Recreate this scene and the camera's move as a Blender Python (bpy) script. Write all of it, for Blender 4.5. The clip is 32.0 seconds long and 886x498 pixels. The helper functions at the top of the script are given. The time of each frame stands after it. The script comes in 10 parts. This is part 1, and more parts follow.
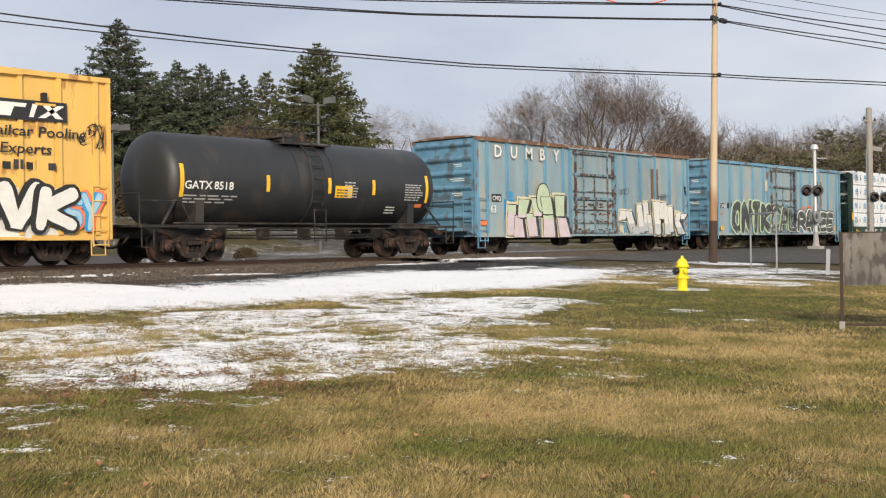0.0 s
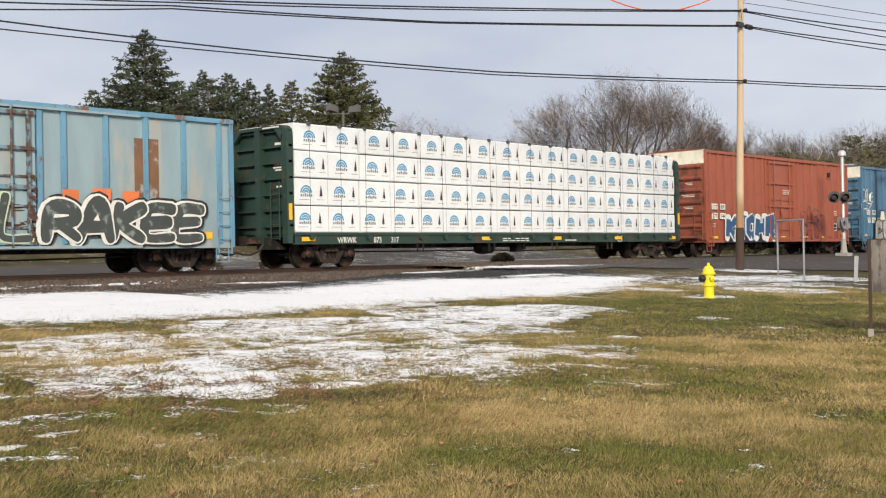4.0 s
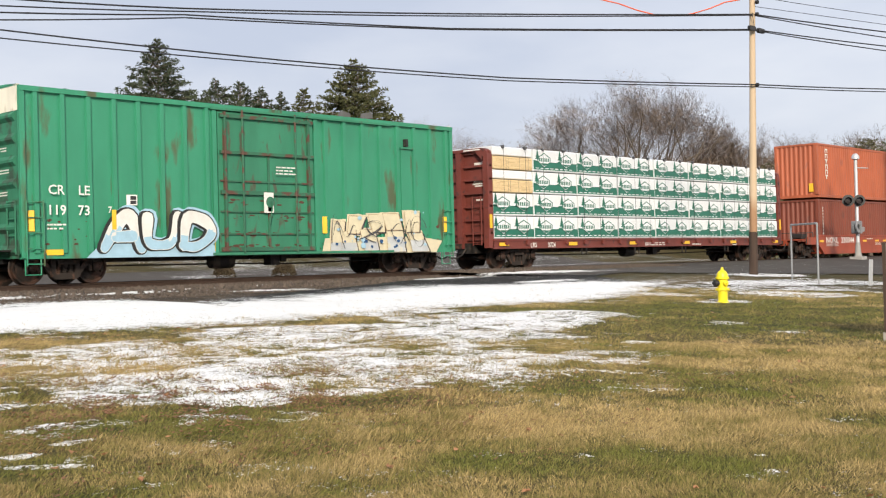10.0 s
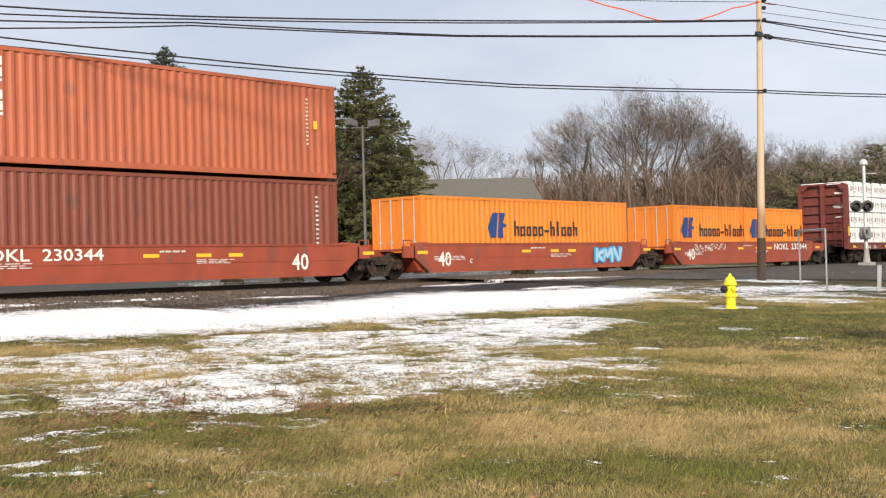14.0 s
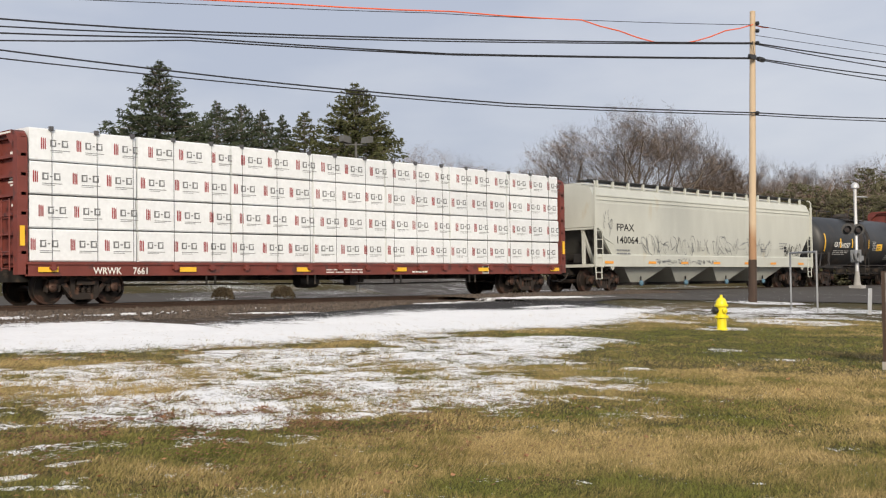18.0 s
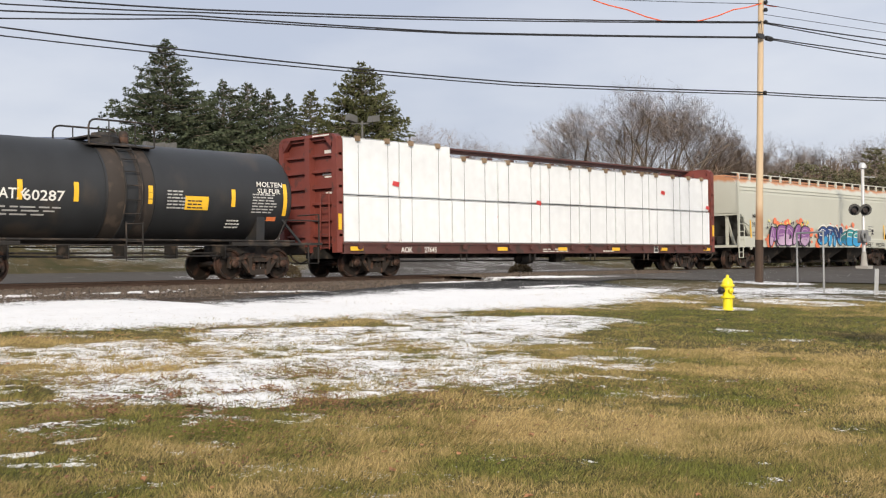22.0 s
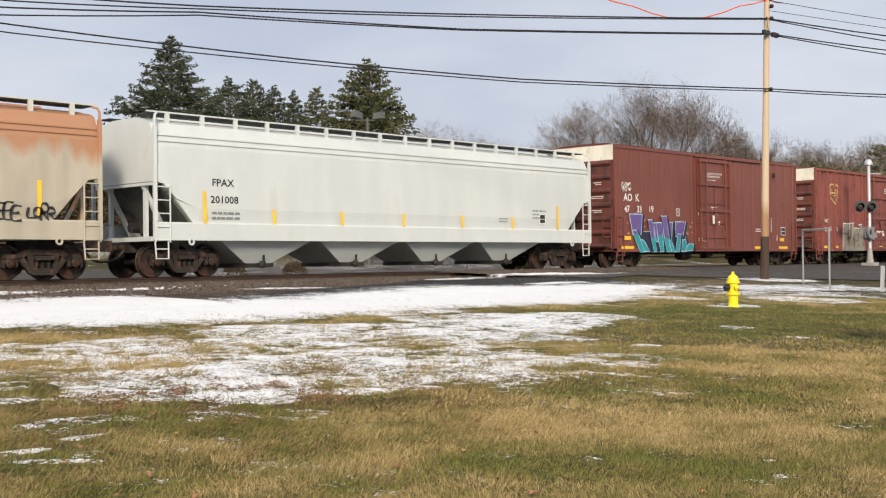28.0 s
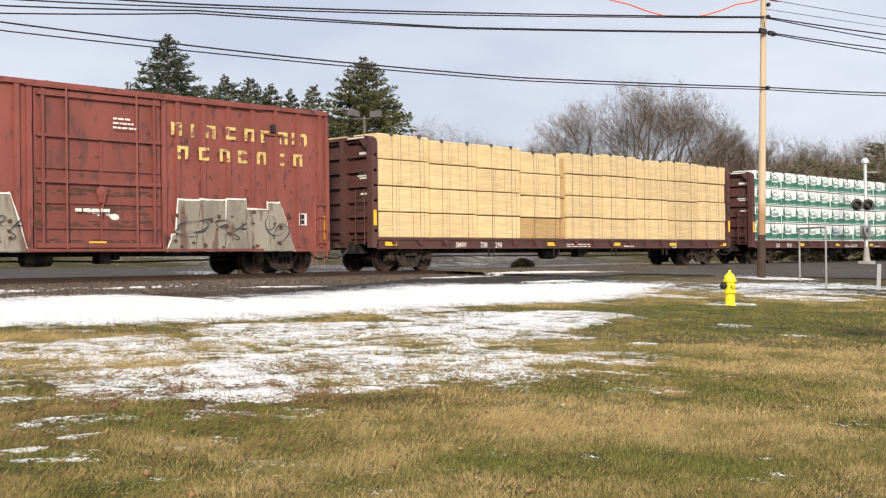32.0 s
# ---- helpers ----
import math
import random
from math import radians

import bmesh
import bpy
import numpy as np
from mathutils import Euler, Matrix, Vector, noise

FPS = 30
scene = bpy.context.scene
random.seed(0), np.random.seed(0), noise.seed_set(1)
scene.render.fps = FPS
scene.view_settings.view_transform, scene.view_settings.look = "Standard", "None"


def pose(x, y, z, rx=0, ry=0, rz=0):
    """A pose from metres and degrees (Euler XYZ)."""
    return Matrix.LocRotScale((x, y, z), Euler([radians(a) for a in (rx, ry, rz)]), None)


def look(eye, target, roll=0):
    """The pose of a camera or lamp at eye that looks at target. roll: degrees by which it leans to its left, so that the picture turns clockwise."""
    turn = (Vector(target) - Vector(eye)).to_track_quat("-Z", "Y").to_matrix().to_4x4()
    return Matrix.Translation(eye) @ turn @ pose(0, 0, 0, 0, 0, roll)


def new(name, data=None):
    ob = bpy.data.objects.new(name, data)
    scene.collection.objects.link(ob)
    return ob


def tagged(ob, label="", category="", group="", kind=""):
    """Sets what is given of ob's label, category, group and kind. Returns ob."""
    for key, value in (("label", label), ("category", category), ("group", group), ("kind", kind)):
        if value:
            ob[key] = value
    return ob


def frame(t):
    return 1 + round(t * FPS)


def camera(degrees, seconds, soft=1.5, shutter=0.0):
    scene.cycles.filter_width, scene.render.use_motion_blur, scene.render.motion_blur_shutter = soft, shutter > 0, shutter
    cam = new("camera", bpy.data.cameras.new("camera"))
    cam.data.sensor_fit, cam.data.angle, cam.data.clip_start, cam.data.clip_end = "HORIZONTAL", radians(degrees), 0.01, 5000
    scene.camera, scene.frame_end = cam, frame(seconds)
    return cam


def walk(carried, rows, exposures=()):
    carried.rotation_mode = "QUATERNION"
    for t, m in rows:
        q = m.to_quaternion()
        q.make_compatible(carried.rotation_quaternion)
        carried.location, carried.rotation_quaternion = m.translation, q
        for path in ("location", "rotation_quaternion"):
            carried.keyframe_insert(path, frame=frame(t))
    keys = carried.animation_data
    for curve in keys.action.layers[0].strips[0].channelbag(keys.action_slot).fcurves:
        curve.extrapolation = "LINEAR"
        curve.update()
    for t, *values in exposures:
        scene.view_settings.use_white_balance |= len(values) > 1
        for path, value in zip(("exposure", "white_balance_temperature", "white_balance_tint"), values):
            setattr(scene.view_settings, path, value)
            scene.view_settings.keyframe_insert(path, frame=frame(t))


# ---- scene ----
cam = camera(41.87, 32.0, soft=1.2)
EYE = Vector((0, 0, 1.6))
RAIL_Y, RAIL_Z = 28.66, 1.26      # middle of the track, top of the rails
# seconds, turn to the left of +y, tilt up, lean: a hand-held camera on one spot
AIM = [
    (0.0, -48.90, -0.13, -0.95),
    (0.5, -48.85, -0.01, -0.92),
    (1.0, -48.84, -0.00, -0.95),
    (1.5, -48.68, 0.15, -1.03),
    (2.0, -48.63, 0.27, -1.00),
    (2.5, -48.55, 0.30, -0.97),
    (3.0, -48.29, 0.29, -0.98),
    (3.5, -47.92, 0.31, -1.02),
    (5.5, -47.35, 0.27, -1.26),
    (6.0, -47.32, 0.55, -1.33),
    (6.5, -47.21, 0.64, -1.34),
    (7.0, -47.20, 0.63, -1.36),
    (7.5, -47.19, 0.61, -1.37),
    (8.0, -47.19, 0.54, -1.36),
    (8.5, -47.26, 0.50, -1.42),
    (9.0, -47.22, 0.56, -1.40),
    (9.5, -47.14, 0.61, -1.44),
    (10.0, -47.04, 0.61, -1.48),
    (10.5, -47.06, 0.67, -1.50),
    (11.0, -46.97, 0.76, -1.49),
    (11.5, -46.94, 0.95, -1.58),
    (12.0, -46.81, 0.95, -1.65),
    (12.5, -46.75, 0.74, -1.60),
    (13.0, -46.77, 0.64, -1.54),
    (13.5, -46.73, 0.80, -1.59),
    (14.0, -46.68, 0.95, -1.60),
    (14.5, -46.77, 1.05, -1.63),
    (16.5, -47.06, 1.41, -1.12),
    (17.0, -47.03, 1.48, -0.95),
    (17.5, -47.10, 1.69, -0.94),
    (18.0, -47.10, 1.82, -0.88),
    (18.5, -47.08, 1.78, -0.90),
    (19.0, -47.09, 1.61, -0.83),
    (19.5, -47.17, 1.50, -0.74),
    (20.0, -47.13, 1.41, -0.74),
    (20.5, -47.01, 1.24, -0.76),
    (21.0, -46.89, 1.07, -0.72),
    (21.5, -46.89, 0.92, -0.70),
    (22.0, -46.78, 0.80, -0.73),
    (22.5, -46.63, 0.64, -0.73),
    (23.0, -46.63, 0.61, -0.72),
    (23.5, -46.64, 0.60, -0.72),
    (24.0, -46.56, 0.65, -0.75),
    (24.5, -46.56, 0.72, -0.72),
    (25.0, -46.62, 0.80, -0.81),
    (25.5, -46.60, 0.84, -0.79),
    (27.5, -46.49, 0.63, -0.68),
    (28.0, -46.52, 0.64, -0.70),
    (28.5, -46.56, 0.59, -0.75),
    (29.0, -46.63, 0.64, -0.71),
    (29.5, -46.63, 0.65, -0.74),
    (30.0, -46.60, 0.68, -0.85),
    (30.5, -46.56, 0.63, -0.82),
    (31.0, -46.67, 0.59, -0.72),
    (31.5, -46.72, 0.50, -0.74),
    (32.0, -46.67, 0.56, -0.72),
]


def aim(yaw, tilt, lean):
    a, b = radians(yaw), radians(tilt)
    return look(EYE, EYE + Vector((-math.sin(a) * math.cos(b), math.cos(a) * math.cos(b), math.sin(b))), lean)


# the picture darkens and brightens a little as pale and dark cars fill it
STOPS = [(0, 0.29), (2, 0.31), (3.5, 0.29), (5.5, 0.23), (6, 0.23), (7, 0.40), (8, 0.45), (10, 0.45), (11, 0.40), (12, 0.31), (13, 0.39), (14, 0.49), (16, 0.30), (17, 0.22), (18, 0.17), (19, 0.12), (20, 0.17), (21, 0.33), (22, 0.33), (23, -0.05), (24, 0.05), (25, 0.27), (28, 0.31), (29, 0.33), (30, 0.49), (31, 0.53), (32, 0.49)]
walk(cam, [(t, aim(*row)) for t, *row in AIM], STOPS)


def travel(t):
    """Metres that the train has gone at t seconds; it gathers speed slowly."""
    return -0.07 * min(1, t) + 5.5573e-06 * t**3 + 0.0124494 * t**2 + 11.4141 * t**1


# ---- light ----
SUN_TURN, SUN_UP = -44, 24        # the sun stands behind the camera, to its left
world = bpy.data.worlds.new("sky")
scene.world = world
world.use_nodes = True
wn, wl = world.node_tree.nodes, world.node_tree.links
sky = wn.new("ShaderNodeTexSky")
sky.sky_type, sky.sun_disc = "NISHITA", False
sky.sun_elevation, sky.sun_rotation = radians(SUN_UP), radians(180 + SUN_TURN)
sky.dust_density, sky.ozone_density = 2.0, 2.0
coord, stretch = wn.new("ShaderNodeTexCoord"), wn.new("ShaderNodeMapping")
stretch.inputs["Scale"].default_value = (1, 1, 3.2)
wl.new(coord.outputs["Generated"], stretch.inputs["Vector"])
clouds = wn.new("ShaderNodeTexNoise")
clouds.inputs["Scale"].default_value, clouds.inputs["Detail"].default_value, clouds.inputs["Roughness"].default_value = 2.2, 6, 0.5
wl.new(stretch.outputs[0], clouds.inputs["Vector"])
veil = wn.new("ShaderNodeValToRGB")
veil.color_ramp.elements[0].position, veil.color_ramp.elements[0].color = 0.33, (4.15, 4.5, 5.4, 1)
veil.color_ramp.elements[1].position, veil.color_ramp.elements[1].color = 0.72, (6.7, 6.75, 7.0, 1)
wl.new(clouds.outputs["Fac"], veil.inputs[0])
blend = wn.new("ShaderNodeMix")
blend.data_type, blend.inputs["Factor"].default_value = "RGBA", 0.86
wl.new(sky.outputs[0], blend.inputs[6])
wl.new(veil.outputs[0], blend.inputs[7])
wl.new(blend.outputs[2], wn["Background"].inputs[0])
wn["Background"].inputs[1].default_value = 0.112

sun = new("sun", bpy.data.lights.new("sun", "SUN"))
sun.data.energy, sun.data.angle, sun.data.color = 3.5, radians(9), (1, 0.87, 0.7)
a, b = radians(SUN_TURN), radians(SUN_UP)
sun.matrix_world = look((math.sin(a) * math.cos(b) * 60, -math.cos(a) * math.cos(b) * 60, math.sin(b) * 60), (0, 0, 0))


# ---- materials ----
def paint(name, base, rough=0.6, metal=0.0, var=0.18, scale=1.5, stain=None, bump=0.12, fine=40.0, rnd=0.0, streak=1.0, top=None):
    """A worn surface: two scales of variation, optional stains (colour, share, size), a shift from piece to piece, and
    stains that run down from a height: top = (colour, height, depth)."""
    m = bpy.data.materials.new(name)
    m.use_nodes = True
    n, l = m.node_tree.nodes, m.node_tree.links
    out = n["Principled BSDF"]
    out.inputs["Roughness"].default_value, out.inputs["Metallic"].default_value = rough, metal
    co, mp = n.new("ShaderNodeTexCoord"), n.new("ShaderNodeMapping")
    mp.inputs["Scale"].default_value = (1, 1, streak)
    l.new(co.outputs["Object"], mp.inputs["Vector"])

    def grain(size, detail=4, vec=mp):
        g = n.new("ShaderNodeTexNoise")
        g.inputs["Scale"].default_value, g.inputs["Detail"].default_value = size, detail
        l.new(vec.outputs["Vector" if vec is mp else "Object"], g.inputs["Vector"])
        return g.outputs["Fac"]

    def span(value, a, b, c=0.0, d=1.0):
        r = n.new("ShaderNodeMapRange")
        for k, v in zip(range(1, 5), (a, b, c, d)):
            r.inputs[k].default_value = v
        l.new(value, r.inputs[0])
        return r.outputs[0]

    def mix(fac, a, b, how="MIX"):
        x = n.new("ShaderNodeMix")
        x.data_type, x.blend_type = "RGBA", how
        for sock, v in ((x.inputs[0], fac), (x.inputs[6], a), (x.inputs[7], b)):
            if isinstance(v, (int, float)):
                sock.default_value = v
            elif isinstance(v, tuple):
                sock.default_value = (*v, 1)
            else:
                l.new(v, sock)
        return x.outputs[2]

    lo, hi = tuple(c * (1 - var) for c in base), tuple(min(1, c * (1 + var)) for c in base)
    col = mix(span(grain(scale), 0.3, 0.7), lo, hi)
    small = grain(fine, 3, co)
    col = mix(span(small, 0.25, 0.75, 0.0, 0.35), col, tuple(c * 0.72 for c in base))
    if rnd:
        info = n.new("ShaderNodeObjectInfo")
        col = mix(span(info.outputs["Random"], 0, 1, 0, rnd), col, tuple(c * 0.55 for c in base))
    if stain:
        tint, share, size = stain
        col = mix(span(grain(size, 8), 0.66 - share * 0.35, 0.72 - share * 0.28), col, tint)
    if top:
        tint, height, depth = top
        sep = n.new("ShaderNodeSeparateXYZ")
        l.new(co.outputs["Object"], sep.inputs[0])
        add = n.new("ShaderNodeMath")
        add.operation = "MULTIPLY_ADD"
        l.new(grain(1.5, 8), add.inputs[0])
        add.inputs[1].default_value = depth * 2.5
        l.new(sep.outputs["Z"], add.inputs[2])
        edge = height + depth * 1.25
        col = mix(span(add.outputs[0], edge - depth * 0.3, edge + depth * 0.3, 0, 0.85), col, tint)
    l.new(col, out.inputs["Base Color"])
    if bump:
        bp = n.new("ShaderNodeBump")
        bp.inputs["Strength"].default_value, bp.inputs["Distance"].default_value = bump, 0.02
        l.new(small, bp.inputs["Height"])
        l.new(bp.outputs[0], out.inputs["Normal"])
    return m


def plain(name, base, rough=0.55, metal=0.0):
    return paint(name, base, rough, metal, var=0.08, scale=4, bump=0.04)


M = {
    "grime": paint("black_grime", (0.018, 0.016, 0.015), 0.7, stain=((0.06, 0.045, 0.035), 0.35, 3)),
    "steel": paint("dusty_cast_steel", (0.036, 0.027, 0.022), 0.75, 0.2, rnd=0.5, stain=((0.1, 0.052, 0.034), 0.35, 4)),
    "wheel": paint("wheel_steel", (0.027, 0.02, 0.016), 0.6, 0.4, rnd=0.5, stain=((0.075, 0.04, 0.028), 0.42, 3)),
    "white": plain("white_lettering", (0.78, 0.78, 0.74)),
    "black": plain("black_lettering", (0.02, 0.02, 0.022)),
    "yellow": plain("yellow_reflector", (0.85, 0.5, 0.03), 0.4),
    "lettergold": paint("faded_yellow_lettering", (0.62, 0.47, 0.16), stain=((0.2, 0.08, 0.07), 0.4, 6)),
    "red": plain("red_print", (0.55, 0.05, 0.05)),
}


# ---- building helpers ----
class Solid:
    """Gathers plain solids into one mesh."""

    def __init__(self):
        self.v, self.f = [], []

    def add(self, verts, faces):
        k = len(self.v)
        self.v += [tuple(p) for p in verts]
        self.f += [tuple(i + k for i in face) for face in faces]
        return self

    def box(self, x0, x1, y0, y1, z0, z1, c=0.0):
        """A box; c chamfers its long edges a little."""
        if c:
            return self.prism([(x0 + c, z0), (x1 - c, z0), (x1, z0 + c), (x1, z1 - c), (x1 - c, z1), (x0 + c, z1), (x0, z1 - c), (x0, z0 + c)], y0, y1)
        v = [(x, y, z) for z in (z0, z1) for y in (y0, y1) for x in (x0, x1)]
        return self.add(v, [(0, 2, 3, 1), (4, 5, 7, 6), (0, 1, 5, 4), (2, 6, 7, 3), (0, 4, 6, 2), (1, 3, 7, 5)])

    def prism(self, outline, a, b, axis="y"):
        """A 2D outline pushed from a to b along an axis: (x, z) for y, (y, z) for x, (x, y) for z."""
        n = len(outline)
        put = {"y": lambda p, s: (p[0], s, p[1]), "x": lambda p, s: (s, p[0], p[1]), "z": lambda p, s: (p[0], p[1], s)}[axis]
        v = [put(p, a) for p in outline] + [put(p, b) for p in outline]
        area = sum(outline[i - 1][0] * outline[i][1] - outline[i][0] * outline[i - 1][1] for i in range(n))
        turn = (area > 0) == (b > a)
        if axis == "y":
            turn = not turn
        f = [tuple(range(n))[::-1], tuple(range(n, 2 * n))] + [(i, (i + 1) % n, n + (i + 1) % n, n + i) for i in range(n)]
        return self.add(v, f if turn else [g[::-1] for g in f])

    def tube(self, p, q, r, seg=8, r2=None, caps=True):
        p, q = Vector(p), Vector(q)
        d = (q - p).normalized()
        u = d.orthogonal().normalized()
        w = d.cross(u)
        r2 = r if r2 is None else r2
        v = [e + (u * math.cos(t) + w * math.sin(t)) * s for e, s in ((p, r), (q, r2)) for t in (math.tau * i / seg for i in range(seg))]
        f = [(i, (i + 1) % seg, seg + (i + 1) % seg, seg + i) for i in range(seg)]
        if caps:
            f += [tuple(range(seg))[::-1], tuple(range(seg, 2 * seg))]
        return self.add(v, f)

    def pipe(self, points, r, seg=6):
        """One bent tube through points."""
        pts = [Vector(p) for p in points]
        k0, n = len(self.v), len(pts)
        u = (pts[1] - pts[0]).orthogonal().normalized()
        for i, p in enumerate(pts):
            d = (pts[min(i + 1, n - 1)] - pts[max(i - 1, 0)]).normalized()
            u = (u - d * u.dot(d)).normalized() if abs(u.dot(d)) < 0.99 else d.orthogonal().normalized()
            w = d.cross(u)
            self.v += [tuple(p + (u * math.cos(t) + w * math.sin(t)) * r) for t in (math.tau * j / seg for j in range(seg))]
        self.f += [(k0 + i * seg + j, k0 + i * seg + (j + 1) % seg, k0 + (i + 1) * seg + (j + 1) % seg, k0 + (i + 1) * seg + j) for i in range(n - 1) for j in range(seg)]
        self.f += [tuple(range(k0, k0 + seg))[::-1], tuple(range(k0 + (n - 1) * seg, k0 + n * seg))]
        return self

    def lathe(self, profile, p, axis=(0, 0, 1), seg=24):
        """Rings (radius, way along the axis) turned about an axis through p."""
        p, d = Vector(p), Vector(axis).normalized()
        u = d.orthogonal().normalized()
        w = d.cross(u)
        v = [p + d * h + (u * math.cos(t) + w * math.sin(t)) * r for r, h in profile for t in (math.tau * i / seg for i in range(seg))]
        f = [(k * seg + i, k * seg + (i + 1) % seg, (k + 1) * seg + (i + 1) % seg, (k + 1) * seg + i) for k in range(len(profile) - 1) for i in range(seg)]
        f += [tuple(range(seg))[::-1], tuple(range((len(profile) - 1) * seg, len(profile) * seg))]
        return self.add(v, f)

    def mesh(self, name, smooth=False):
        me = bpy.data.meshes.new(name)
        me.from_pydata(self.v, [], self.f)
        if smooth:
            me.shade_smooth()
            me.set_sharp_from_angle(angle=radians(40))
        return me


def part(name, solid, material, parent, label="", smooth=False, at=None):
    """Links a solid, or a mesh that several pieces share, as one part under a thing or a part."""
    me = solid.mesh(name, smooth) if isinstance(solid, Solid) else solid
    if material and not me.materials:
        me.materials.append(material)
    ob = new(name, me)
    ob.parent = parent
    if at:
        ob.location = at
    return tagged(ob, label)


def thing(name, label, category, at=(0, 0, 0), group="", kind=""):
    ob = tagged(new(name), label, category, group, kind)
    ob.location = at
    return ob


LETTERS = {}


def letters(text, size):
    """Flat verts and faces of a word, its left foot at the origin, in x and y."""
    if (text, size) not in LETTERS:
        cu = bpy.data.curves.new("word", "FONT")
        cu.body, cu.size, cu.resolution_u = text, size, 2
        cu.offset = 0.014 * size
        ob = bpy.data.objects.new("word", cu)
        me = ob.to_mesh()
        LETTERS[text, size] = ([tuple(v.co) for v in me.vertices], [tuple(p.vertices) for p in me.polygons])
        ob.to_mesh_clear()
        bpy.data.objects.remove(ob)
        bpy.data.curves.remove(cu)
    return LETTERS[text, size]


# strips along the lawn: from x, y to x, y, half width, strength; snow, bare gaps in it, straw (+) and green (-)
SNOW_A = [
    (10.7, 13.1, 12.2, 12.9, 1.22, 0.95),
    (7.3, 13.7, 9.6, 13.3, 0.36, 0.75),
    (8.1, 12.3, 10.0, 11.0, 0.76, 0.75),
    (7.1, 12.2, 7.5, 12.2, 0.34, 0.7),
    (8.7, 11.0, 10.4, 10.2, 0.83, 0.85),
    (8.1, 10.0, 9.9, 9.1, 0.40, 0.95),
    (7.3, 10.2, 8.1, 9.7, 0.64, 0.95),
    (6.1, 11.0, 6.9, 10.7, 0.31, 0.75),
    (6.7, 9.6, 7.7, 9.1, 0.48, 0.85),
    (5.2, 10.7, 5.7, 10.8, 0.20, 0.51),
    (5.7, 10.2, 6.2, 9.7, 0.38, 0.6),
    (4.9, 10.0, 5.5, 9.9, 0.21, 0.55),
    (5.7, 9.8, 6.0, 9.4, 0.18, 0.48),
    (6.6, 8.8, 6.7, 8.7, 0.28, 0.9),
    (7.3, 8.8, 7.9, 8.5, 0.31, 0.5),
    (8.3, 8.7, 8.5, 8.5, 0.42, 0.55),
]
SNOW_B = [
    (15.2, 13.6, 15.9, 13.5, 1.36, 1),
    (17.3, 13.2, 17.5, 13.0, 0.83, 0.85),
    (13.8, 12.6, 14.7, 12.2, 0.8, 0.8),
    (11.8, 11.1, 11.2, 10.0, 1.2, 0.62),
    (10.8, 9.1, 11.2, 8.9, 0.47, 0.6),
    (11.8, 9.0, 11.8, 8.8, 0.38, 0.5),
    (4.4, 8.7, 4.7, 8.8, 0.11, 0.55),
    (4.8, 8.8, 5.1, 8.8, 0.09, 0.55),
    (5.8, 8.4, 5.9, 8.4, 0.18, 0.42),
    (6.1, 8.6, 6.2, 8.6, 0.13, 0.42),
    (4.4, 8.0, 4.8, 8.1, 0.09, 0.35),
    (3.8, 7.8, 4.0, 7.8, 0.10, 0.6),
    (3.7, 7.5, 4.1, 7.2, 0.08, 0.5),
    (4.8, 7.5, 5.0, 7.4, 0.09, 0.35),
    (5.4, 6.8, 5.7, 6.6, 0.11, 0.52),
    (4.4, 6.5, 4.5, 6.5, 0.07, 0.45),
]
SNOW_C = [
    (4.1, 6.4, 4.3, 6.3, 0.07, 0.32),
    (4.6, 6.0, 4.8, 5.9, 0.07, 0.24),
    (4.7, 5.6, 4.8, 5.6, 0.06, 0.3),
    (4.9, 5.2, 5.0, 5.2, 0.06, 0.3),
    (5.3, 6.2, 5.4, 6.2, 0.08, 0.3),
    (7.1, 7.3, 7.1, 7.3, 0.09, 0.32),
    (5.5, 4.6, 5.7, 4.5, 0.08, 0.38),
    (6.3, 5.5, 6.4, 5.4, 0.08, 0.3),
    (6.8, 5.0, 6.8, 5.0, 0.08, 0.32),
    (7.1, 3.9, 7.3, 3.8, 0.11, 0.32),
    (7.6, 4.2, 7.7, 4.1, 0.11, 0.3),
    (9.7, 4.4, 9.8, 4.4, 0.13, 0.3),
    (14.0, 9.4, 14.1, 9.3, 0.25, 0.49),
    (18.0, 10.2, 18.2, 10.2, 0.37, 0.4),
    (17.3, 8.6, 17.3, 8.5, 0.31, 0.4),
    (8.6, 8.0, 8.6, 7.9, 0.12, 0.32),
]
SNOW_D = [
    (27.5, 16.5, 28.3, 15.3, 1.46, 0.46),
    (36.0, 19.5, 37.4, 18.7, 0.72, 0.6),
    (26.6, 14.2, 27.6, 14.0, 0.52, 0.7),
    (31.4, 16.8, 34.2, 15.4, 1.7, 0.5),
    (26.9, 12.9, 27.3, 12.8, 0.75, 0.9),
    (23.1, 13.2, 23.3, 13.1, 0.40, 0.8),
    (24.4, 15.5, 24.6, 15.2, 0.72, 0.5),
    (5.0, 9.0, 5.6, 8.7, 0.84, 0.3),
    (4.3, 7.5, 5.0, 6.9, 0.94, 0.24),
    (12.9, 12.3, 13.2, 11.6, 1.35, 0.58),
    (28.2, 16.1, 29.6, 15.2, 3.39, 0.38),
    (16.0, 9.1, 16.2, 9.0, 0.29, 0.26),
    (19.0, 13.2, 19.1, 13.0, 0.46, 0.3),
    (6.6, 13.4, 6.7, 13.4, 0.31, 0.23),
    (10.7, 13.9, 13.0, 13.2, 0.94, 0.8),
    (7.6, 11.8, 10.2, 11.1, 2.9, 0.6),
]
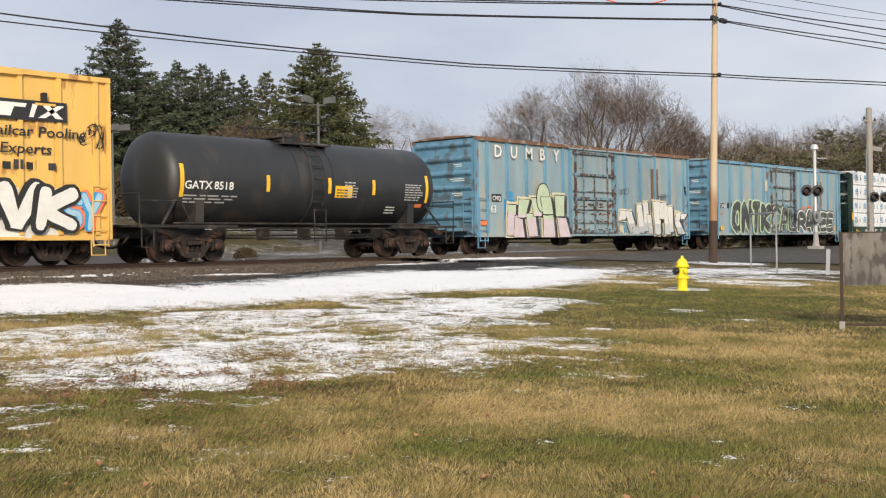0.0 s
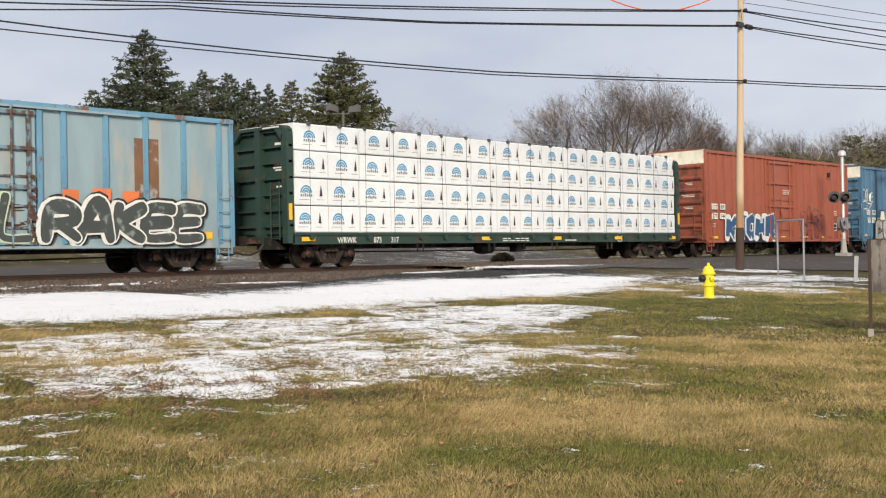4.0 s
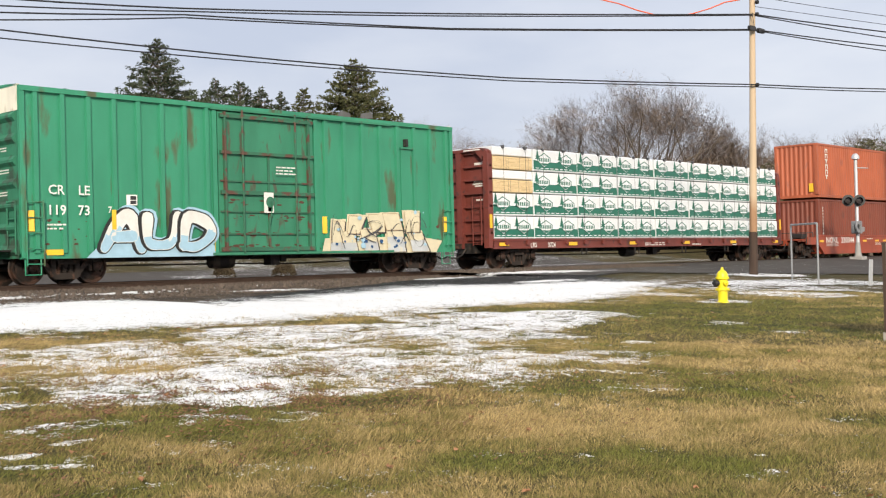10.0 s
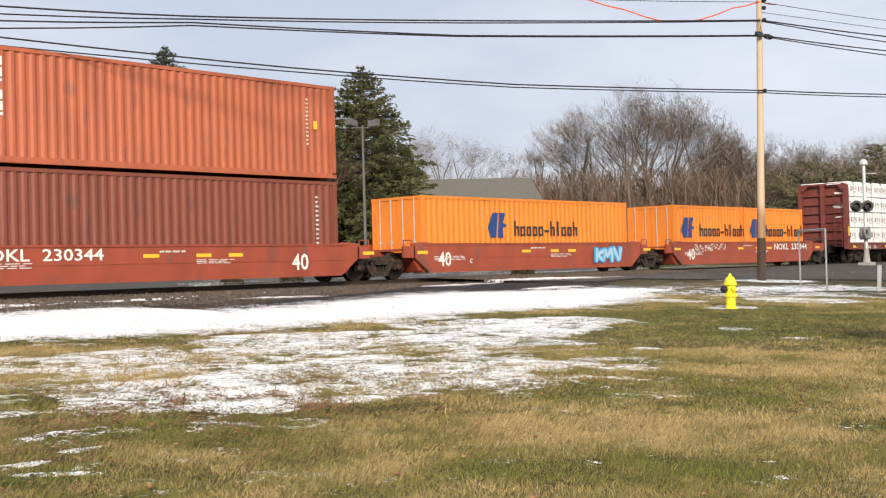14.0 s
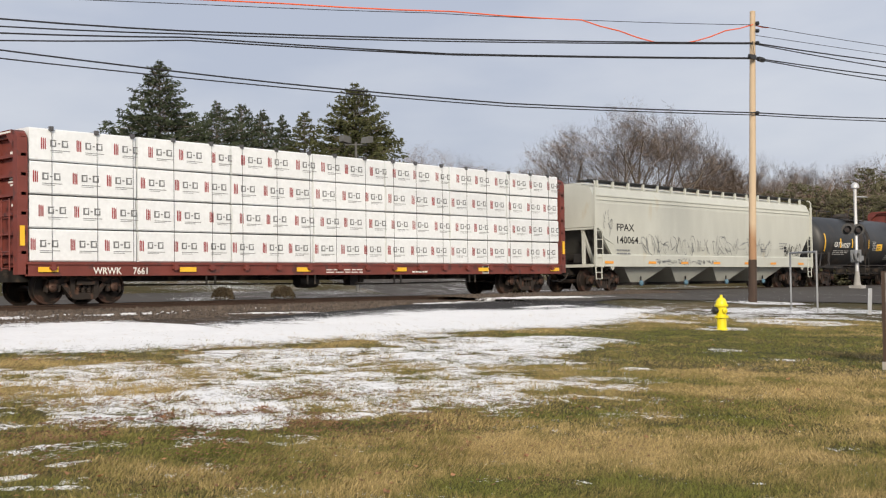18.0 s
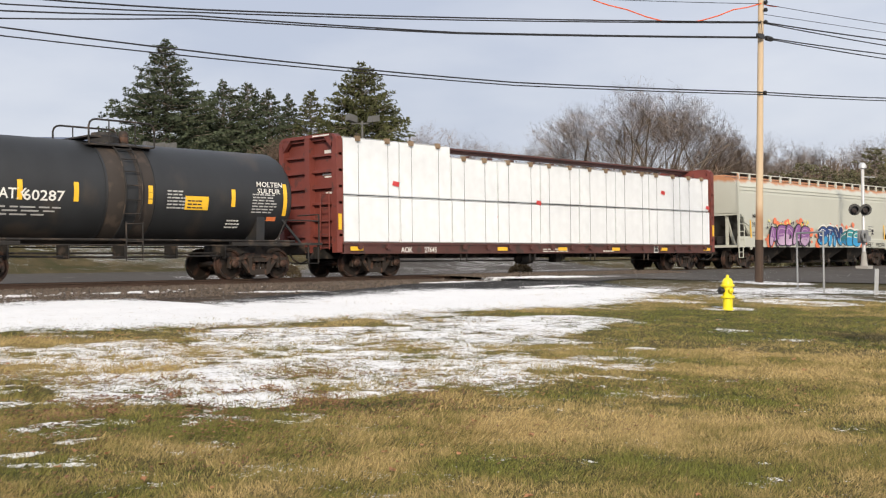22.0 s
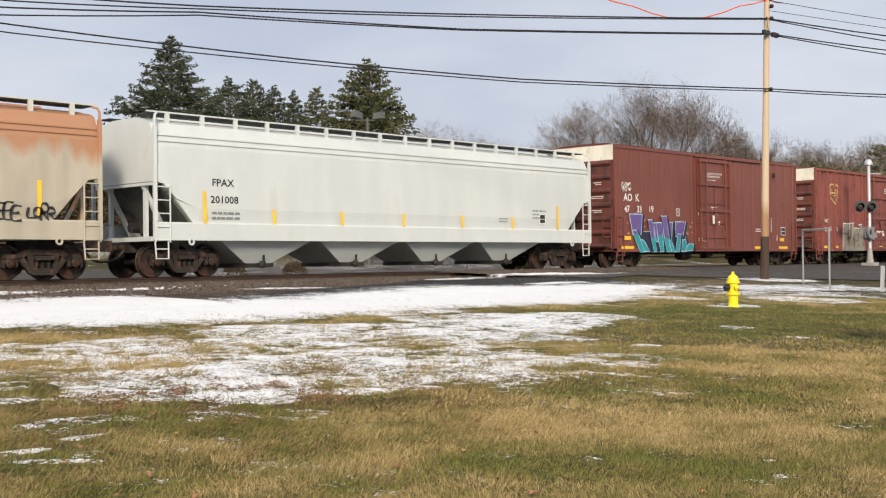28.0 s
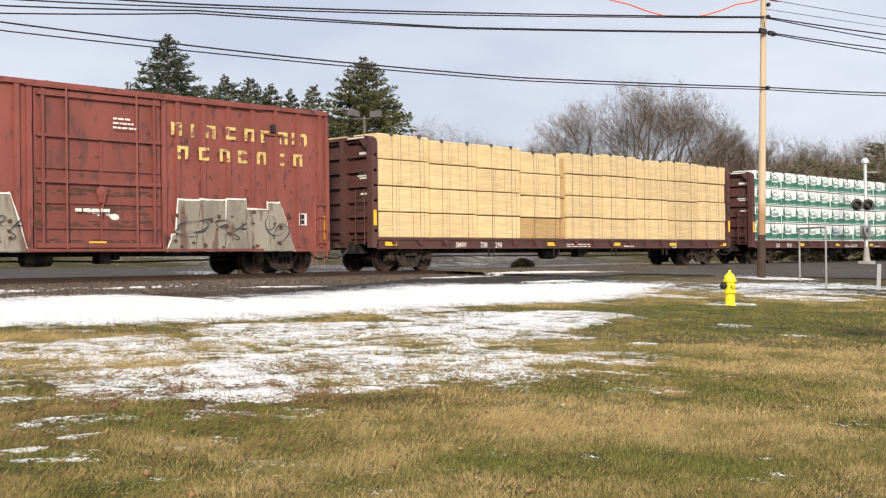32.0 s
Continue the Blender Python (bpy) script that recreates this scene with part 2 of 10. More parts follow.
SNOW_GAPS = [
    (13.7, 14.8, 13.9, 14.7, 0.47, -1),
    (15.1, 14.5, 16.4, 14.4, 0.66, -1),
    (17.5, 14.7, 17.7, 14.6, 0.61, -0.8),
    (19.0, 14.3, 19.3, 14.2, 0.83, -1),
    (7.6, 14.9, 8.1, 14.7, 0.42, -0.85),
    (8.8, 14.7, 10.2, 14.8, 0.34, -0.85),
    (8.5, 13.4, 8.7, 13.4, 0.29, -0.8),
    (6.9, 11.4, 8.2, 11.4, 0.28, -0.6),
    (5.9, 10.1, 6.1, 9.9, 0.15, -0.7),
    (6.6, 10.4, 6.7, 10.4, 0.13, -0.7),
    (7.0, 9.2, 7.3, 9.3, 0.12, -0.8),
    (6.1, 12.1, 6.3, 11.9, 0.8, -0.5),
    (11.0, 11.4, 11.1, 11.2, 0.44, -0.5),
    (9.9, 12.2, 10.0, 12.2, 0.36, -0.4),
    (9.1, 10.6, 9.2, 10.5, 0.23, -0.4),
    (5.2, 9.3, 5.9, 9.0, 0.16, -0.6),
]
STRAW = [
    (6.5, 6.5, 7.5, 6.3, 0.63, 0.9),
    (7.7, 6.4, 8.9, 5.4, 0.54, 0.9),
    (7.5, 5.4, 7.9, 5.3, 0.46, 0.8),
    (13.3, 7.1, 14.1, 6.7, 1.58, 0.8),
    (10.0, 4.9, 10.5, 4.6, 0.42, 0.9),
    (8.7, 4.5, 9.0, 4.3, 0.38, 0.9),
    (9.5, 6.6, 9.9, 6.4, 0.27, 0.7),
    (4.4, 5.8, 4.6, 5.7, 0.22, 0.8),
    (5.3, 5.8, 5.9, 5.9, 0.27, 0.6),
    (7.0, 11.3, 8.1, 11.3, 0.42, 0.8),
    (4.6, 9.2, 5.1, 9.1, 0.27, 0.6),
    (5.8, 9.1, 6.2, 8.8, 0.20, 0.6),
    (6.1, 12.1, 6.4, 11.9, 1.27, 1),
    (7.7, 14.9, 9.8, 14.5, 0.6, 0.7),
    (29.8, 18.7, 33.8, 19.2, 1.3, 2.4),
    (7.4, 3.4, 7.6, 3.3, 0.37, 0.5),
]
GREEN = [
    (5.6, 8.0, 5.9, 7.9, 0.39, -1.1),
    (5.1, 7.8, 5.7, 7.2, 0.34, -1.1),
    (3.7, 7.2, 4.4, 6.8, 0.33, -0.9),
    (3.3, 6.7, 3.9, 6.2, 0.18, -0.7),
    (7.6, 8.0, 7.9, 7.9, 0.36, -0.8),
    (9.1, 7.6, 9.6, 7.2, 0.58, -0.8),
    (8.1, 7.0, 8.5, 6.9, 0.17, -1.5),
    (10.4, 6.0, 10.5, 5.6, 0.32, -1.7),
    (9.1, 5.8, 9.2, 5.6, 0.27, -1.3),
    (6.0, 5.4, 7.1, 4.3, 0.35, -0.9),
    (7.2, 3.9, 7.4, 3.7, 0.34, -0.8),
    (7.8, 4.9, 8.4, 4.8, 0.18, -0.5),
    (6.8, 5.4, 6.8, 5.4, 0.13, -0.8),
    (19.6, 11.3, 21.1, 10.5, 3.05, -1.9),
    (15.3, 10.2, 16.2, 9.1, 1.17, -0.7),
    (10.8, 8.0, 11.2, 8.0, 0.86, -0.6),
]


# ---- ground ----
def ease(a, b, x):
    q = np.clip((x - a) / (b - a), 0, 1)
    return q * q * (3 - 2 * q)


def ground_z(x, y):
    """The lawn climbs gently from the camera to the track; beyond it the land is level."""
    slope = 0.047 * (np.clip(y, -40, 23.5) - 1.5)
    back = 3.0 * ease(40, 66, y) + 0.012 * np.clip(y - 66, 0, 900)
    return slope * (1 - ease(23, 26, y)) + 1.03 * ease(23, 26, y) + back + 0.0 * x


def speckle(x, y, size, seed=0):
    """Smooth noise in -1 to 1 from sums of turned waves' value noise on a grid of that size."""
    out, amp = 0, 0
    for o in range(4):
        s = size / 2**o
        gx, gy = x / s + 17.3 * o + seed * 3.1, y / s - 9.7 * o + seed * 7.7
        ix, iy = np.floor(gx), np.floor(gy)
        fx, fy = gx - ix, gy - iy
        fx, fy = fx * fx * (3 - 2 * fx), fy * fy * (3 - 2 * fy)

        def h(i, j):
            q = np.sin(i * 127.1 + j * 311.7 + seed * 13.7) * 43758.5453
            return (q - np.floor(q)) * 2 - 1

        v = (h(ix, iy) * (1 - fx) + h(ix + 1, iy) * fx) * (1 - fy) + (h(ix, iy + 1) * (1 - fx) + h(ix + 1, iy + 1) * fx) * fy
        out, amp = out + v * 0.55**o, amp + 0.55**o
    return out / amp


def grid_mesh(name, xs, ys, height):
    gx, gy = np.meshgrid(xs, ys)
    v = np.stack([gx, gy, height(gx, gy)], -1).reshape(-1, 3)
    w = len(xs)
    i = (np.arange(len(ys) - 1)[:, None] * w + np.arange(w - 1)).ravel()
    me = bpy.data.meshes.new(name)
    me.from_pydata(v.tolist(), [], np.stack([i, i + 1, i + w + 1, i + w], -1).tolist())
    me.shade_smooth()
    return me


def strips(rows, x, y, rough):
    """Sum of soft-edged strips laid along lines."""
    v, wob = 0.0 * x, rough * speckle(x, y, 0.9, 8)
    for ax, ay, bx, by, r, w in rows:
        dx, dy = bx - ax, by - ay
        k = np.clip(((x - ax) * dx + (y - ay) * dy) / (dx * dx + dy * dy + 1e-6), 0, 1)
        v = v + w * (1 - ease(0.4, 1.5, np.hypot(x - ax - k * dx, y - ay - k * dy) / r + wob))
    return v


def patches(rows, x, y, rough):
    """The strongest of soft-edged strips laid along lines."""
    v, wob = 0.0 * x, rough * speckle(x, y, 0.9, 8)
    for ax, ay, bx, by, r, w in rows:
        dx, dy = bx - ax, by - ay
        k = np.clip(((x - ax) * dx + (y - ay) * dy) / (dx * dx + dy * dy + 1e-6), 0, 1)
        v = np.maximum(v, w * (1 - ease(0.25, 2.1, np.hypot(x - ax - k * dx, y - ay - k * dy) / r + wob)))
    return v


def straw(x, y):
    """How dry the lawn is, 0 green to 1 straw."""
    v = 0.54 + 0.3 * speckle(x, y, 1.8, 5) + 0.3 * speckle(x * 0.75 + y * 0.65, y * 0.75 - x * 0.65, 1.1, 14) + 0.48 * speckle(x, y, 0.5, 6)
    return np.clip(v + (0.25 * strips(STRAW, x, y, 0.9) + 0.2 * strips(GREEN, x, y, 0.9)), 0, 1)


def give(me, name, values):
    me.attributes.new(name, "FLOAT", "POINT").data.foreach_set("value", np.asarray(values, np.float32).ravel())


def lawn_colours(name, shaded_ground):
    """Grass that goes from green to straw in patches; the ground below the blades is darkened and flattened, with the
    shade between them painted in.
    """
    m = bpy.data.materials.new(name)
    m.use_nodes = True
    n, l = m.node_tree.nodes, m.node_tree.links
    out = n["Principled BSDF"]
    out.inputs["Roughness"].default_value = 0.85
    out.inputs["Specular IOR Level"].default_value = 0.15
    geo = n.new("ShaderNodeNewGeometry")

    def grain(size, detail):
        g = n.new("ShaderNodeTexNoise")
        g.inputs["Scale"].default_value, g.inputs["Detail"].default_value = size, detail
        l.new(geo.outputs["Position"], g.inputs["Vector"])
        return g.outputs["Fac"]

    ramp = n.new("ShaderNodeValToRGB")
    e = ramp.color_ramp.elements
    e[0].position, e[0].color = 0.1, (0.122, 0.13, 0.031, 1)
    e[1].position, e[1].color = 0.95, (0.37, 0.277, 0.127, 1)
    mid = e.new(0.5)
    mid.color = (0.188, 0.154, 0.056, 1)
    dry = n.new("ShaderNodeAttribute")
    dry.attribute_name = "straw"
    add = n.new("ShaderNodeMath")
    add.operation = "MULTIPLY_ADD"
    l.new(grain(9.0, 5), add.inputs[0])
    add.inputs[1].default_value = 0.7
    plus = n.new("ShaderNodeMath")
    plus.operation = "SUBTRACT"
    l.new(dry.outputs["Fac"], plus.inputs[0])
    plus.inputs[1].default_value = 0.35
    l.new(plus.outputs[0], add.inputs[2])
    l.new(add.outputs[0], ramp.inputs[0])
    mix = n.new("ShaderNodeMix")
    mix.data_type, mix.blend_type = "RGBA", "MULTIPLY"
    mix.inputs[0].default_value = 1.0
    l.new(ramp.outputs[0], mix.inputs[6])
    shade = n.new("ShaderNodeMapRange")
    # the low range paints the blades' shade into the ground; blades vary at random
    shade.inputs[3].default_value, shade.inputs[4].default_value = (0.1, 0.5) if shaded_ground else (0.52, 1.55)
    if shaded_ground:
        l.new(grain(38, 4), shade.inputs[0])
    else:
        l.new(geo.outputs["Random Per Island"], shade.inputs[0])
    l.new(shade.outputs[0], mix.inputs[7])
    l.new(mix.outputs[2], out.inputs["Base Color"])
    if shaded_ground:
        bp = n.new("ShaderNodeBump")
        bp.inputs["Strength"].default_value, bp.inputs["Distance"].default_value = 0.7, 0.03
        l.new(grain(26, 5), bp.inputs["Height"])
        l.new(bp.outputs[0], out.inputs["Normal"])
    return m


M["lawn"], M["blades"] = lawn_colours("lawn_shaded_under_blades", True), lawn_colours("grass_blades", False)


def snow_stuff():
    """Snow whose thin edges break up into crumbs between the blades."""
    m = paint("old_snow", (0.84, 0.845, 0.85), 0.6, var=0.03, scale=2, stain=((0.62, 0.58, 0.52), 0.03, 5), bump=0.2, fine=14)
    n, l = m.node_tree.nodes, m.node_tree.links
    geo, cover = n.new("ShaderNodeNewGeometry"), n.new("ShaderNodeAttribute")
    cover.attribute_name = "cover"
    total = cover.outputs["Fac"]
    for size, amount in ((60.0, 2.0), (22.0, 2.3), (7.0, 1.5)):
        g, k = n.new("ShaderNodeTexNoise"), n.new("ShaderNodeMath")
        g.inputs["Scale"].default_value, g.inputs["Detail"].default_value = size, 4
        l.new(geo.outputs["Position"], g.inputs["Vector"])
        k.operation = "MULTIPLY_ADD"
        l.new(g.outputs["Fac"], k.inputs[0])
        k.inputs[1].default_value = amount
        l.new(total, k.inputs[2])
        total = k.outputs[0]
    cut = n.new("ShaderNodeMapRange")
    cut.inputs[1].default_value, cut.inputs[2].default_value = 2.93, 3.12
    l.new(total, cut.inputs[0])
    l.new(cut.outputs[0], n["Principled BSDF"].inputs["Alpha"])
    return m


M["snow"] = snow_stuff()
M["verge"] = paint("brown_gravel_verge", (0.07, 0.052, 0.038), 0.9, var=0.5, scale=3, stain=((0.045, 0.035, 0.028), 0.45, 1.6), bump=0.8, fine=30)
M["asphalt"] = paint("dark_asphalt", (0.024, 0.023, 0.024), 0.85, var=0.2, scale=0.6, stain=((0.05, 0.045, 0.042), 0.25, 2), bump=0.3, fine=70)
M["road"] = paint("grey_road_asphalt", (0.078, 0.071, 0.065), 0.85, var=0.12, scale=0.4, stain=((0.11, 0.1, 0.092), 0.2, 1.2), bump=0.3, fine=70)
for dull in ("verge", "asphalt", "road"):
    M[dull].node_tree.nodes["Principled BSDF"].inputs["Specular IOR Level"].default_value = 0.15
M["ballast"] = paint("ballast_gravel", (0.05, 0.039, 0.031), 0.9, var=0.5, scale=4, stain=((0.2, 0.15, 0.11), 0.3, 7), bump=0.9, fine=24)
M["stone"] = paint("crushed_stone", (0.085, 0.066, 0.052), 0.9, var=0.7, scale=9, bump=0.3)
M["rail"] = paint("rusty_rail", (0.06, 0.036, 0.025), 0.7, 0.3, stain=((0.05, 0.03, 0.02), 0.4, 3))
M["tie"] = paint("dark_wooden_tie", (0.055, 0.042, 0.034), 0.85, rnd=0.4, var=0.3)

xs = np.concatenate([np.linspace(-3000, -60, 12), np.linspace(-45, 2, 30), np.linspace(2.25, 42, 160), np.linspace(43, 160, 100), np.linspace(190, 4000, 14)])
ys = np.concatenate([np.linspace(-2000, -60, 8), np.linspace(-45, 2, 30), np.linspace(2.25, 27, 100), np.linspace(27.5, 130, 140), np.linspace(150, 4000, 16)])
ground = tagged(new("ground", grid_mesh("ground", xs, ys, ground_z)), "winter lawn, half green and half straw-coloured", "ground", kind="structure")
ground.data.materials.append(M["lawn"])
place = np.empty(len(ground.data.vertices) * 3, np.float32)
ground.data.vertices.foreach_get("co", place)
give(ground.data, "straw", straw(place[0::3].astype(float), place[1::3].astype(float)))

# ballast bed, ties and rails
bed = Solid()
prof = [(24.9, 0.9), (25.7, 0.98), (26.6, 1.06), (27.2, 1.1), (30.1, 1.1), (30.8, 1.06), (31.8, 0.98), (32.6, 0.9)]
bed.add([(x, y, z) for x in (-140, 300) for y, z in prof], [(i, i + 8, i + 9, i + 1) for i in range(7)])
ballast = tagged(part("ballast", bed, M["ballast"], None), "grey crushed stone bed of the railway track", "ballast", kind="structure")
track = thing("railway_track", "single railway track with rusty rails on wooden ties", "railway track", kind="structure")
for side in (-1, 1):
    y = RAIL_Y + side * 0.755
    part("rail", Solid().prism([(y - 0.07, 1.09), (y + 0.07, 1.09), (y + 0.065, 1.1), (y + 0.012, 1.12), (y + 0.012, 1.215), (y + 0.036, 1.225), (y + 0.036, 1.26), (y - 0.036, 1.26), (y - 0.036, 1.225), (y - 0.012, 1.215), (y - 0.012, 1.12), (y - 0.065, 1.1)], -140, 300, "x"), M["rail"], track)
tie = Solid().box(-0.115, 0.115, RAIL_Y - 1.3, RAIL_Y + 1.3, 0.96, 1.085).mesh("tie")
tie.materials.append(M["tie"])
for i in range(150):
    part("tie", tie, None, track, at=(-8 + i * 0.53, 0, 0))


# ---- the train: shared running gear ----
TRAIN = []          # every car or container, with the place that its left end has at 0 s
WHEEL_R = 0.45


def wheelset_mesh():
    s = Solid()
    for side in (-1, 1):
        rim = [(0.06, -0.02), (0.14, -0.02), (0.16, -0.06), (0.36, -0.03), (0.39, -0.065), (0.44, -0.065), (0.45, -0.05), (0.455, 0.06), (0.485, 0.075), (0.485, 0.09), (0.40, 0.09), (0.36, 0.03), (0.16, 0.04), (0.1, 0.08)]
        s.lathe(rim, (0, side * 0.76, 0), (0, -side, 0), 28)
    s.tube((0, -1.02, 0), (0, 1.02, 0), 0.08, 12)
    for side in (-1, 1):
        s.lathe([(0.05, 0), (0.13, 0.02), (0.13, 0.17), (0.09, 0.2), (0.03, 0.21)], (0, side * 0.93, 0), (0, side, 0), 14)
        for k in range(3):
            t = math.tau * k / 3
            s.tube((0.06 * math.cos(t), side * 1.12, 0.06 * math.sin(t)), (0.06 * math.cos(t), side * 1.16, 0.06 * math.sin(t)), 0.022, 6)
    return s.mesh("wheelset", True)


def side_frame_mesh():
    """A cast side frame: arched top chord, sagging bottom chord, columns round the spring nest and pedestal ends."""
    s = Solid()
    a, b = -0.06, 0.06
    s.prism([(-1.07, 0.52), (-1.02, 0.66), (-0.72, 0.66), (-0.5, 0.78), (0.5, 0.78), (0.72, 0.66), (1.02, 0.66), (1.07, 0.52), (0.92, 0.54), (0.66, 0.52), (0.42, 0.64), (-0.42, 0.64), (-0.66, 0.52), (-0.92, 0.54)], a, b)
    for k in (-1, 1):
        s.prism([(k * 0.68, 0.54), (k * 0.54, 0.6), (k * 0.3, 0.3), (k * 0.36, 0.18)], a, b)
        s.prism([(k * 0.42, 0.64), (k * 0.28, 0.64), (k * 0.26, 0.28), (k * 0.38, 0.28)], a * 1.4, b * 1.4)
        s.prism([(k * 1.07, 0.56), (k * 1.1, 0.34), (k * 1.03, 0.3), (k * 1.0, 0.56)], a, b)
        s.prism([(k * 0.66, 0.56), (k * 0.76, 0.52), (k * 0.76, 0.34), (k * 0.68, 0.34)], a, b)
        s.box(k * 0.89 - 0.13, k * 0.89 + 0.13, a * 1.8, b * 1.8, 0.555, 0.64)
    s.prism([(-0.38, 0.3), (0.38, 0.3), (0.4, 0.2), (0.3, 0.13), (-0.3, 0.13), (-0.4, 0.2)], a * 1.3, b * 1.3)
    return s.mesh("side_frame")


def springs_mesh():
    s = Solid()
    for k in (-0.17, 0, 0.17):
        for h in range(5):
            s.lathe([(0.045, 0), (0.07, 0.012), (0.07, 0.03), (0.045, 0.042)], (k, 0, 0.3 + h * 0.045), seg=8)
        s.tube((k, 0, 0.3), (k, 0, 0.52), 0.05, 8)
    s.box(-0.26, 0.26, -0.16, 0.16, 0.51, 0.62)
    return s.mesh("spring_nest", True)


GEAR = {"wheelset": wheelset_mesh(), "side_frame": side_frame_mesh(), "spring_nest": springs_mesh()}
GEAR["wheelset"].materials.append(M["wheel"])
SPIN = []           # wheelsets that turn as their car rolls


def truck(car, x, start):
    """A four-wheeled truck in the middle of x; its wheelsets turn."""
    s = Solid()
    s.box(-0.2, 0.2, -1.0, 1.0, 0.42, 0.68, 0.05)
    s.lathe([(0.1, 0.66), (0.3, 0.67), (0.3, 0.74), (0.1, 0.75)], (0, 0, 0), seg=16)
    for k in (-1, 1):
        s.box(k * 0.42 - 0.05, k * 0.42 + 0.05, -0.85, 0.85, 0.36, 0.48)
        for y in (-0.75, 0.75):
            s.prism([(k * 0.40, 0.26), (k * 0.47, 0.3), (k * 0.47, 0.6), (k * 0.40, 0.56)], y - 0.06, y + 0.06)
    t = part("truck", s, M["grime"], car, "four-wheeled cast steel truck with rusty frames", at=(x, 0, 0))
    for y in (-1.0, 1.0):
        part("side_frame", GEAR["side_frame"], M["steel"], t, at=(0, y, 0))
        part("spring_nest", GEAR["spring_nest"], M["steel"], t, at=(0, y, 0))
    for k in (-0.89, 0.89):
        w = part("wheelset", GEAR["wheelset"], M["wheel"], t, at=(k, 0, WHEEL_R))
        SPIN.append((w, k, start))
    return t


def couplers(car, length, z=0.88, reach=0.95):
    for x, k in ((0, -1), (length, 1)):
        s = Solid()
        s.box(min(x - k * 0.4, x + k * (reach - 0.32)), max(x - k * 0.4, x + k * (reach - 0.32)), -0.09, 0.09, z - 0.09, z + 0.09)
        s.prism([(x + k * (reach - 0.36), -0.16), (x + k * (reach - 0.36), 0.14), (x + k * (reach - 0.1), 0.2), (x + k * reach, 0.12), (x + k * (reach - 0.1), 0.02), (x + k * (reach + 0.06), -0.06), (x + k * (reach - 0.02), -0.2)], z - 0.15, z + 0.15, "z")
        part("coupler", s, M["steel"], car)
        h = Solid()
        pts = [(x + k * 0.1, -0.35, z - 0.1), (x + k * 0.3, -0.36, z - 0.32), (x + k * 0.6, -0.33, z - 0.44), (x + k * 0.9, -0.28, z - 0.42), (x + k * 1.05, -0.25, z - 0.36)]
        part("air_hose", h.pipe(pts, 0.03), M["grime"], car, "black rubber air hose")


def underframe(car, length, z0, z1, mat, width=0.7):
    s = Solid()
    s.box(0.1, length - 0.1, -width / 2, width / 2, z0, z1)
    for k in range(1, 8):
        x = length * k / 8
        s.prism([(-1.35, z1), (1.35, z1), (1.35, z1 - 0.1), (width / 2, z0), (-width / 2, z0), (-1.35, z1 - 0.1)], x - 0.06, x + 0.06, "x")
    part("underframe", s, mat, car)
    mid = length / 2
    b = Solid()
    b.lathe([(0.05, -0.42), (0.2, -0.38), (0.22, 0), (0.2, 0.38), (0.05, 0.42)], (mid - 1.2, -0.55, z0 - 0.05), (1, 0, 0), 14)
    part("brake_reservoir", b, M["grime"], car, smooth=True)
    v = Solid().box(mid + 0.5, mid + 0.85, -0.75, -0.4, z0 - 0.2, z0 + 0.15, 0.03).box(mid + 0.95, mid + 1.15, -0.7, -0.45, z0 - 0.1, z0 + 0.15, 0.03)
    part("brake_valve", v, M["grime"], car)
    rod = Solid().pipe([(2.6, -0.3, z0 - 0.1), (mid - 0.5, -0.35, z0 - 0.12), (mid + 1.8, -0.3, z0 - 0.16), (length - 2.6, -0.3, z0 - 0.1)], 0.025)
    part("brake_rod", rod, M["grime"], car)


def ladder(car, x, y, z0, z1, mat, width=0.42, name="ladder", step=0.38, across="x"):
    s = Solid()
    put = (lambda u, z: (x + u, y, z)) if across == "x" else (lambda u, z: (x, y + u, z))
    for u in (0, width):
        s.tube(put(u, z0), put(u, z1), 0.022, 6)
    n = max(2, int((z1 - z0) / step))
    for k in range(n + 1):
        z = z0 + 0.05 + (z1 - z0 - 0.1) * k / n
        s.tube(put(0, z), put(width, z), 0.017, 6)
    return part(name, s, mat, car)


def flat(car, name, solid_faces, mat, depth, label=""):
    """A painted mark: 2D faces (x, z) laid on the near side, which lies at y = depth(x, z)."""
    v, f = solid_faces
    s = Solid()
    s.v = [(x, depth(x, z), z) for x, z in v]
    s.f = f
    return part(name, s, mat, car, label)


def word(car, text, x, z, size, mat, depth, name="lettering", wide=1.0, lean=0.0):
    v, f = letters(text, size / 0.73)
    return flat(car, name, ([(x + p[0] * wide + p[1] * lean, z + p[1]) for p in v], f), mat, depth)


def rects(rows):
    """Verts and faces of upright rectangles (x0, z0, x1, z1)."""
    v, f = [], []
    for x0, z0, x1, z1 in rows:
        k = len(v)
        v += [(x0, z0), (x1, z0), (x1, z1), (x0, z1)]
        f.append((k, k + 1, k + 2, k + 3))
    return v, f


def small_print(car, x, z, w, h, lines, mat, depth, seed=0):
    """Lines of unreadable small print as bars of words."""
    rnd, rows = random.Random(seed), []
    for k in range(lines):
        y, u = z + h * (lines - 1 - k) / lines, 0.0
        while u < w * rnd.uniform(0.7, 1.0):
            d = min(w - u, rnd.uniform(0.12, 0.3) * w)
            rows.append((x + u, y, x + u + d * 0.8, y + h / lines * 0.42))
            u += d
    return flat(car, "lettering", rects(rows), mat, depth)


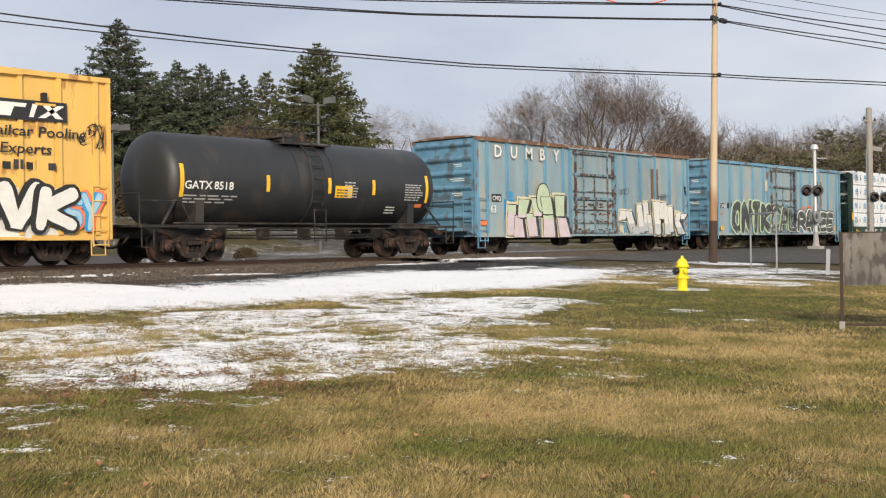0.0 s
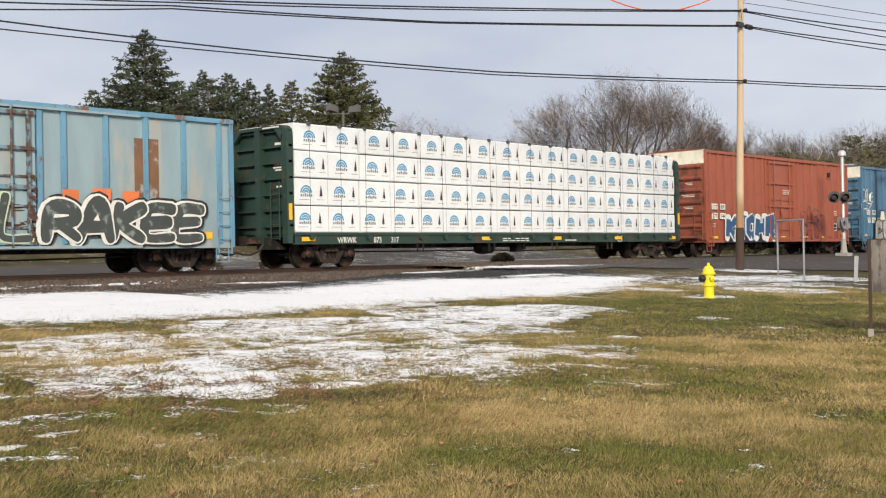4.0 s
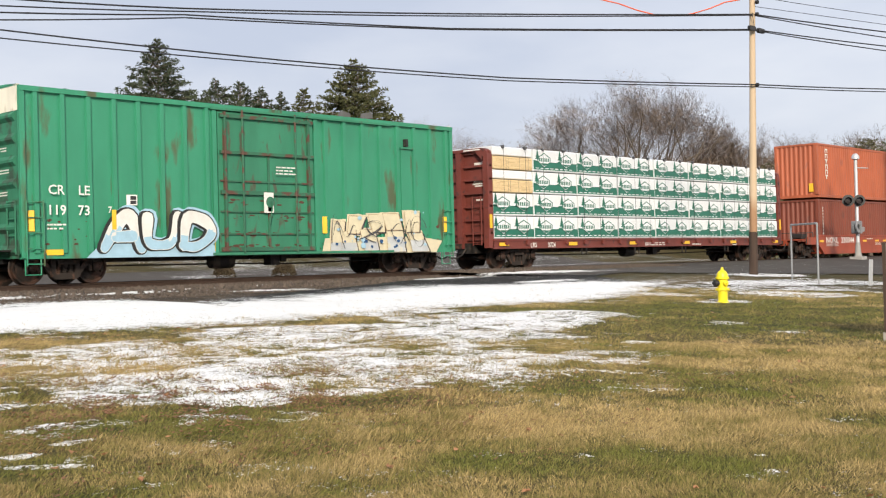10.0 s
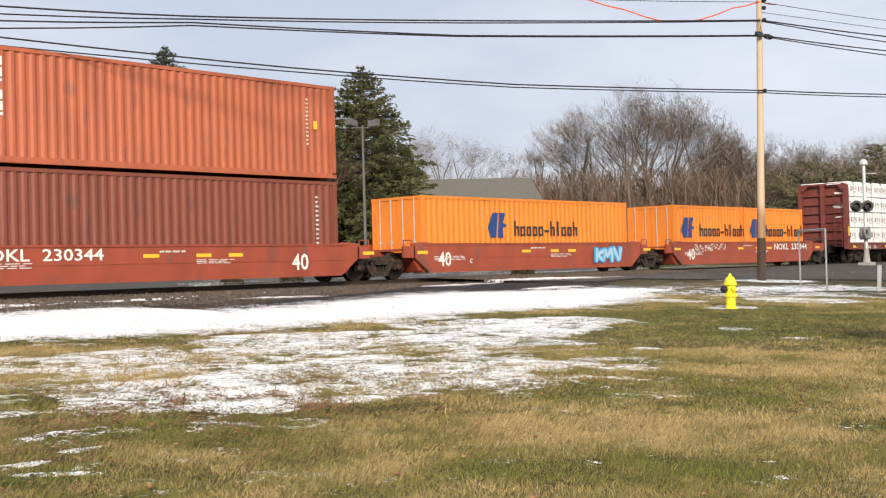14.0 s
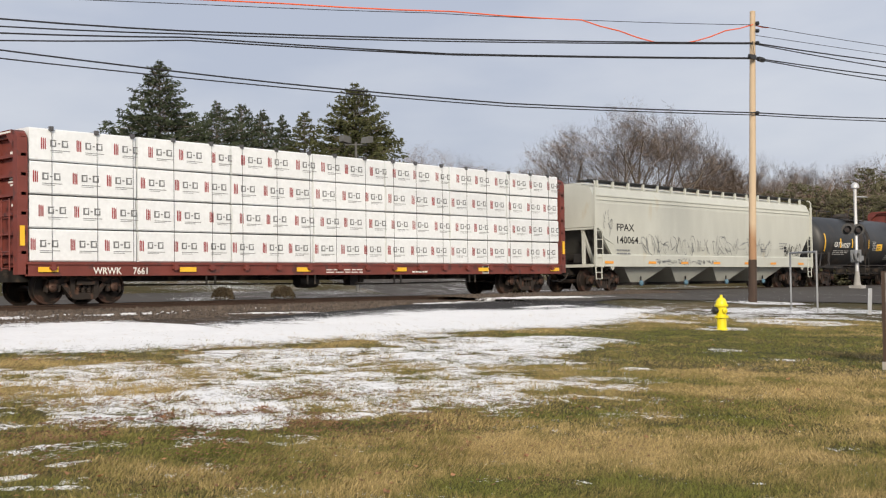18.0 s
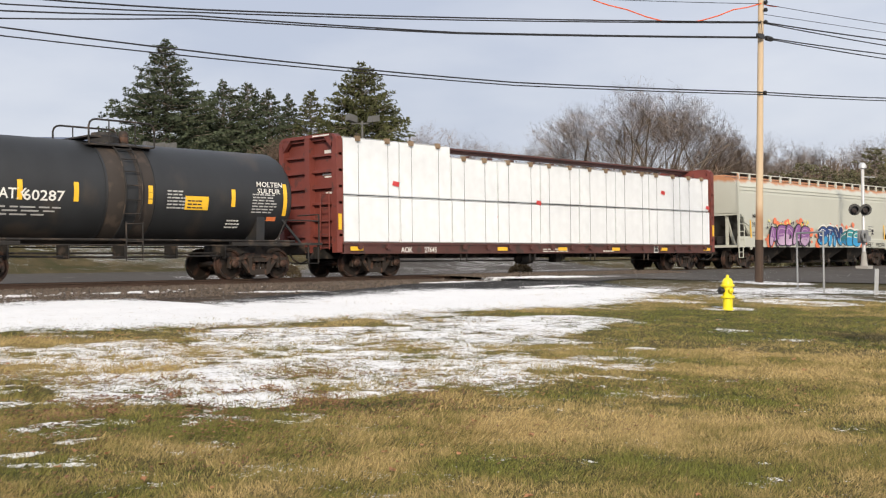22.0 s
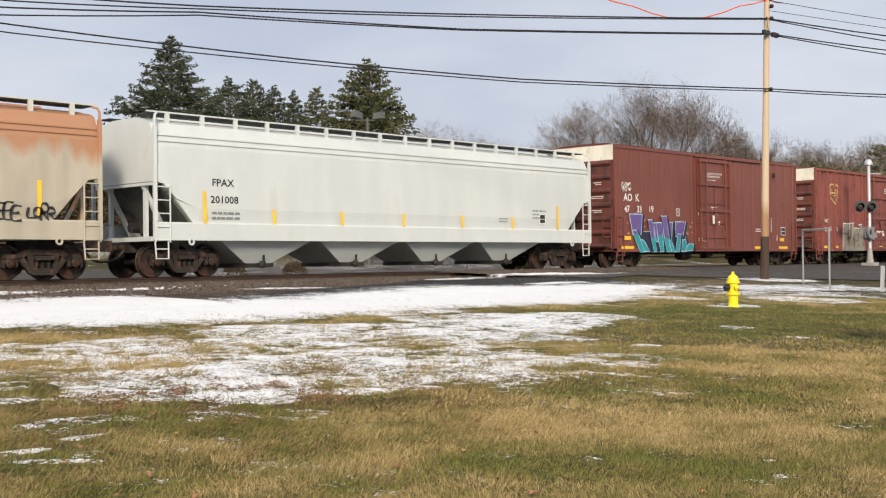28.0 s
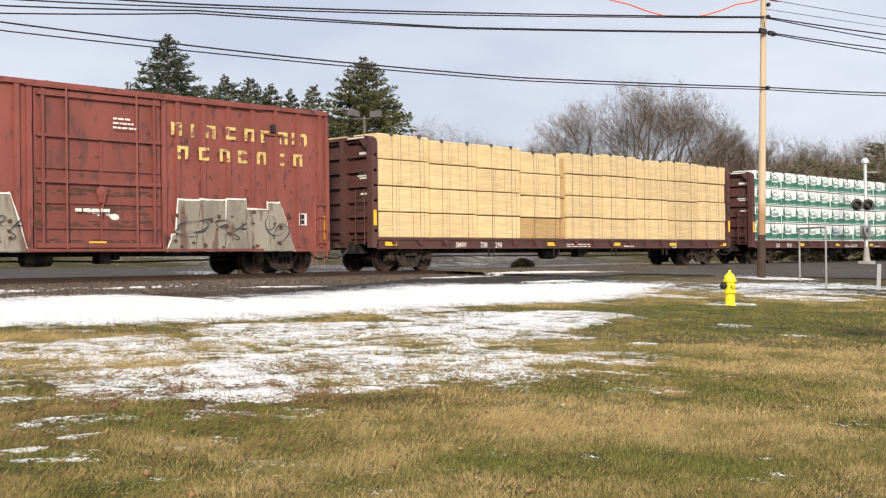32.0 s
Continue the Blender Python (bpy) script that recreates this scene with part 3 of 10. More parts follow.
FIGURES = {
    "A": [[(0, 0), (0.36, 0.95), (0.62, 1), (1, 0)], [(0.25, 0.36), (0.75, 0.36)]],
    "B": [[(0.1, 0), (0.1, 1), (0.7, 0.95), (0.78, 0.64), (0.15, 0.52)], [(0.15, 0.52), (0.95, 0.42), (0.88, 0.06), (0.1, 0)]],
    "C": [[(0.95, 0.85), (0.55, 1), (0.1, 0.75), (0.08, 0.25), (0.5, 0), (0.98, 0.15)]],
    "D": [[(0.1, 0), (0.12, 1), (0.65, 0.95), (0.95, 0.6), (0.9, 0.2), (0.5, 0), (0.1, 0.02)]],
    "E": [[(0.95, 0.98), (0.12, 0.95), (0.08, 0.04), (0.98, 0)], [(0.1, 0.5), (0.8, 0.54)]],
    "H": [[(0.08, 0), (0.12, 1)], [(0.9, 1), (0.95, 0)], [(0.1, 0.45), (0.9, 0.5)]],
    "I": [[(0.5, 0), (0.5, 1)], [(0.2, 1), (0.8, 1)]],
    "K": [[(0.1, 0), (0.14, 1)], [(0.95, 0.98), (0.25, 0.48), (0.98, 0.0)]],
    "L": [[(0.12, 1), (0.1, 0.06), (0.95, 0)]],
    "M": [[(0.02, 0), (0.14, 1), (0.48, 0.35), (0.82, 1), (0.98, 0)]],
    "N": [[(0.05, 0), (0.12, 1), (0.85, 0.05), (0.95, 1)]],
    "O": [[(0.5, 0), (0.1, 0.25), (0.1, 0.78), (0.5, 1), (0.9, 0.75), (0.9, 0.2), (0.5, 0)]],
    "P": [[(0.1, 0), (0.1, 1), (0.8, 0.95), (0.88, 0.6), (0.15, 0.48)]],
    "R": [[(0.1, 0), (0.12, 0.98), (0.75, 0.98), (0.85, 0.6), (0.2, 0.46)], [(0.4, 0.46), (0.98, 0)]],
    "S": [[(0.92, 0.85), (0.5, 1), (0.1, 0.8), (0.2, 0.54), (0.85, 0.42), (0.92, 0.12), (0.45, 0), (0.05, 0.14)]],
    "T": [[(0.5, 0), (0.52, 0.95)], [(0, 0.9), (0.5, 0.98), (1, 0.94)]],
    "U": [[(0.05, 1), (0.12, 0.15), (0.5, 0), (0.88, 0.15), (0.95, 1)]],
    "V": [[(0, 1), (0.42, 0.02), (0.56, 0.02), (1, 1)]],
    "W": [[(0, 1), (0.22, 0), (0.5, 0.62), (0.78, 0), (1, 1)]],
    "X": [[(0, 0), (0.95, 1)], [(0.05, 1), (1, 0)]],
    "Y": [[(0, 1), (0.5, 0.45), (1, 1)], [(0.5, 0.45), (0.45, 0)]],
    "Z": [[(0.05, 0.95), (0.95, 0.98), (0.05, 0.04), (0.98, 0)]],
}


def graffiti(car, x0, x1, z0, z1, count, fill, edge, halo, depth, seed, width=0.22, lean=0.1, label="", rim=0.05, glow=0.06, tone=None, shine=None, text="", jag=False):
    """A row of bulging, tangled painted figures with outlines: halo, then outline, then fill."""
    rnd = random.Random(seed)
    w, h = (x1 - x0) / count, z1 - z0

    def smooth(pts):
        if len(pts) < 3 or jag:
            return pts
        out = []
        for i in range(len(pts) - 1):
            p0, p1, p2, p3 = pts[max(i - 1, 0)], pts[i], pts[i + 1], pts[min(i + 2, len(pts) - 1)]
            for q in range(5):
                t = q / 5
                out.append(tuple(0.5 * (2 * b + (c - a) * t + (2 * a - 5 * b + 4 * c - d) * t * t + (3 * b - a - 3 * c + d) * t**3) for a, b, c, d in zip(p0, p1, p2, p3)))
        return out + [pts[-1]]

    lines, r0 = [], width * 0.5 + (rim if edge else 0)
    for k in range(count):
        base, tall = rnd.uniform(0, 0.08), rnd.uniform(0.86, 1.0)
        for stroke in FIGURES[text[k]]:
            pts = [(x0 + w * (k + 0.06 + 0.9 * u + lean * (v - 0.5)) + rnd.uniform(-0.04, 0.04), z0 + r0 + (h - 2 * r0) * (base + (tall - base) * v) + rnd.uniform(-0.03, 0.03)) for u, v in stroke]
            lines.append((smooth(pts), width * rnd.uniform(0.85, 1.15), k))

    def ribbon(grow, off, only):
        """Strips along the strokes of one figure, round at their ends; later strokes lie a hair prouder."""
        v, f, lifts, j = [], [], [], 0
        for pts, wd, figure in lines:
            if figure != only:
                continue
            r = wd / 2 + grow
            k0, n = len(v), len(pts)
            rows = []
            for i, (px, pz) in enumerate(pts):
                (ax, az), (bx, bz) = pts[max(i - 1, 0)], pts[min(i + 1, n - 1)]
                d = max(0.01, math.hypot(bx - ax, bz - az))
                rows.append((px, pz, (bx - ax) / d, (bz - az) / d, r * (1 + 0.07 * math.sin(0.9 * i + px * 2))))
            first, last = rows[0], rows[-1]
            caps = lambda row, way: [(row[0] + way * row[2] * row[4] * c, row[1] + way * row[3] * row[4] * c, row[2], row[3], row[4] * q) for c, q in ((0.95, 0.3), (0.7, 0.75))]
            rows = rows if jag and grow <= 0 else caps(first, -1) + rows + caps(last, 1)[::-1]
            rows = [(px, pz, dx, dz, q * (0.78 + 0.42 * (pz - z0) / h)) for px, pz, dx, dz, q in rows]
            full = []
            for p, q in zip(rows, rows[1:]):
                m = max(1, int(math.hypot(q[0] - p[0], q[1] - p[1]) / 0.12))
                full += [tuple(c + (e - c) * i / m for c, e in zip(p, q)) for i in range(m)]
            full.append(rows[-1])
            for i, (px, pz, dx, dz, q) in enumerate(full):
                for e in (-1, -0.33, 0.33, 1):
                    v.append((px - dz * q * e + off, max(z0 - 0.02, pz + dx * q * e)))
                    lifts.append(0.001 * j + 0.0009 * i / len(full))
            for i in range(len(full) - 1):
                for e in range(3):
                    c = k0 + 4 * i + e
                    f.append((c, c + 4, c + 5, c + 1))
            j += 1
        return v, f, lifts

    def lay(name, made, mat, lift):
        v, f, lifts = made
        layer = Solid()
        layer.v, layer.f = [(x, level - lift - up, z) for (x, z), up in zip(v, lifts)], f
        part(name, layer, mat, root)

    root = part("graffiti", Solid(), None, car, label)
    level = min(depth(x0 + (x1 - x0) * q / 60, (z0 + z1) / 2) for q in range(61))
    depth = lambda x, z: level
    for k in range(count):
        up = 0.009 + 0.011 * (k if seed % 2 else count - 1 - k)
        for name, mat, grow, off, lift in (("halo", halo, rim + glow, 0.03, 0.004), ("shadow", edge, rim, -0.07, up - 0.003), ("outline", edge, rim, 0.0, up), ("fill", fill, 0.0, 0.0, up + 0.004)):
            if mat:
                lay(name, ribbon(grow, off, k), mat, lift)
        if tone:
            v, f, lifts = ribbon(-0.015, 0.0, k)
            few = [face for face in f if v[face[0]][1] < z0 + h * (0.44 + 0.1 * math.sin(2.3 * v[face[0]][0] + seed) + 0.06 * math.sin(7.1 * v[face[0]][0]))]
            if few:
                lay("tone", (v, few, lifts), tone, up + 0.0048)
        if shine:
            strokes = [(pts, wd) for pts, wd, figure in lines if figure == k]
            v, f = [], []
            for pts, wd in strokes:
                for (ax, az), (bx, bz) in list(zip(pts, pts[1:]))[: max(1, len(pts) // 2)]:
                    d, c = max(0.01, math.hypot(bx - ax, bz - az)), len(v)
                    ox, oz = -0.24 * wd, 0.14 * wd
                    nx, nz = -(bz - az) / d * 0.022, (bx - ax) / d * 0.022
                    v += [(ax + ox - nx, az + oz - nz), (ax + ox + nx, az + oz + nz), (bx + ox + nx, bz + oz + nz), (bx + ox - nx, bz + oz - nz)]
                    f.append((c, c + 1, c + 2, c + 3))
            flat(root, "highlight", (v, f), shine, lambda x, z: depth(x, z) - up - 0.0095)
    return root


def slabs(car, x0, x1, z0, z1, rows, top, low, edge, halo, dark, depth, seed, split=0.5, rim=0.05, glow=0.05, drop=0.12, label="", back=()):
    """Angular painted figures made of leaning blocks (foot from, to; head from, to; bottom, top, as shares of the piece)
    with drop shadows, outlines, a halo, and two colours that meet at the height split; back: dark blocks behind."""
    rnd = random.Random(seed)
    root = part("graffiti", Solid(), None, car, label)
    level = min(depth(x0 + (x1 - x0) * q / 60, (z0 + z1) / 2) for q in range(61))

    def lay(name, mat, quad, up, grow=0.0, ox=0.0, oz=0.0):
        if not mat:
            return
        cx, cz = sum(p[0] for p in quad) / 4, sum(p[1] for p in quad) / 4
        pts = []
        for i in range(4):
            (ax, az), (bx, bz) = quad[i], quad[(i + 1) % 4]
            for q in range(4):
                px, pz = ax + (bx - ax) * q / 4, az + (bz - az) * q / 4
                d = max(0.02, math.hypot(px - cx, pz - cz))
                g = grow * (1.35 if q == 0 else 1.0) + (rnd.uniform(-0.012, 0.012) if q else 0)
                pts.append((px + (px - cx) / d * g + ox, max(z0 - 0.02, pz + (pz - cz) / d * g + oz)))
        layer = Solid()
        layer.v, layer.f = [(px, level - up, pz) for px, pz in pts], [tuple(range(16))]
        part(name, layer, mat, root)

    for k, (fa, fb, ha, hb, v0, v1) in enumerate([*back, *rows]):
        at = lambda u, w: (x0 + (x1 - x0) * u, z0 + (z1 - z0) * w)
        quad = [at(fa, v0), at(fb, v0), at(hb, v1), at(ha, v1)]
        up = 0.008 + 0.006 * k
        lay("halo", halo, quad, 0.003 + 0.0004 * k, rim + glow)
        lay("shadow", dark, quad, up, rim, drop, -0.03)
        lay("outline", edge, quad, up + 0.0012, rim)
        lay("fill" if k >= len(back) else "backing", top if k >= len(back) else dark, quad, up + 0.0024)
        if k < len(back):
            continue
        s = (split + rnd.uniform(-0.08, 0.08) - v0) / (v1 - v0)
        if low and s > 0.05:
            s = min(1, s)
            lay("tone", low, [quad[0], quad[1], tuple(p + (q - p) * s for p, q in zip(quad[1], quad[2])), tuple(p + (q - p) * s for p, q in zip(quad[0], quad[3]))], up + 0.0036)
    return root


def spots(car, x0, x1, z0, z1, count, size, mat, depth, seed, name="paint_spot", stretch=1.0):
    """Loose sprayed or flaked spots of uneven outline, stretched sideways."""
    rnd = random.Random(seed)
    v, f = [], []
    for k in range(count):
        cx, cz, r, flatness = rnd.uniform(x0, x1), rnd.uniform(z0, z1), size * rnd.uniform(0.35, 1.0) ** 1.5, rnd.uniform(0.5, 1.0)
        f.append(tuple(range(len(v), len(v) + 9)))
        y = depth(cx, cz) - 0.0003 * k / count
        v += [(cx + r * stretch * rnd.uniform(0.7, 1.2) * math.cos(math.tau * q / 9), y, cz + r * flatness * rnd.uniform(0.7, 1.2) * math.sin(math.tau * q / 9)) for q in range(9)]
    s = Solid()
    s.v, s.f = v, f
    return tagged(part(name, s, mat, car), kind="stuff")


def reflectors(car, xs, z, depth, w=0.5, h=0.1, mat=None):
    for x in xs:
        flat(car, "reflector", rects([(x, z, x + w, z + h)]), mat or M["yellow"], lambda a, b: depth(a, b) - 0.014)


def start_car(name, label, category, x0):
    car = thing(name, label, category, (x0, RAIL_Y, RAIL_Z), "cars of the freight train")
    TRAIN.append((car, x0))
    return car


def boxcar(x0, x1, height, body, label, posts=8, door=None, end_mat=None, cap=None, trim=None, post_w=0.12, deep=0.1, door_mat=None, roof=None, panels=True, wide=3.04, bar_mat=None, hatch=True, chord=None):
    """A boxcar with outside posts, a plug or sliding door with its bars, ribbed ends, ladders and a running gear."""
    n = x1 - x0
    car = start_car("boxcar", label, "boxcar", x0)
    y, z0, z1 = wide / 2, 0.68, height
    end_mat, trim, roof, door_mat = end_mat or body, trim or body, roof or body, door_mat or body
    d0, d1 = door or (n * 0.46, n * 0.66)
    for k in (-1, 1):
        ys = sorted((k * y, k * (y - 0.06)))
        part("side_wall", Solid().box(0.05, d0, *ys, z0, z1 - 0.05), body, car)
        part("side_wall", Solid().box(d1, n - 0.05, *ys, z0, z1 - 0.05), body, car)
        part("door_recess", Solid().box(d0, d1, *sorted((k * (y - 0.02), k * (y - 0.08))), z0, z1 - 0.05), body, car)
        part("top_chord", Solid().box(0, n, *sorted((k * (y - 0.04), k * (y + deep + 0.02))), z1 - 0.13, z1), chord or trim, car)
        part("side_sill", Solid().box(0.0, n, *sorted((k * (y - 0.08), k * (y + 0.03))), z0 - 0.02, z0 + 0.12), body, car)
    post = Solid().prism([(-post_w * 0.62, 0), (-post_w * 0.5, -deep), (post_w * 0.5, -deep), (post_w * 0.62, 0)], z0 + 0.12, z1 - 0.13, "z").mesh("side_post")
    post.materials.append(trim)
    xs = [d0 * (i + 0.5) / posts + 0.06 for i in range(posts)] + [d1 + (n - d1) * (i + 0.6) / posts for i in range(posts)] if panels else []
    for x in xs:
        part("side_post", post, None, car, at=(x, -y, 0))
        ob = part("side_post", post, None, car, at=(x, y, 0))
        ob.rotation_euler.z = math.pi
    for x in (0.07, d0 - 0.06, d1 + 0.06, n - 0.07):
        part("corner_post", Solid().box(x - 0.07, x + 0.07, -y - deep, -y + 0.03, z0, z1 - 0.1, 0.02), trim, car)
        part("corner_post", Solid().box(x - 0.07, x + 0.07, y - 0.03, y + deep, z0, z1 - 0.1, 0.02), trim, car)
    # the door: a frame with bars, locking rods and a handle
    dz0, dz1 = z0 + 0.1, z1 - 0.2
    for k in (-1, 1):
        s = Solid()
        yo, yi = k * (y + 0.06), k * (y - 0.01)
        s.box(d0 + 0.06, d1 - 0.06, *sorted((yo, yi)), dz0, dz1)
        door_ob = part("door", s, door_mat, car)
        g = Solid()
        hgt = dz1 - dz0
        for q, tall in ((0.0, 0.12), (0.12, 0.05), (0.28, 0.05), (0.41, 0.11), (0.5, 0.05), (0.7, 0.09), (0.96, 0.1)):
            g.box(d0 + 0.1, d1 - 0.1, *sorted((yo, yo + k * (0.09 if tall > 0.06 else 0.05))), dz0 + hgt * q, dz0 + hgt * q + tall)
        for u in (0.04, 0.5, 0.94):
            x = d0 + 0.08 + (d1 - d0 - 0.2) * u
            g.box(x, x + 0.07, *sorted((yo, yo + k * (0.04 if u == 0.5 else 0.1))), dz0, dz1 if u != 0.5 else dz0 + hgt * 0.7)
        part("door_frame", g, bar_mat or door_mat, door_ob)
        for u in (0.24, 0.78):
            x = d0 + (d1 - d0) * u
            part("locking_rod", Solid().tube((x, yo + k * 0.08, dz0 - 0.05), (x, yo + k * 0.08, dz1 + 0.1), 0.032, 8), bar_mat or M["rod"], door_ob)
        x = d0 + (d1 - d0) * 0.5
        part("door_handle", Solid().lathe([(0.03, 0), (0.16, 0.02), (0.16, 0.05), (0.03, 0.07)], (x, yo + k * 0.05, dz0 + hgt * 0.36), (0, k, 0), 16).box(x - 0.09, x + 0.09, *sorted((yo + k * 0.04, yo + k * 0.1)), dz0 + hgt * 0.29, dz0 + hgt * 0.39, 0.02).tube((x - 0.03, yo + k * 0.1, dz0 + hgt * 0.2), (x + 0.1, yo + k * 0.1, dz0 + hgt * 0.36), 0.02, 6), bar_mat or M["rod"], door_ob)
        part("door_track", Solid().box(d0 - 0.2, d1 + (d1 - d0) * 0.9, *sorted((k * y, k * (y + 0.13))), z0 + 0.0, z0 + 0.07), door_mat, car)
        part("door_track", Solid().box(d0 - 0.2, d1 + (d1 - d0) * 0.9, *sorted((k * y, k * (y + 0.12))), dz1 + 0.04, dz1 + 0.1), door_mat, car)
    # a narrow hatch panel with its dark latch
    hx = d1 + (n - d1) * 0.6
    if hatch:
        part("hatch_panel", Solid().box(hx, hx + 0.5, -y - deep * 0.5, -y, z0 + 0.3, z1 - 0.85).box(hx - 0.04, hx + 0.54, -y - deep - 0.02, -y, z1 - 0.88, z1 - 0.82), body, car)
        part("hatch_latch", Solid().box(hx + 0.16, hx + 0.28, -y - deep - 0.06, -y, z1 - 0.8, z1 - 0.55, 0.02), M["grime"], car)
    # ends with stamped ribs
    for x, k in ((0, -1), (n, 1)):
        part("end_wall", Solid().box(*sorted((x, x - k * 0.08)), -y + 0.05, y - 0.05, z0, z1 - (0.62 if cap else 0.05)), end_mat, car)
        if cap:
            part("end_cap", Solid().box(*sorted((x + k * 0.012, x - k * 0.08)), -y + 0.02, y - 0.02, z1 - 0.62, z1 + 0.04), cap, car, "pale upper end panel")
        rib = Solid()
        rows = 7
        for i in range(rows):
            zz = z0 + 0.2 + (z1 - z0 - (0.95 if cap else 0.45)) * i / (rows - 1)
            rib.prism([(x, zz - 0.13), (x + k * 0.09, zz - 0.03), (x + k * 0.09, zz + 0.03), (x, zz + 0.13)], -y + 0.14, y - 0.14)
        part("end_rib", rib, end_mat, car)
        for i, (ya, yb) in enumerate(((-0.9, -0.4), (-1.0, -0.3), (-0.9, -0.5))):
            zz = z0 + 0.2 + (z1 - z0 - (0.95 if cap else 0.45)) * (i + 2.5) / 6
            for q in range(2):
                part("print", Solid().box(*sorted((x + k * 0.004, x)), ya, yb - 0.1 * q, zz + 0.06 - 0.07 * q, zz + 0.09 - 0.07 * q), M["gwhite"], car)
        part("end_platform", Solid().box(*sorted((x, x + k * 0.3)), -1.2, 1.2, z0 + 0.18, z0 + 0.22), M["grime"], car)
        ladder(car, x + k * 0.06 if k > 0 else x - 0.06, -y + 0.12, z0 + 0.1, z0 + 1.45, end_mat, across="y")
    for x in (0.12, n - 0.6):
        ladder(car, x, -y - deep - 0.03, z0 - 0.2, z0 + 1.45, trim, 0.46)
        part("sill_step", Solid().pipe([(x, -y, z0), (x, -y, z0 - 0.42), (x + 0.42, -y, z0 - 0.42), (x + 0.42, -y, z0)], 0.022), trim, car)
    r = Solid().prism([(-y - 0.06, z1), (y + 0.06, z1), (y - 0.5, z1 + 0.04), (0, z1 + 0.06), (-y + 0.5, z1 + 0.04)], -0.02, n + 0.02, "x")
    part("roof", r, roof, car)
    seams = Solid()
    for i in range(13):
        x = n * i / 12
        seams.prism([(-y, z1 + 0.03), (-y + 0.5, z1 + 0.07), (0, z1 + 0.1), (y - 0.5, z1 + 0.07), (y, z1 + 0.03)], x - 0.03, x + 0.03, "x")
    part("roof_seam", seams, roof, car)
    part("brake_wheel", Solid().pipe([(-0.2, 0.6 + 0.22 * math.cos(t), z0 + 1.3 + 0.22 * math.sin(t)) for t in (math.tau * q / 12 for q in range(13))], 0.015, 5).tube((-0.2, 0.4, z0 + 1.3), (-0.2, 0.8, z0 + 1.3), 0.012, 5).tube((-0.2, 0.6, z0 + 1.1), (-0.2, 0.6, z0 + 1.5), 0.012, 5), M["grime"], car)
    underframe(car, n, 0.56, 0.98, M["grime"])
    couplers(car, n)
    truck(car, 1.45, x0 + 1.45)
    truck(car, n - 1.45, x0 + n - 1.45)
    wide_posts = xs

    def depth(x, z):
        if d0 < x < d1:
            return -y - 0.125
        near = min((abs(x - p) for p in wide_posts), default=9)
        return -y - (deep + 0.004 if near < post_w + 0.05 else 0.004)

    return car, depth, n, (d0, d1), (z0, z1)


def bundle_mesh(length, width, height):
    s = Solid()
    c = 0.03
    s.prism([(-width / 2 + c, 0), (width / 2 - c, 0), (width / 2, c), (width / 2, height - c), (width / 2 - c, height), (-width / 2 + c, height), (-width / 2, height - c), (-width / 2, c)], 0.022, length - 0.022, "x")
    return s.mesh("lumber_pack")


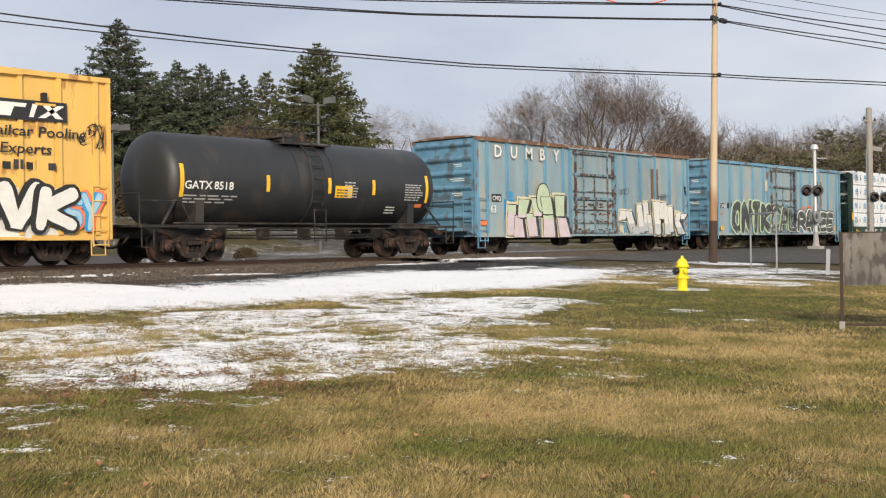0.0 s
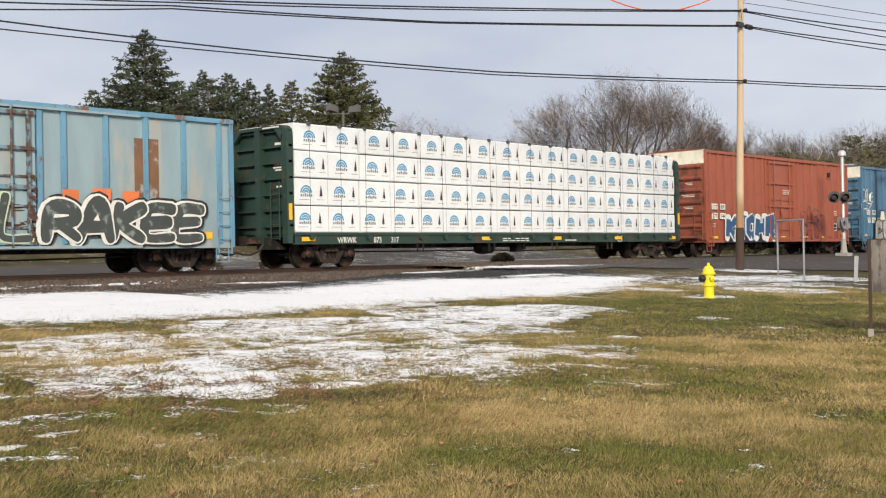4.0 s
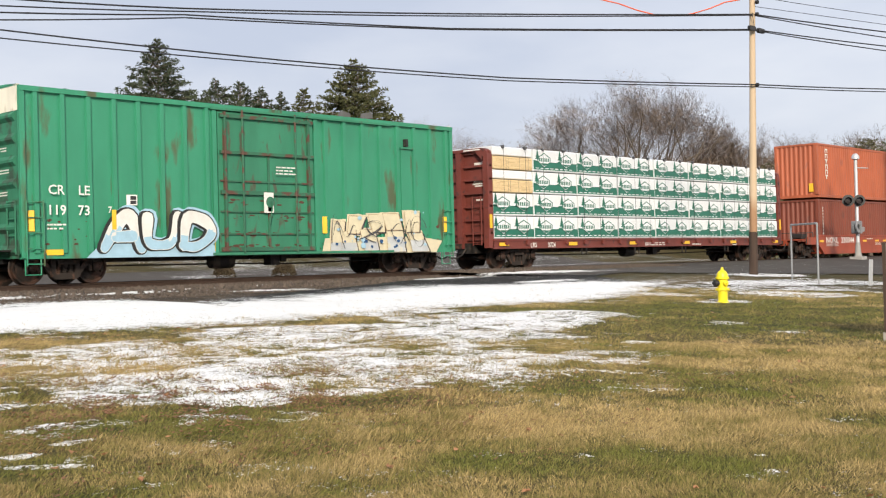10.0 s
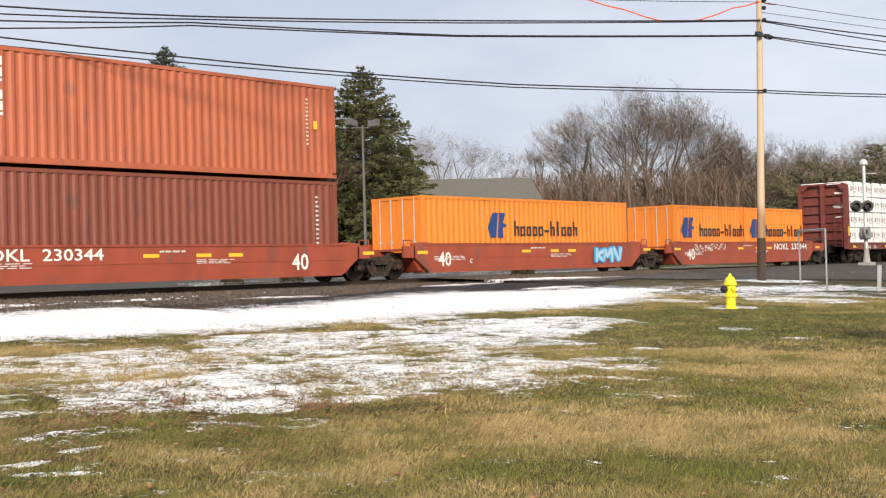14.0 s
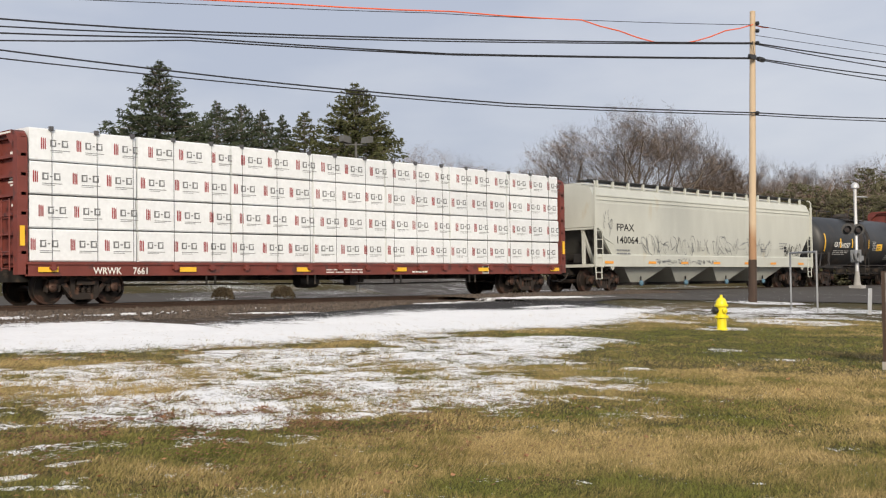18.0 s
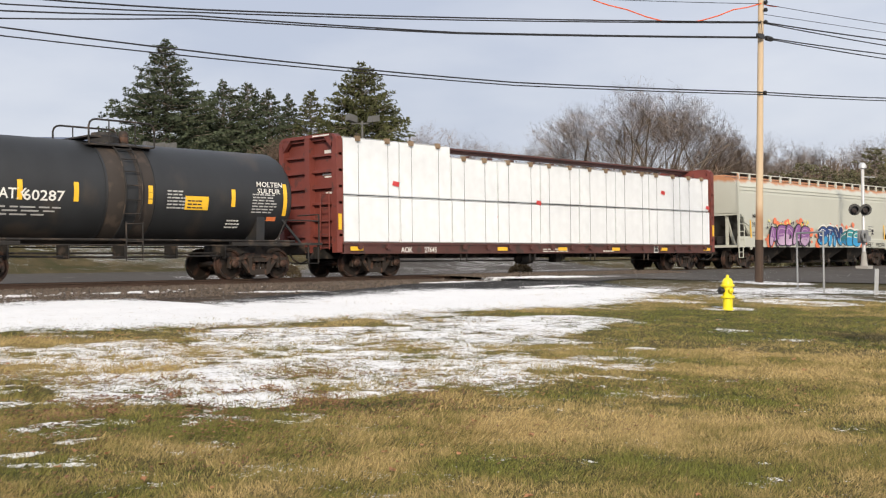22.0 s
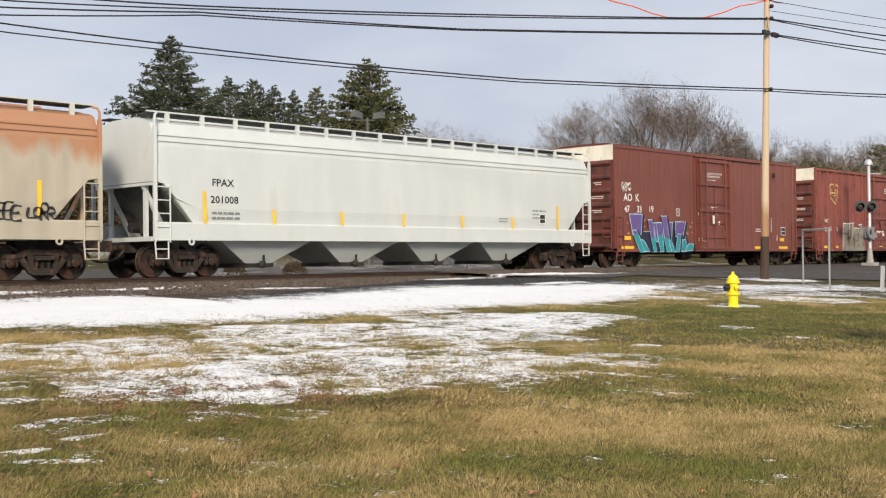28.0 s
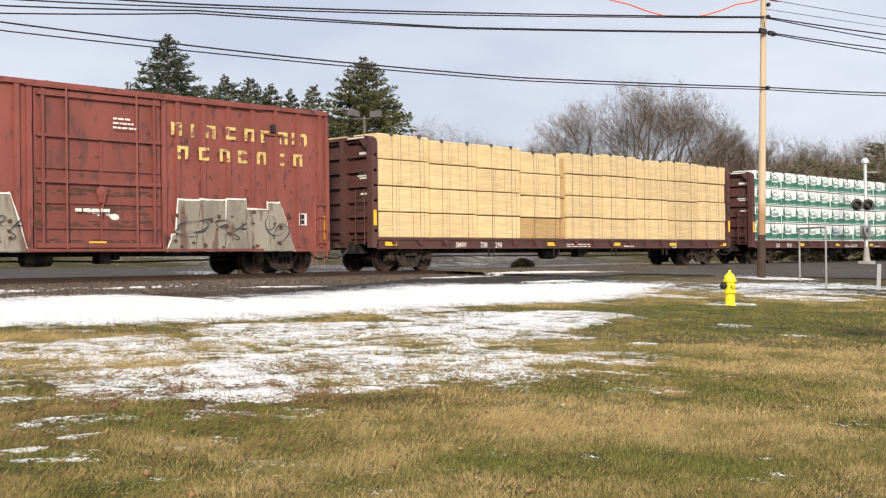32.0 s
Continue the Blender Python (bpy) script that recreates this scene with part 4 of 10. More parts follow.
def centerbeam(x0, x1, label, body, bundles, height=4.42, bulk=None, block=None):
    """A flat car with bulkheads, a middle beam with posts, and bundles of lumber stacked on both sides.
    bundles: a list of columns, each a list of (material, print) from the floor up; a column is as long as its share of the deck."""
    n = x1 - x0
    car = start_car("centerbeam_flatcar", label, "flatcar", x0)
    bulk = bulk or body
    y, zd = 1.42, 1.08
    part("deck", Solid().box(0.3, n - 0.3, -y + 0.1, y - 0.1, zd - 0.1, zd), body, car)
    for k in (-1, 1):
        part("side_sill", Solid().box(0.2, n - 0.2, *sorted((k * y, k * (y - 0.1))), zd - 0.34, zd + 0.02).box(0.2, n - 0.2, *sorted((k * (y - 0.1), k * (y + 0.04))), zd - 0.05, zd + 0.01), body, car)
    winch = Solid().box(-0.06, 0.06, -y - 0.1, -y - 0.02, zd - 0.2, zd - 0.04).tube((-0.1, -y - 0.06, zd - 0.14), (0.1, -y - 0.06, zd - 0.14), 0.035, 8).mesh("strap_winch")
    winch.materials.append(body)
    for i in range(18):
        part("strap_winch", winch, None, car, at=(0.9 + (n - 1.8) * i / 17, 0, 0))
    for x, k in ((0, -1), (n, 1)):
        xi = x - k * 0.25
        s = Solid().box(*sorted((x - k * 0.21, x - k * 0.26)), -y + 0.05, y - 0.05, zd, height - 0.3).box(*sorted((x - k * 0.21, x - k * 0.26)), -y + 0.25, y - 0.25, height - 0.3, height - 0.02)
        part("bulkhead", s, bulk, car, "ribbed steel bulkhead")
        g = Solid()
        for yy in (-y, -0.12, y - 0.24):
            g.box(*sorted((x + k * 0.02, xi)), yy, yy + 0.24, zd - 0.3, height - (0.3 if abs(yy) > 0.5 else 0.1))
        for q in range(7):
            zz = zd + 0.25 + (height - zd - 0.3) * q / 6.2
            g.box(*sorted((x - k * 0.08, x - k * 0.21)), -y, y, zz - 0.04, zz + 0.04)
        g.box(*sorted((x + k * 0.03, xi)), -y + 0.3, y - 0.3, height - 0.1, height)
        for q in (-1, 1):
            arcs = [(math.cos(t), math.sin(t)) for t in (math.pi * j / 12 for j in range(7))]
            for (ca, sa), (cb, sb) in zip(arcs, arcs[1:]):
                cy, cz = q * (y - 0.3), height - 0.3
                g.prism([(cy + q * 0.3 * ca, cz + 0.3 * sa), (cy + q * 0.3 * cb, cz + 0.3 * sb), (cy + q * 0.12 * cb, cz + 0.2 * sb), (cy + q * 0.12 * ca, cz + 0.2 * sa)], *sorted((x + k * 0.02, xi)), "x")
        for q in (-1, 1):
            g.prism([(q * (y - 0.2), height - 0.1), (q * (y - 0.2), height - 0.5), (q * (y - 0.6), height - 0.1)], *sorted((x + k * 0.02, x - k * 0.1)), "x")
        part("bulkhead_frame", g, bulk, car)
        ladder(car, x + k * 0.08, -y + 0.3, zd - 0.2, zd + 1.6, bulk, across="y")
        for ya, yb, za, zb in ((-1.1, -0.3, -0.075, -0.03), (-1.05, -0.6, -0.62, -0.5), (-1.1, -0.55, -1.22, -1.17), (-1.1, -0.5, -1.3, -1.25), (-1.1, -0.6, -1.38, -1.33), (-1.1, -0.65, -1.9, -1.84)):
            part("print", Solid().box(*sorted((x + k * 0.034, x)) if za > -0.2 else sorted((x - k * 0.204, x - k * 0.21)), ya, yb, height + za, height + zb), M["gwhite"], car)
    cb = Solid().box(0.2, n - 0.2, -0.3, 0.3, height - 0.06, height).box(0.2, n - 0.2, -0.14, 0.14, height - 0.16, height - 0.06)
    part("top_beam", cb, body, car)
    postm = Solid().box(-0.1, 0.1, -0.07, 0.07, zd, height - 0.2).mesh("beam_post")
    postm.materials.append(body)
    for i in range(1, 18):
        part("beam_post", postm, None, car, at=(n * i / 18, 0, 0))
    underframe(car, n, 0.6, zd - 0.1, M["grime"], 0.5)
    for k in range(4):
        x = n * (0.25 + 0.5 * k / 3)
        for u in (x, x + 0.3):
            part("hanging_bracket", Solid().box(u, u + 0.04, -y + 0.02, -y + 0.06, 0.45, 0.78), M["grime"], car)
    couplers(car, n)
    truck(car, 2.0, x0 + 2.0)
    truck(car, n - 2.0, x0 + n - 2.0)
    # the load
    a, b = 0.3, n - 0.3
    total = sum(c[0] for c in bundles)
    u, cache, strapx = a, {}, []
    for share, stack in bundles:
        ln = (b - a) * share / total
        z = zd + 0.03
        for hgt, mat, draw in stack:
            phase = len(strapx) % 4
            strapx.append(u)
            key = (round(ln, 2), hgt, mat.name, phase if draw else 0)
            if key not in cache:
                cache[key] = bundle_mesh(ln - 0.035, 1.16, hgt - 0.035)
                cache[key].materials.append(mat)
                if draw:
                    cache[key, "p"] = draw(ln, hgt - 0.035, phase)
            for side in (-1, 1):
                jog = 0.02 * math.sin(len(strapx) * 2.7) - (0.05 if mat is M["lumberdark"] else 0)
                ob = part("lumber_pack", cache[key], None, car, at=(u, side * (0.79 + jog), z))
                if side < 0:
                    for nm, (vf, pm) in enumerate(cache.get((key, "p"), ())):
                        pk = (key, "mesh", nm)
                        if pk not in cache:
                            cache[pk] = Solid().add([(px, -0.58 - 0.004 * (nm + 1), pz) for px, pz in vf[0]], vf[1]).mesh("print")
                            cache[pk].materials.append(pm)
                        part("print", cache[pk], None, ob)
            z += hgt
        u += ln
    # load straps with edge guards
    tops, u = [], a
    for share, stack in bundles:
        tops.append((u, zd + 0.03 + sum(p[0] for p in stack)))
        u += (b - a) * share / total
    wood = block is not None
    guard = Solid().box(-0.08, 0.08, -1.44, -1.3, -0.15, 0.02).mesh("edge_guard") if wood else Solid().box(-0.05, 0.05, -1.43, -1.34, -0.09, 0.02).mesh("edge_guard")
    guard.materials.append(block or M["strap"])
    made = {}
    for i in range(18):
        x = a + (b - a) * (i + 0.5) / 18 + 0.08 * math.sin(i * 2.1)
        top = [t for p, t in tops if p <= x][-1]
        if top not in made:
            made[top] = Solid().box(-0.005, 0.005, -1.418, -1.412, zd, top - 0.02).box(-0.005, 0.005, -1.418, -0.2, top + 0.004, top + 0.01).mesh("strap")
            made[top].materials.append(M["strap"])
        part("strap", made[top], None, car, at=(x, 0, 0))
        part("edge_guard", guard, None, car, at=(x, 0, top))
    side_face = lambda x, z: -1.424
    return car, side_face, n


def hopper(x0, x1, label, body, bays=4, height=4.45, rail=None, cap=None, chute_mat=None):
    """A covered hopper: bulging side sheets, sloped ends, chutes, a roof walkway on stanchions and end ladders."""
    n = x1 - x0
    car = start_car("covered_hopper_car", label, "hopper car", x0)
    y, z0, ze = 1.56, 1.02, height - 0.12
    prof = [(-1.5, z0 + 0.3), (-1.56, z0 + 0.9), (-1.56, ze - 0.75), (-1.5, ze - 0.4), (-1.34, ze - 0.1), (-1.1, ze)]
    ring = prof + [(-p[0], p[1]) for p in prof[::-1]]
    slope = 1.45
    s = Solid()
    v, m = [], len(ring)
    # side sheets; the lower part is cut back at the ends
    stations = [(0.1, 1.3), (0.4, 1.24), (0.8, 0.85), (slope, 0.1), (slope + 0.2, 0), (n - slope - 0.2, 0), (n - slope, 0.1), (n - 0.8, 0.85), (n - 0.4, 1.24), (n - 0.1, 1.3)]
    for x, cut in stations:
        v += [(x, p[0], max(p[1], z0 + 0.3 + cut)) for p in ring]
    f = [(i * m + j, (i + 1) * m + j, (i + 1) * m + (j + 1) % m, i * m + (j + 1) % m) for i in range(len(stations) - 1) for j in range(m)]
    f += [tuple(range(m)), tuple(range((len(stations) - 1) * m, len(stations) * m))[::-1]]
    part("hopper_body", s.add(v, f), body, car)
    for k in (-1, 1):
        part("side_sill", Solid().prism([(k * 1.5, z0 + 0.5), (k * 1.58, z0 + 0.5), (k * 1.6, z0 + 0.46), (k * 1.6, z0), (k * 1.48, z0)], 0.1, n - 0.1, "x"), body, car)
        part("side_seam", Solid().box(0.12, n - 0.12, *sorted((k * 1.55, k * 1.575)), ze - 0.62, ze - 0.6).box(0.12, n - 0.12, *sorted((k * 1.5, k * 1.545)), ze - 0.46, ze - 0.43), body, car)
    # end frames
    for x, k in ((0, 1), (n, -1)):
        e = Solid()
        e.box(*sorted((x + k * 0.02, x + k * 0.5)), -1.5, 1.5, z0 - 0.02, z0 + 0.1)
        e.box(*sorted((x + k * 0.1, x + k * 0.2)), -1.5, 1.5, z0 + 1.5, z0 + 1.58)
        for yy in (-0.9, 0.9):
            e.box(*sorted((x + k * 0.2, x + k * 0.3)), yy - 0.06, yy + 0.06, z0, z0 + 1.6)
            e.prism([(x + k * 0.12, z0 + 1.5), (x + k * 0.24, z0 + 1.5), (x + k * 1.0, z0 + 0.1), (x + k * 0.86, z0 + 0.1)], yy - 0.05, yy + 0.05)
        part("end_frame", e, body, car)
        part("slope_sheet", Solid().prism([(x + k * 0.3, z0 + 1.58), (x + k * 0.36, z0 + 1.58), (x + k * 1.66, z0 + 0.2), (x + k * 1.56, z0 + 0.2)], -1.42, 1.42), M["slope"], car, "grimy sloping end sheet with painted shade")
        part("brake_gear", Solid().box(*sorted((x + k * 0.5, x + k * 0.95)), -0.7, -0.2, z0 + 0.15, z0 + 0.55, 0.04).tube((x + k * 0.5, 0.3, z0 + 0.4), (x + k * 1.2, 0.3, z0 + 0.4), 0.16, 12), M["grime"], car)
        for yy in (-1.6, 1.6):
            part("corner_post", Solid().box(*sorted((x + k * 0.05, x + k * 0.15)), yy - 0.04, yy + 0.04, z0, ze - 0.2).pipe([(x + k * 0.1, yy, ze - 0.25), (x + k * 0.1, yy, height - 0.12), (x + k * 0.14, yy * 0.98, height - 0.02), (x + k * 0.25, yy * 0.92, height + 0.02)], 0.035), body, car)
        xl = x + 0.1 if k > 0 else x - 0.56
        ladder(car, xl, -1.62, z0 - 0.05, z0 + 1.5, body, 0.46)
        part("sill_step", Solid().pipe([(xl, -1.58, z0), (xl + 0.04, -1.58, z0 - 0.5), (xl + 0.42, -1.58, z0 - 0.5), (xl + 0.42, -1.58, z0)], 0.025).tube((xl, -1.58, z0 - 0.24), (xl + 0.42, -1.58, z0 - 0.24), 0.018, 6), body, car)
        part("jacking_eye", Solid().lathe([(0.05, -0.02), (0.1, -0.02), (0.1, 0.02), (0.05, 0.02), (0.05, -0.02)], (x + k * 1.25, -1.6, z0 - 0.04), (0, -1, 0), 14), body, car)
    # chutes
    for b in range(bays):
        w = (n - 5.0) / bays
        xa = 2.5 + w * b
        c = xa + w / 2 - 0.25
        s = Solid()
        top = [(xa - 0.3, -1.45, z0 + 0.1), (xa + w - 0.3, -1.45, z0 + 0.1), (xa + w - 0.3, 1.45, z0 + 0.1), (xa - 0.3, 1.45, z0 + 0.1)]
        low = [(c - 0.5, -0.9, 0.36), (c + 0.4, -0.9, 0.36), (c + 0.4, 0.9, 0.36), (c - 0.5, 0.9, 0.36)]
        s.add(top + low, [(0, 1, 2, 3), (7, 6, 5, 4), (0, 4, 5, 1), (1, 5, 6, 2), (2, 6, 7, 3), (3, 7, 4, 0)])
        chute = part("discharge_chute", s, chute_mat or body, car)
        part("outlet_gate", Solid().box(c - 0.52, c + 0.45, -1.0, 1.0, 0.24, 0.37).tube((c - 0.1, -1.15, 0.33), (c - 0.1, 1.15, 0.33), 0.05, 8).box(c + 0.0, c + 0.06, -1.1, -1.06, 0.3, 0.62), M["grime"], chute, "dark steel outlet gate")
        part("capstan", Solid().lathe([(0.03, 0), (0.12, 0.01), (0.12, 0.07), (0.05, 0.12)], (c - 0.1, -1.15, 0.33), (0, -1, 0), 12), cap or M["grime"], chute)
    # roof, hatches and walkway
    part("roof", Solid().prism([(-1.12, ze - 0.03), (1.12, ze - 0.03), (0.6, ze + 0.1), (-0.6, ze + 0.1)], 0.12, n - 0.12, "x"), body, car)
    part("trough_hatch", Solid().box(1.0, n - 1.0, -0.28, 0.28, ze + 0.08, ze + 0.2, 0.05), body, car)
    for k in (-1, 1):
        part("roof_walkway", Solid().box(0.1, n - 0.1, *sorted((k * 0.7, k * 1.27)), height + 0.05, height + 0.075), M["grating"], car, "dark steel grating walkway")
        part("walkway_rail", Solid().box(0.05, n - 0.05, *sorted((k * 1.26, k * 1.3)), height + 0.075, height + 0.115), rail or M["grating"], car)
        st = Solid().box(-0.06, 0.06, *sorted((k * 1.24, k * 1.32)), ze - 0.12, height + 0.09).mesh("stanchion")
        st.materials.append(rail or body)
        for i in range(17):
            part("stanchion", st, None, car, at=(0.7 + (n - 1.4) * i / 16, 0, 0))
    for u in (0.1, n - slope - 0.3):
        part("draft_sill", Solid().box(u, u + slope + 0.2, -0.25, 0.25, 0.7, z0), M["grime"], car)
    couplers(car, n, reach=0.72)
    truck(car, 1.4, x0 + 1.4)
    truck(car, n - 1.4, x0 + n - 1.4)

    def depth(x, z):
        if z < z0 + 0.515:
            return -1.606
        return -1.566

    return car, depth, n


M["strap"] = plain("dark_steel_strap", (0.08, 0.08, 0.085), 0.6)


def tank(x0, x1, label, body, radius=1.42, zc=2.42, truck_in=1.0):
    """A tank car: a shell with dished heads on saddles and stub sills, a top platform with fittings, ladders and hand rails."""
    n = x1 - x0
    car = start_car("tank_car", label, "tank car", x0)
    s = Solid()
    prof = [(radius * math.sin(q), 0.42 + 0.52 * (1 - math.cos(q))) for q in (0.05, 0.35, 0.65, 0.95, 1.25, math.pi / 2)]
    s.lathe(prof + [(radius, n / 2 - 0.2), (radius + 0.025, n / 2 - 0.18), (radius + 0.025, n / 2 + 0.18), (radius, n / 2 + 0.2)] + [(r, n + 0.2 - h) for r, h in prof[::-1]], (0, 0, zc), (1, 0, 0), 48)
    part("shell", s, body, car, "black insulated tank shell with faint dents", True)
    for k in (0.2, n / 2 - 0.75, n / 2 + 0.75, n - 0.2):
        if 1 < k < n - 1:
            part("shell_band", Solid().lathe([(radius + 0.004, -0.03), (radius + 0.015, -0.03), (radius + 0.015, 0.03), (radius + 0.004, 0.03)], (k, 0, zc), (1, 0, 0), 48), body, car, smooth=True)
    for x, k in ((0, 1), (n, -1)):
        part("stub_sill", Solid().box(*sorted((x - k * 0.55, x + k * 2.6)), -0.3, 0.3, 0.72, 1.02), M["grime"], car)
        sd = Solid()
        sd.prism([(-1.25, 1.15), (-0.3, 0.95), (0.3, 0.95), (1.25, 1.15), (1.3, zc - 0.45), (0.9, zc - 1.05), (-0.9, zc - 1.05), (-1.3, zc - 0.45)], x + k * (truck_in + 0.55), x + k * (truck_in + 0.85), "x")
        sd.prism([(x - k * 0.3, 1.02), (x + k * 2.4, 1.02), (x + k * 1.9, zc - radius + 0.15), (x + k * 0.9, zc - radius + 0.2)], -0.06, 0.06)
        part("saddle", sd, body, car)
        pl = Solid().box(*sorted((x - k * 0.5, x + k * 0.35)), -1.4, 1.4, 1.02, 1.07)
        pl.box(*sorted((x - k * 0.5, x + k * 2.9)), -1.5, -1.36, 1.0, 1.08)
        part("end_platform", pl, M["grime"], car)
        r = Solid()
        xa = x - k * 0.45
        part("end_rail", Solid().pipe([(xa, 1.4, 1.05), (xa, 1.4, 1.95), (xa, 0.4, 1.95)], 0.025), M["grime"], car)
        r.pipe([(xa, -1.4, 1.05), (xa, -1.4, 1.95), (xa, -0.4, 1.95)], 0.025)
        r.pipe([(xa, -1.4, 1.75), (x + k * 0.9, -1.46, 1.75), (x + k * 1.2, -1.46, 1.2), (x + k * 1.2, -1.46, 1.05)], 0.022)
        part("end_rail", r, M["grime"], car)
        part("sill_step", Solid().pipe([(x - k * 0.4, -1.42, 1.02), (x - k * 0.4, -1.42, 0.45), (x, -1.42, 0.45), (x, -1.42, 1.02)], 0.025), M["grime"], car)
        st = x + k * 0.3
        part("shell_strut", Solid().pipe([(st, -1.4, 1.08), (x + k * 0.95, -1.2, zc - 0.55)], 0.04), body, car)
    rail = Solid()
    for yy in (-1.5, 1.5):
        rail.pipe([(0.6, yy, 1.12), (n - 0.6, yy, 1.12)], 0.03)
        rail.pipe([(0.8, yy * 0.99, 0.98), (n - 0.8, yy * 0.99, 0.98)], 0.02)
    part("running_rail", rail, M["grime"], car)
    mid = n / 2
    ladder(car, mid - 0.25, -1.52, 0.55, 1.6, M["grime"], 0.5)
    lad = Solid()
    for u in (-0.25, 0.25):
        pts = [(mid + u, -(radius + 0.12) * math.cos(q), zc + (radius + 0.12) * math.sin(q)) for q in (-0.5, -0.2, 0.1, 0.4, 0.7, 1.0)]
        lad.pipe(pts, 0.022)
    for q in (-0.4, -0.15, 0.1, 0.35, 0.6, 0.85):
        lad.tube((mid - 0.25, -(radius + 0.12) * math.cos(q), zc + (radius + 0.12) * math.sin(q)), (mid + 0.25, -(radius + 0.12) * math.cos(q), zc + (radius + 0.12) * math.sin(q)), 0.018, 6)
    part("shell_ladder", lad, M["grime"], car)
    zt = zc + radius
    part("top_platform", Solid().box(mid - 1.0, mid + 1.0, -0.95, -0.5, zt - 0.18, zt - 0.14).box(mid - 1.0, mid + 1.0, 0.5, 0.95, zt - 0.18, zt - 0.14).box(mid - 1.0, mid - 0.6, -0.9, 0.9, zt + 0.03, zt + 0.07), M["grime"], car)
    part("dome", Solid().lathe([(0.42, -0.1), (0.42, 0.14), (0.36, 0.18), (0.34, 0.26), (0.05, 0.3)], (mid, 0, zt), seg=20), M["grime"], car, smooth=True)
    part("valve", Solid().lathe([(0.14, -0.05), (0.14, 0.28), (0.1, 0.34), (0.02, 0.36)], (mid + 0.55, -0.1, zt), seg=14), M["steel"], car, smooth=True)
    g = Solid()
    for yy in (-0.95, 0.95):
        bend = [(-1.0, -0.16), (-1.0, 0.32), (-0.96, 0.42), (-0.88, 0.48), (-0.78, 0.5), (0.78, 0.5), (0.88, 0.48), (0.96, 0.42), (1.0, 0.32), (1.0, -0.16)]
        g.pipe([(mid + u, yy, zt + v) for u, v in bend], 0.028)
        g.pipe([(mid - 0.4, yy, zt + 0.5), (mid - 0.4, yy, zt - 0.16)], 0.018)
        g.pipe([(mid + 0.4, yy, zt + 0.5), (mid + 0.4, yy, zt - 0.16)], 0.018)
    part("guard_rail", g, M["grime"], car)
    underpipe = Solid().pipe([(2.6, -0.5, 0.78), (n - 2.6, -0.5, 0.78)], 0.03).pipe([(2.6, -0.9, 0.7), (mid, -0.95, 0.66), (n - 2.6, -0.9, 0.7)], 0.03)
    for k in range(5):
        x = 2.8 + (n - 5.6) * k / 4
        underpipe.box(x, x + 0.05, -1.0, -0.4, 0.62, 1.02)
    part("brake_pipe", underpipe, M["grime"], car)
    couplers(car, n, reach=0.9)
    truck(car, truck_in + 0.6, x0 + truck_in + 0.6)
    truck(car, n - truck_in - 0.6, x0 + n - truck_in - 0.6)

    def depth(x, z):
        q = max(-0.98, min(0.98, (z - zc) / radius))
        return -(radius + 0.008) * math.sqrt(1 - q * q)

    return car, depth, n


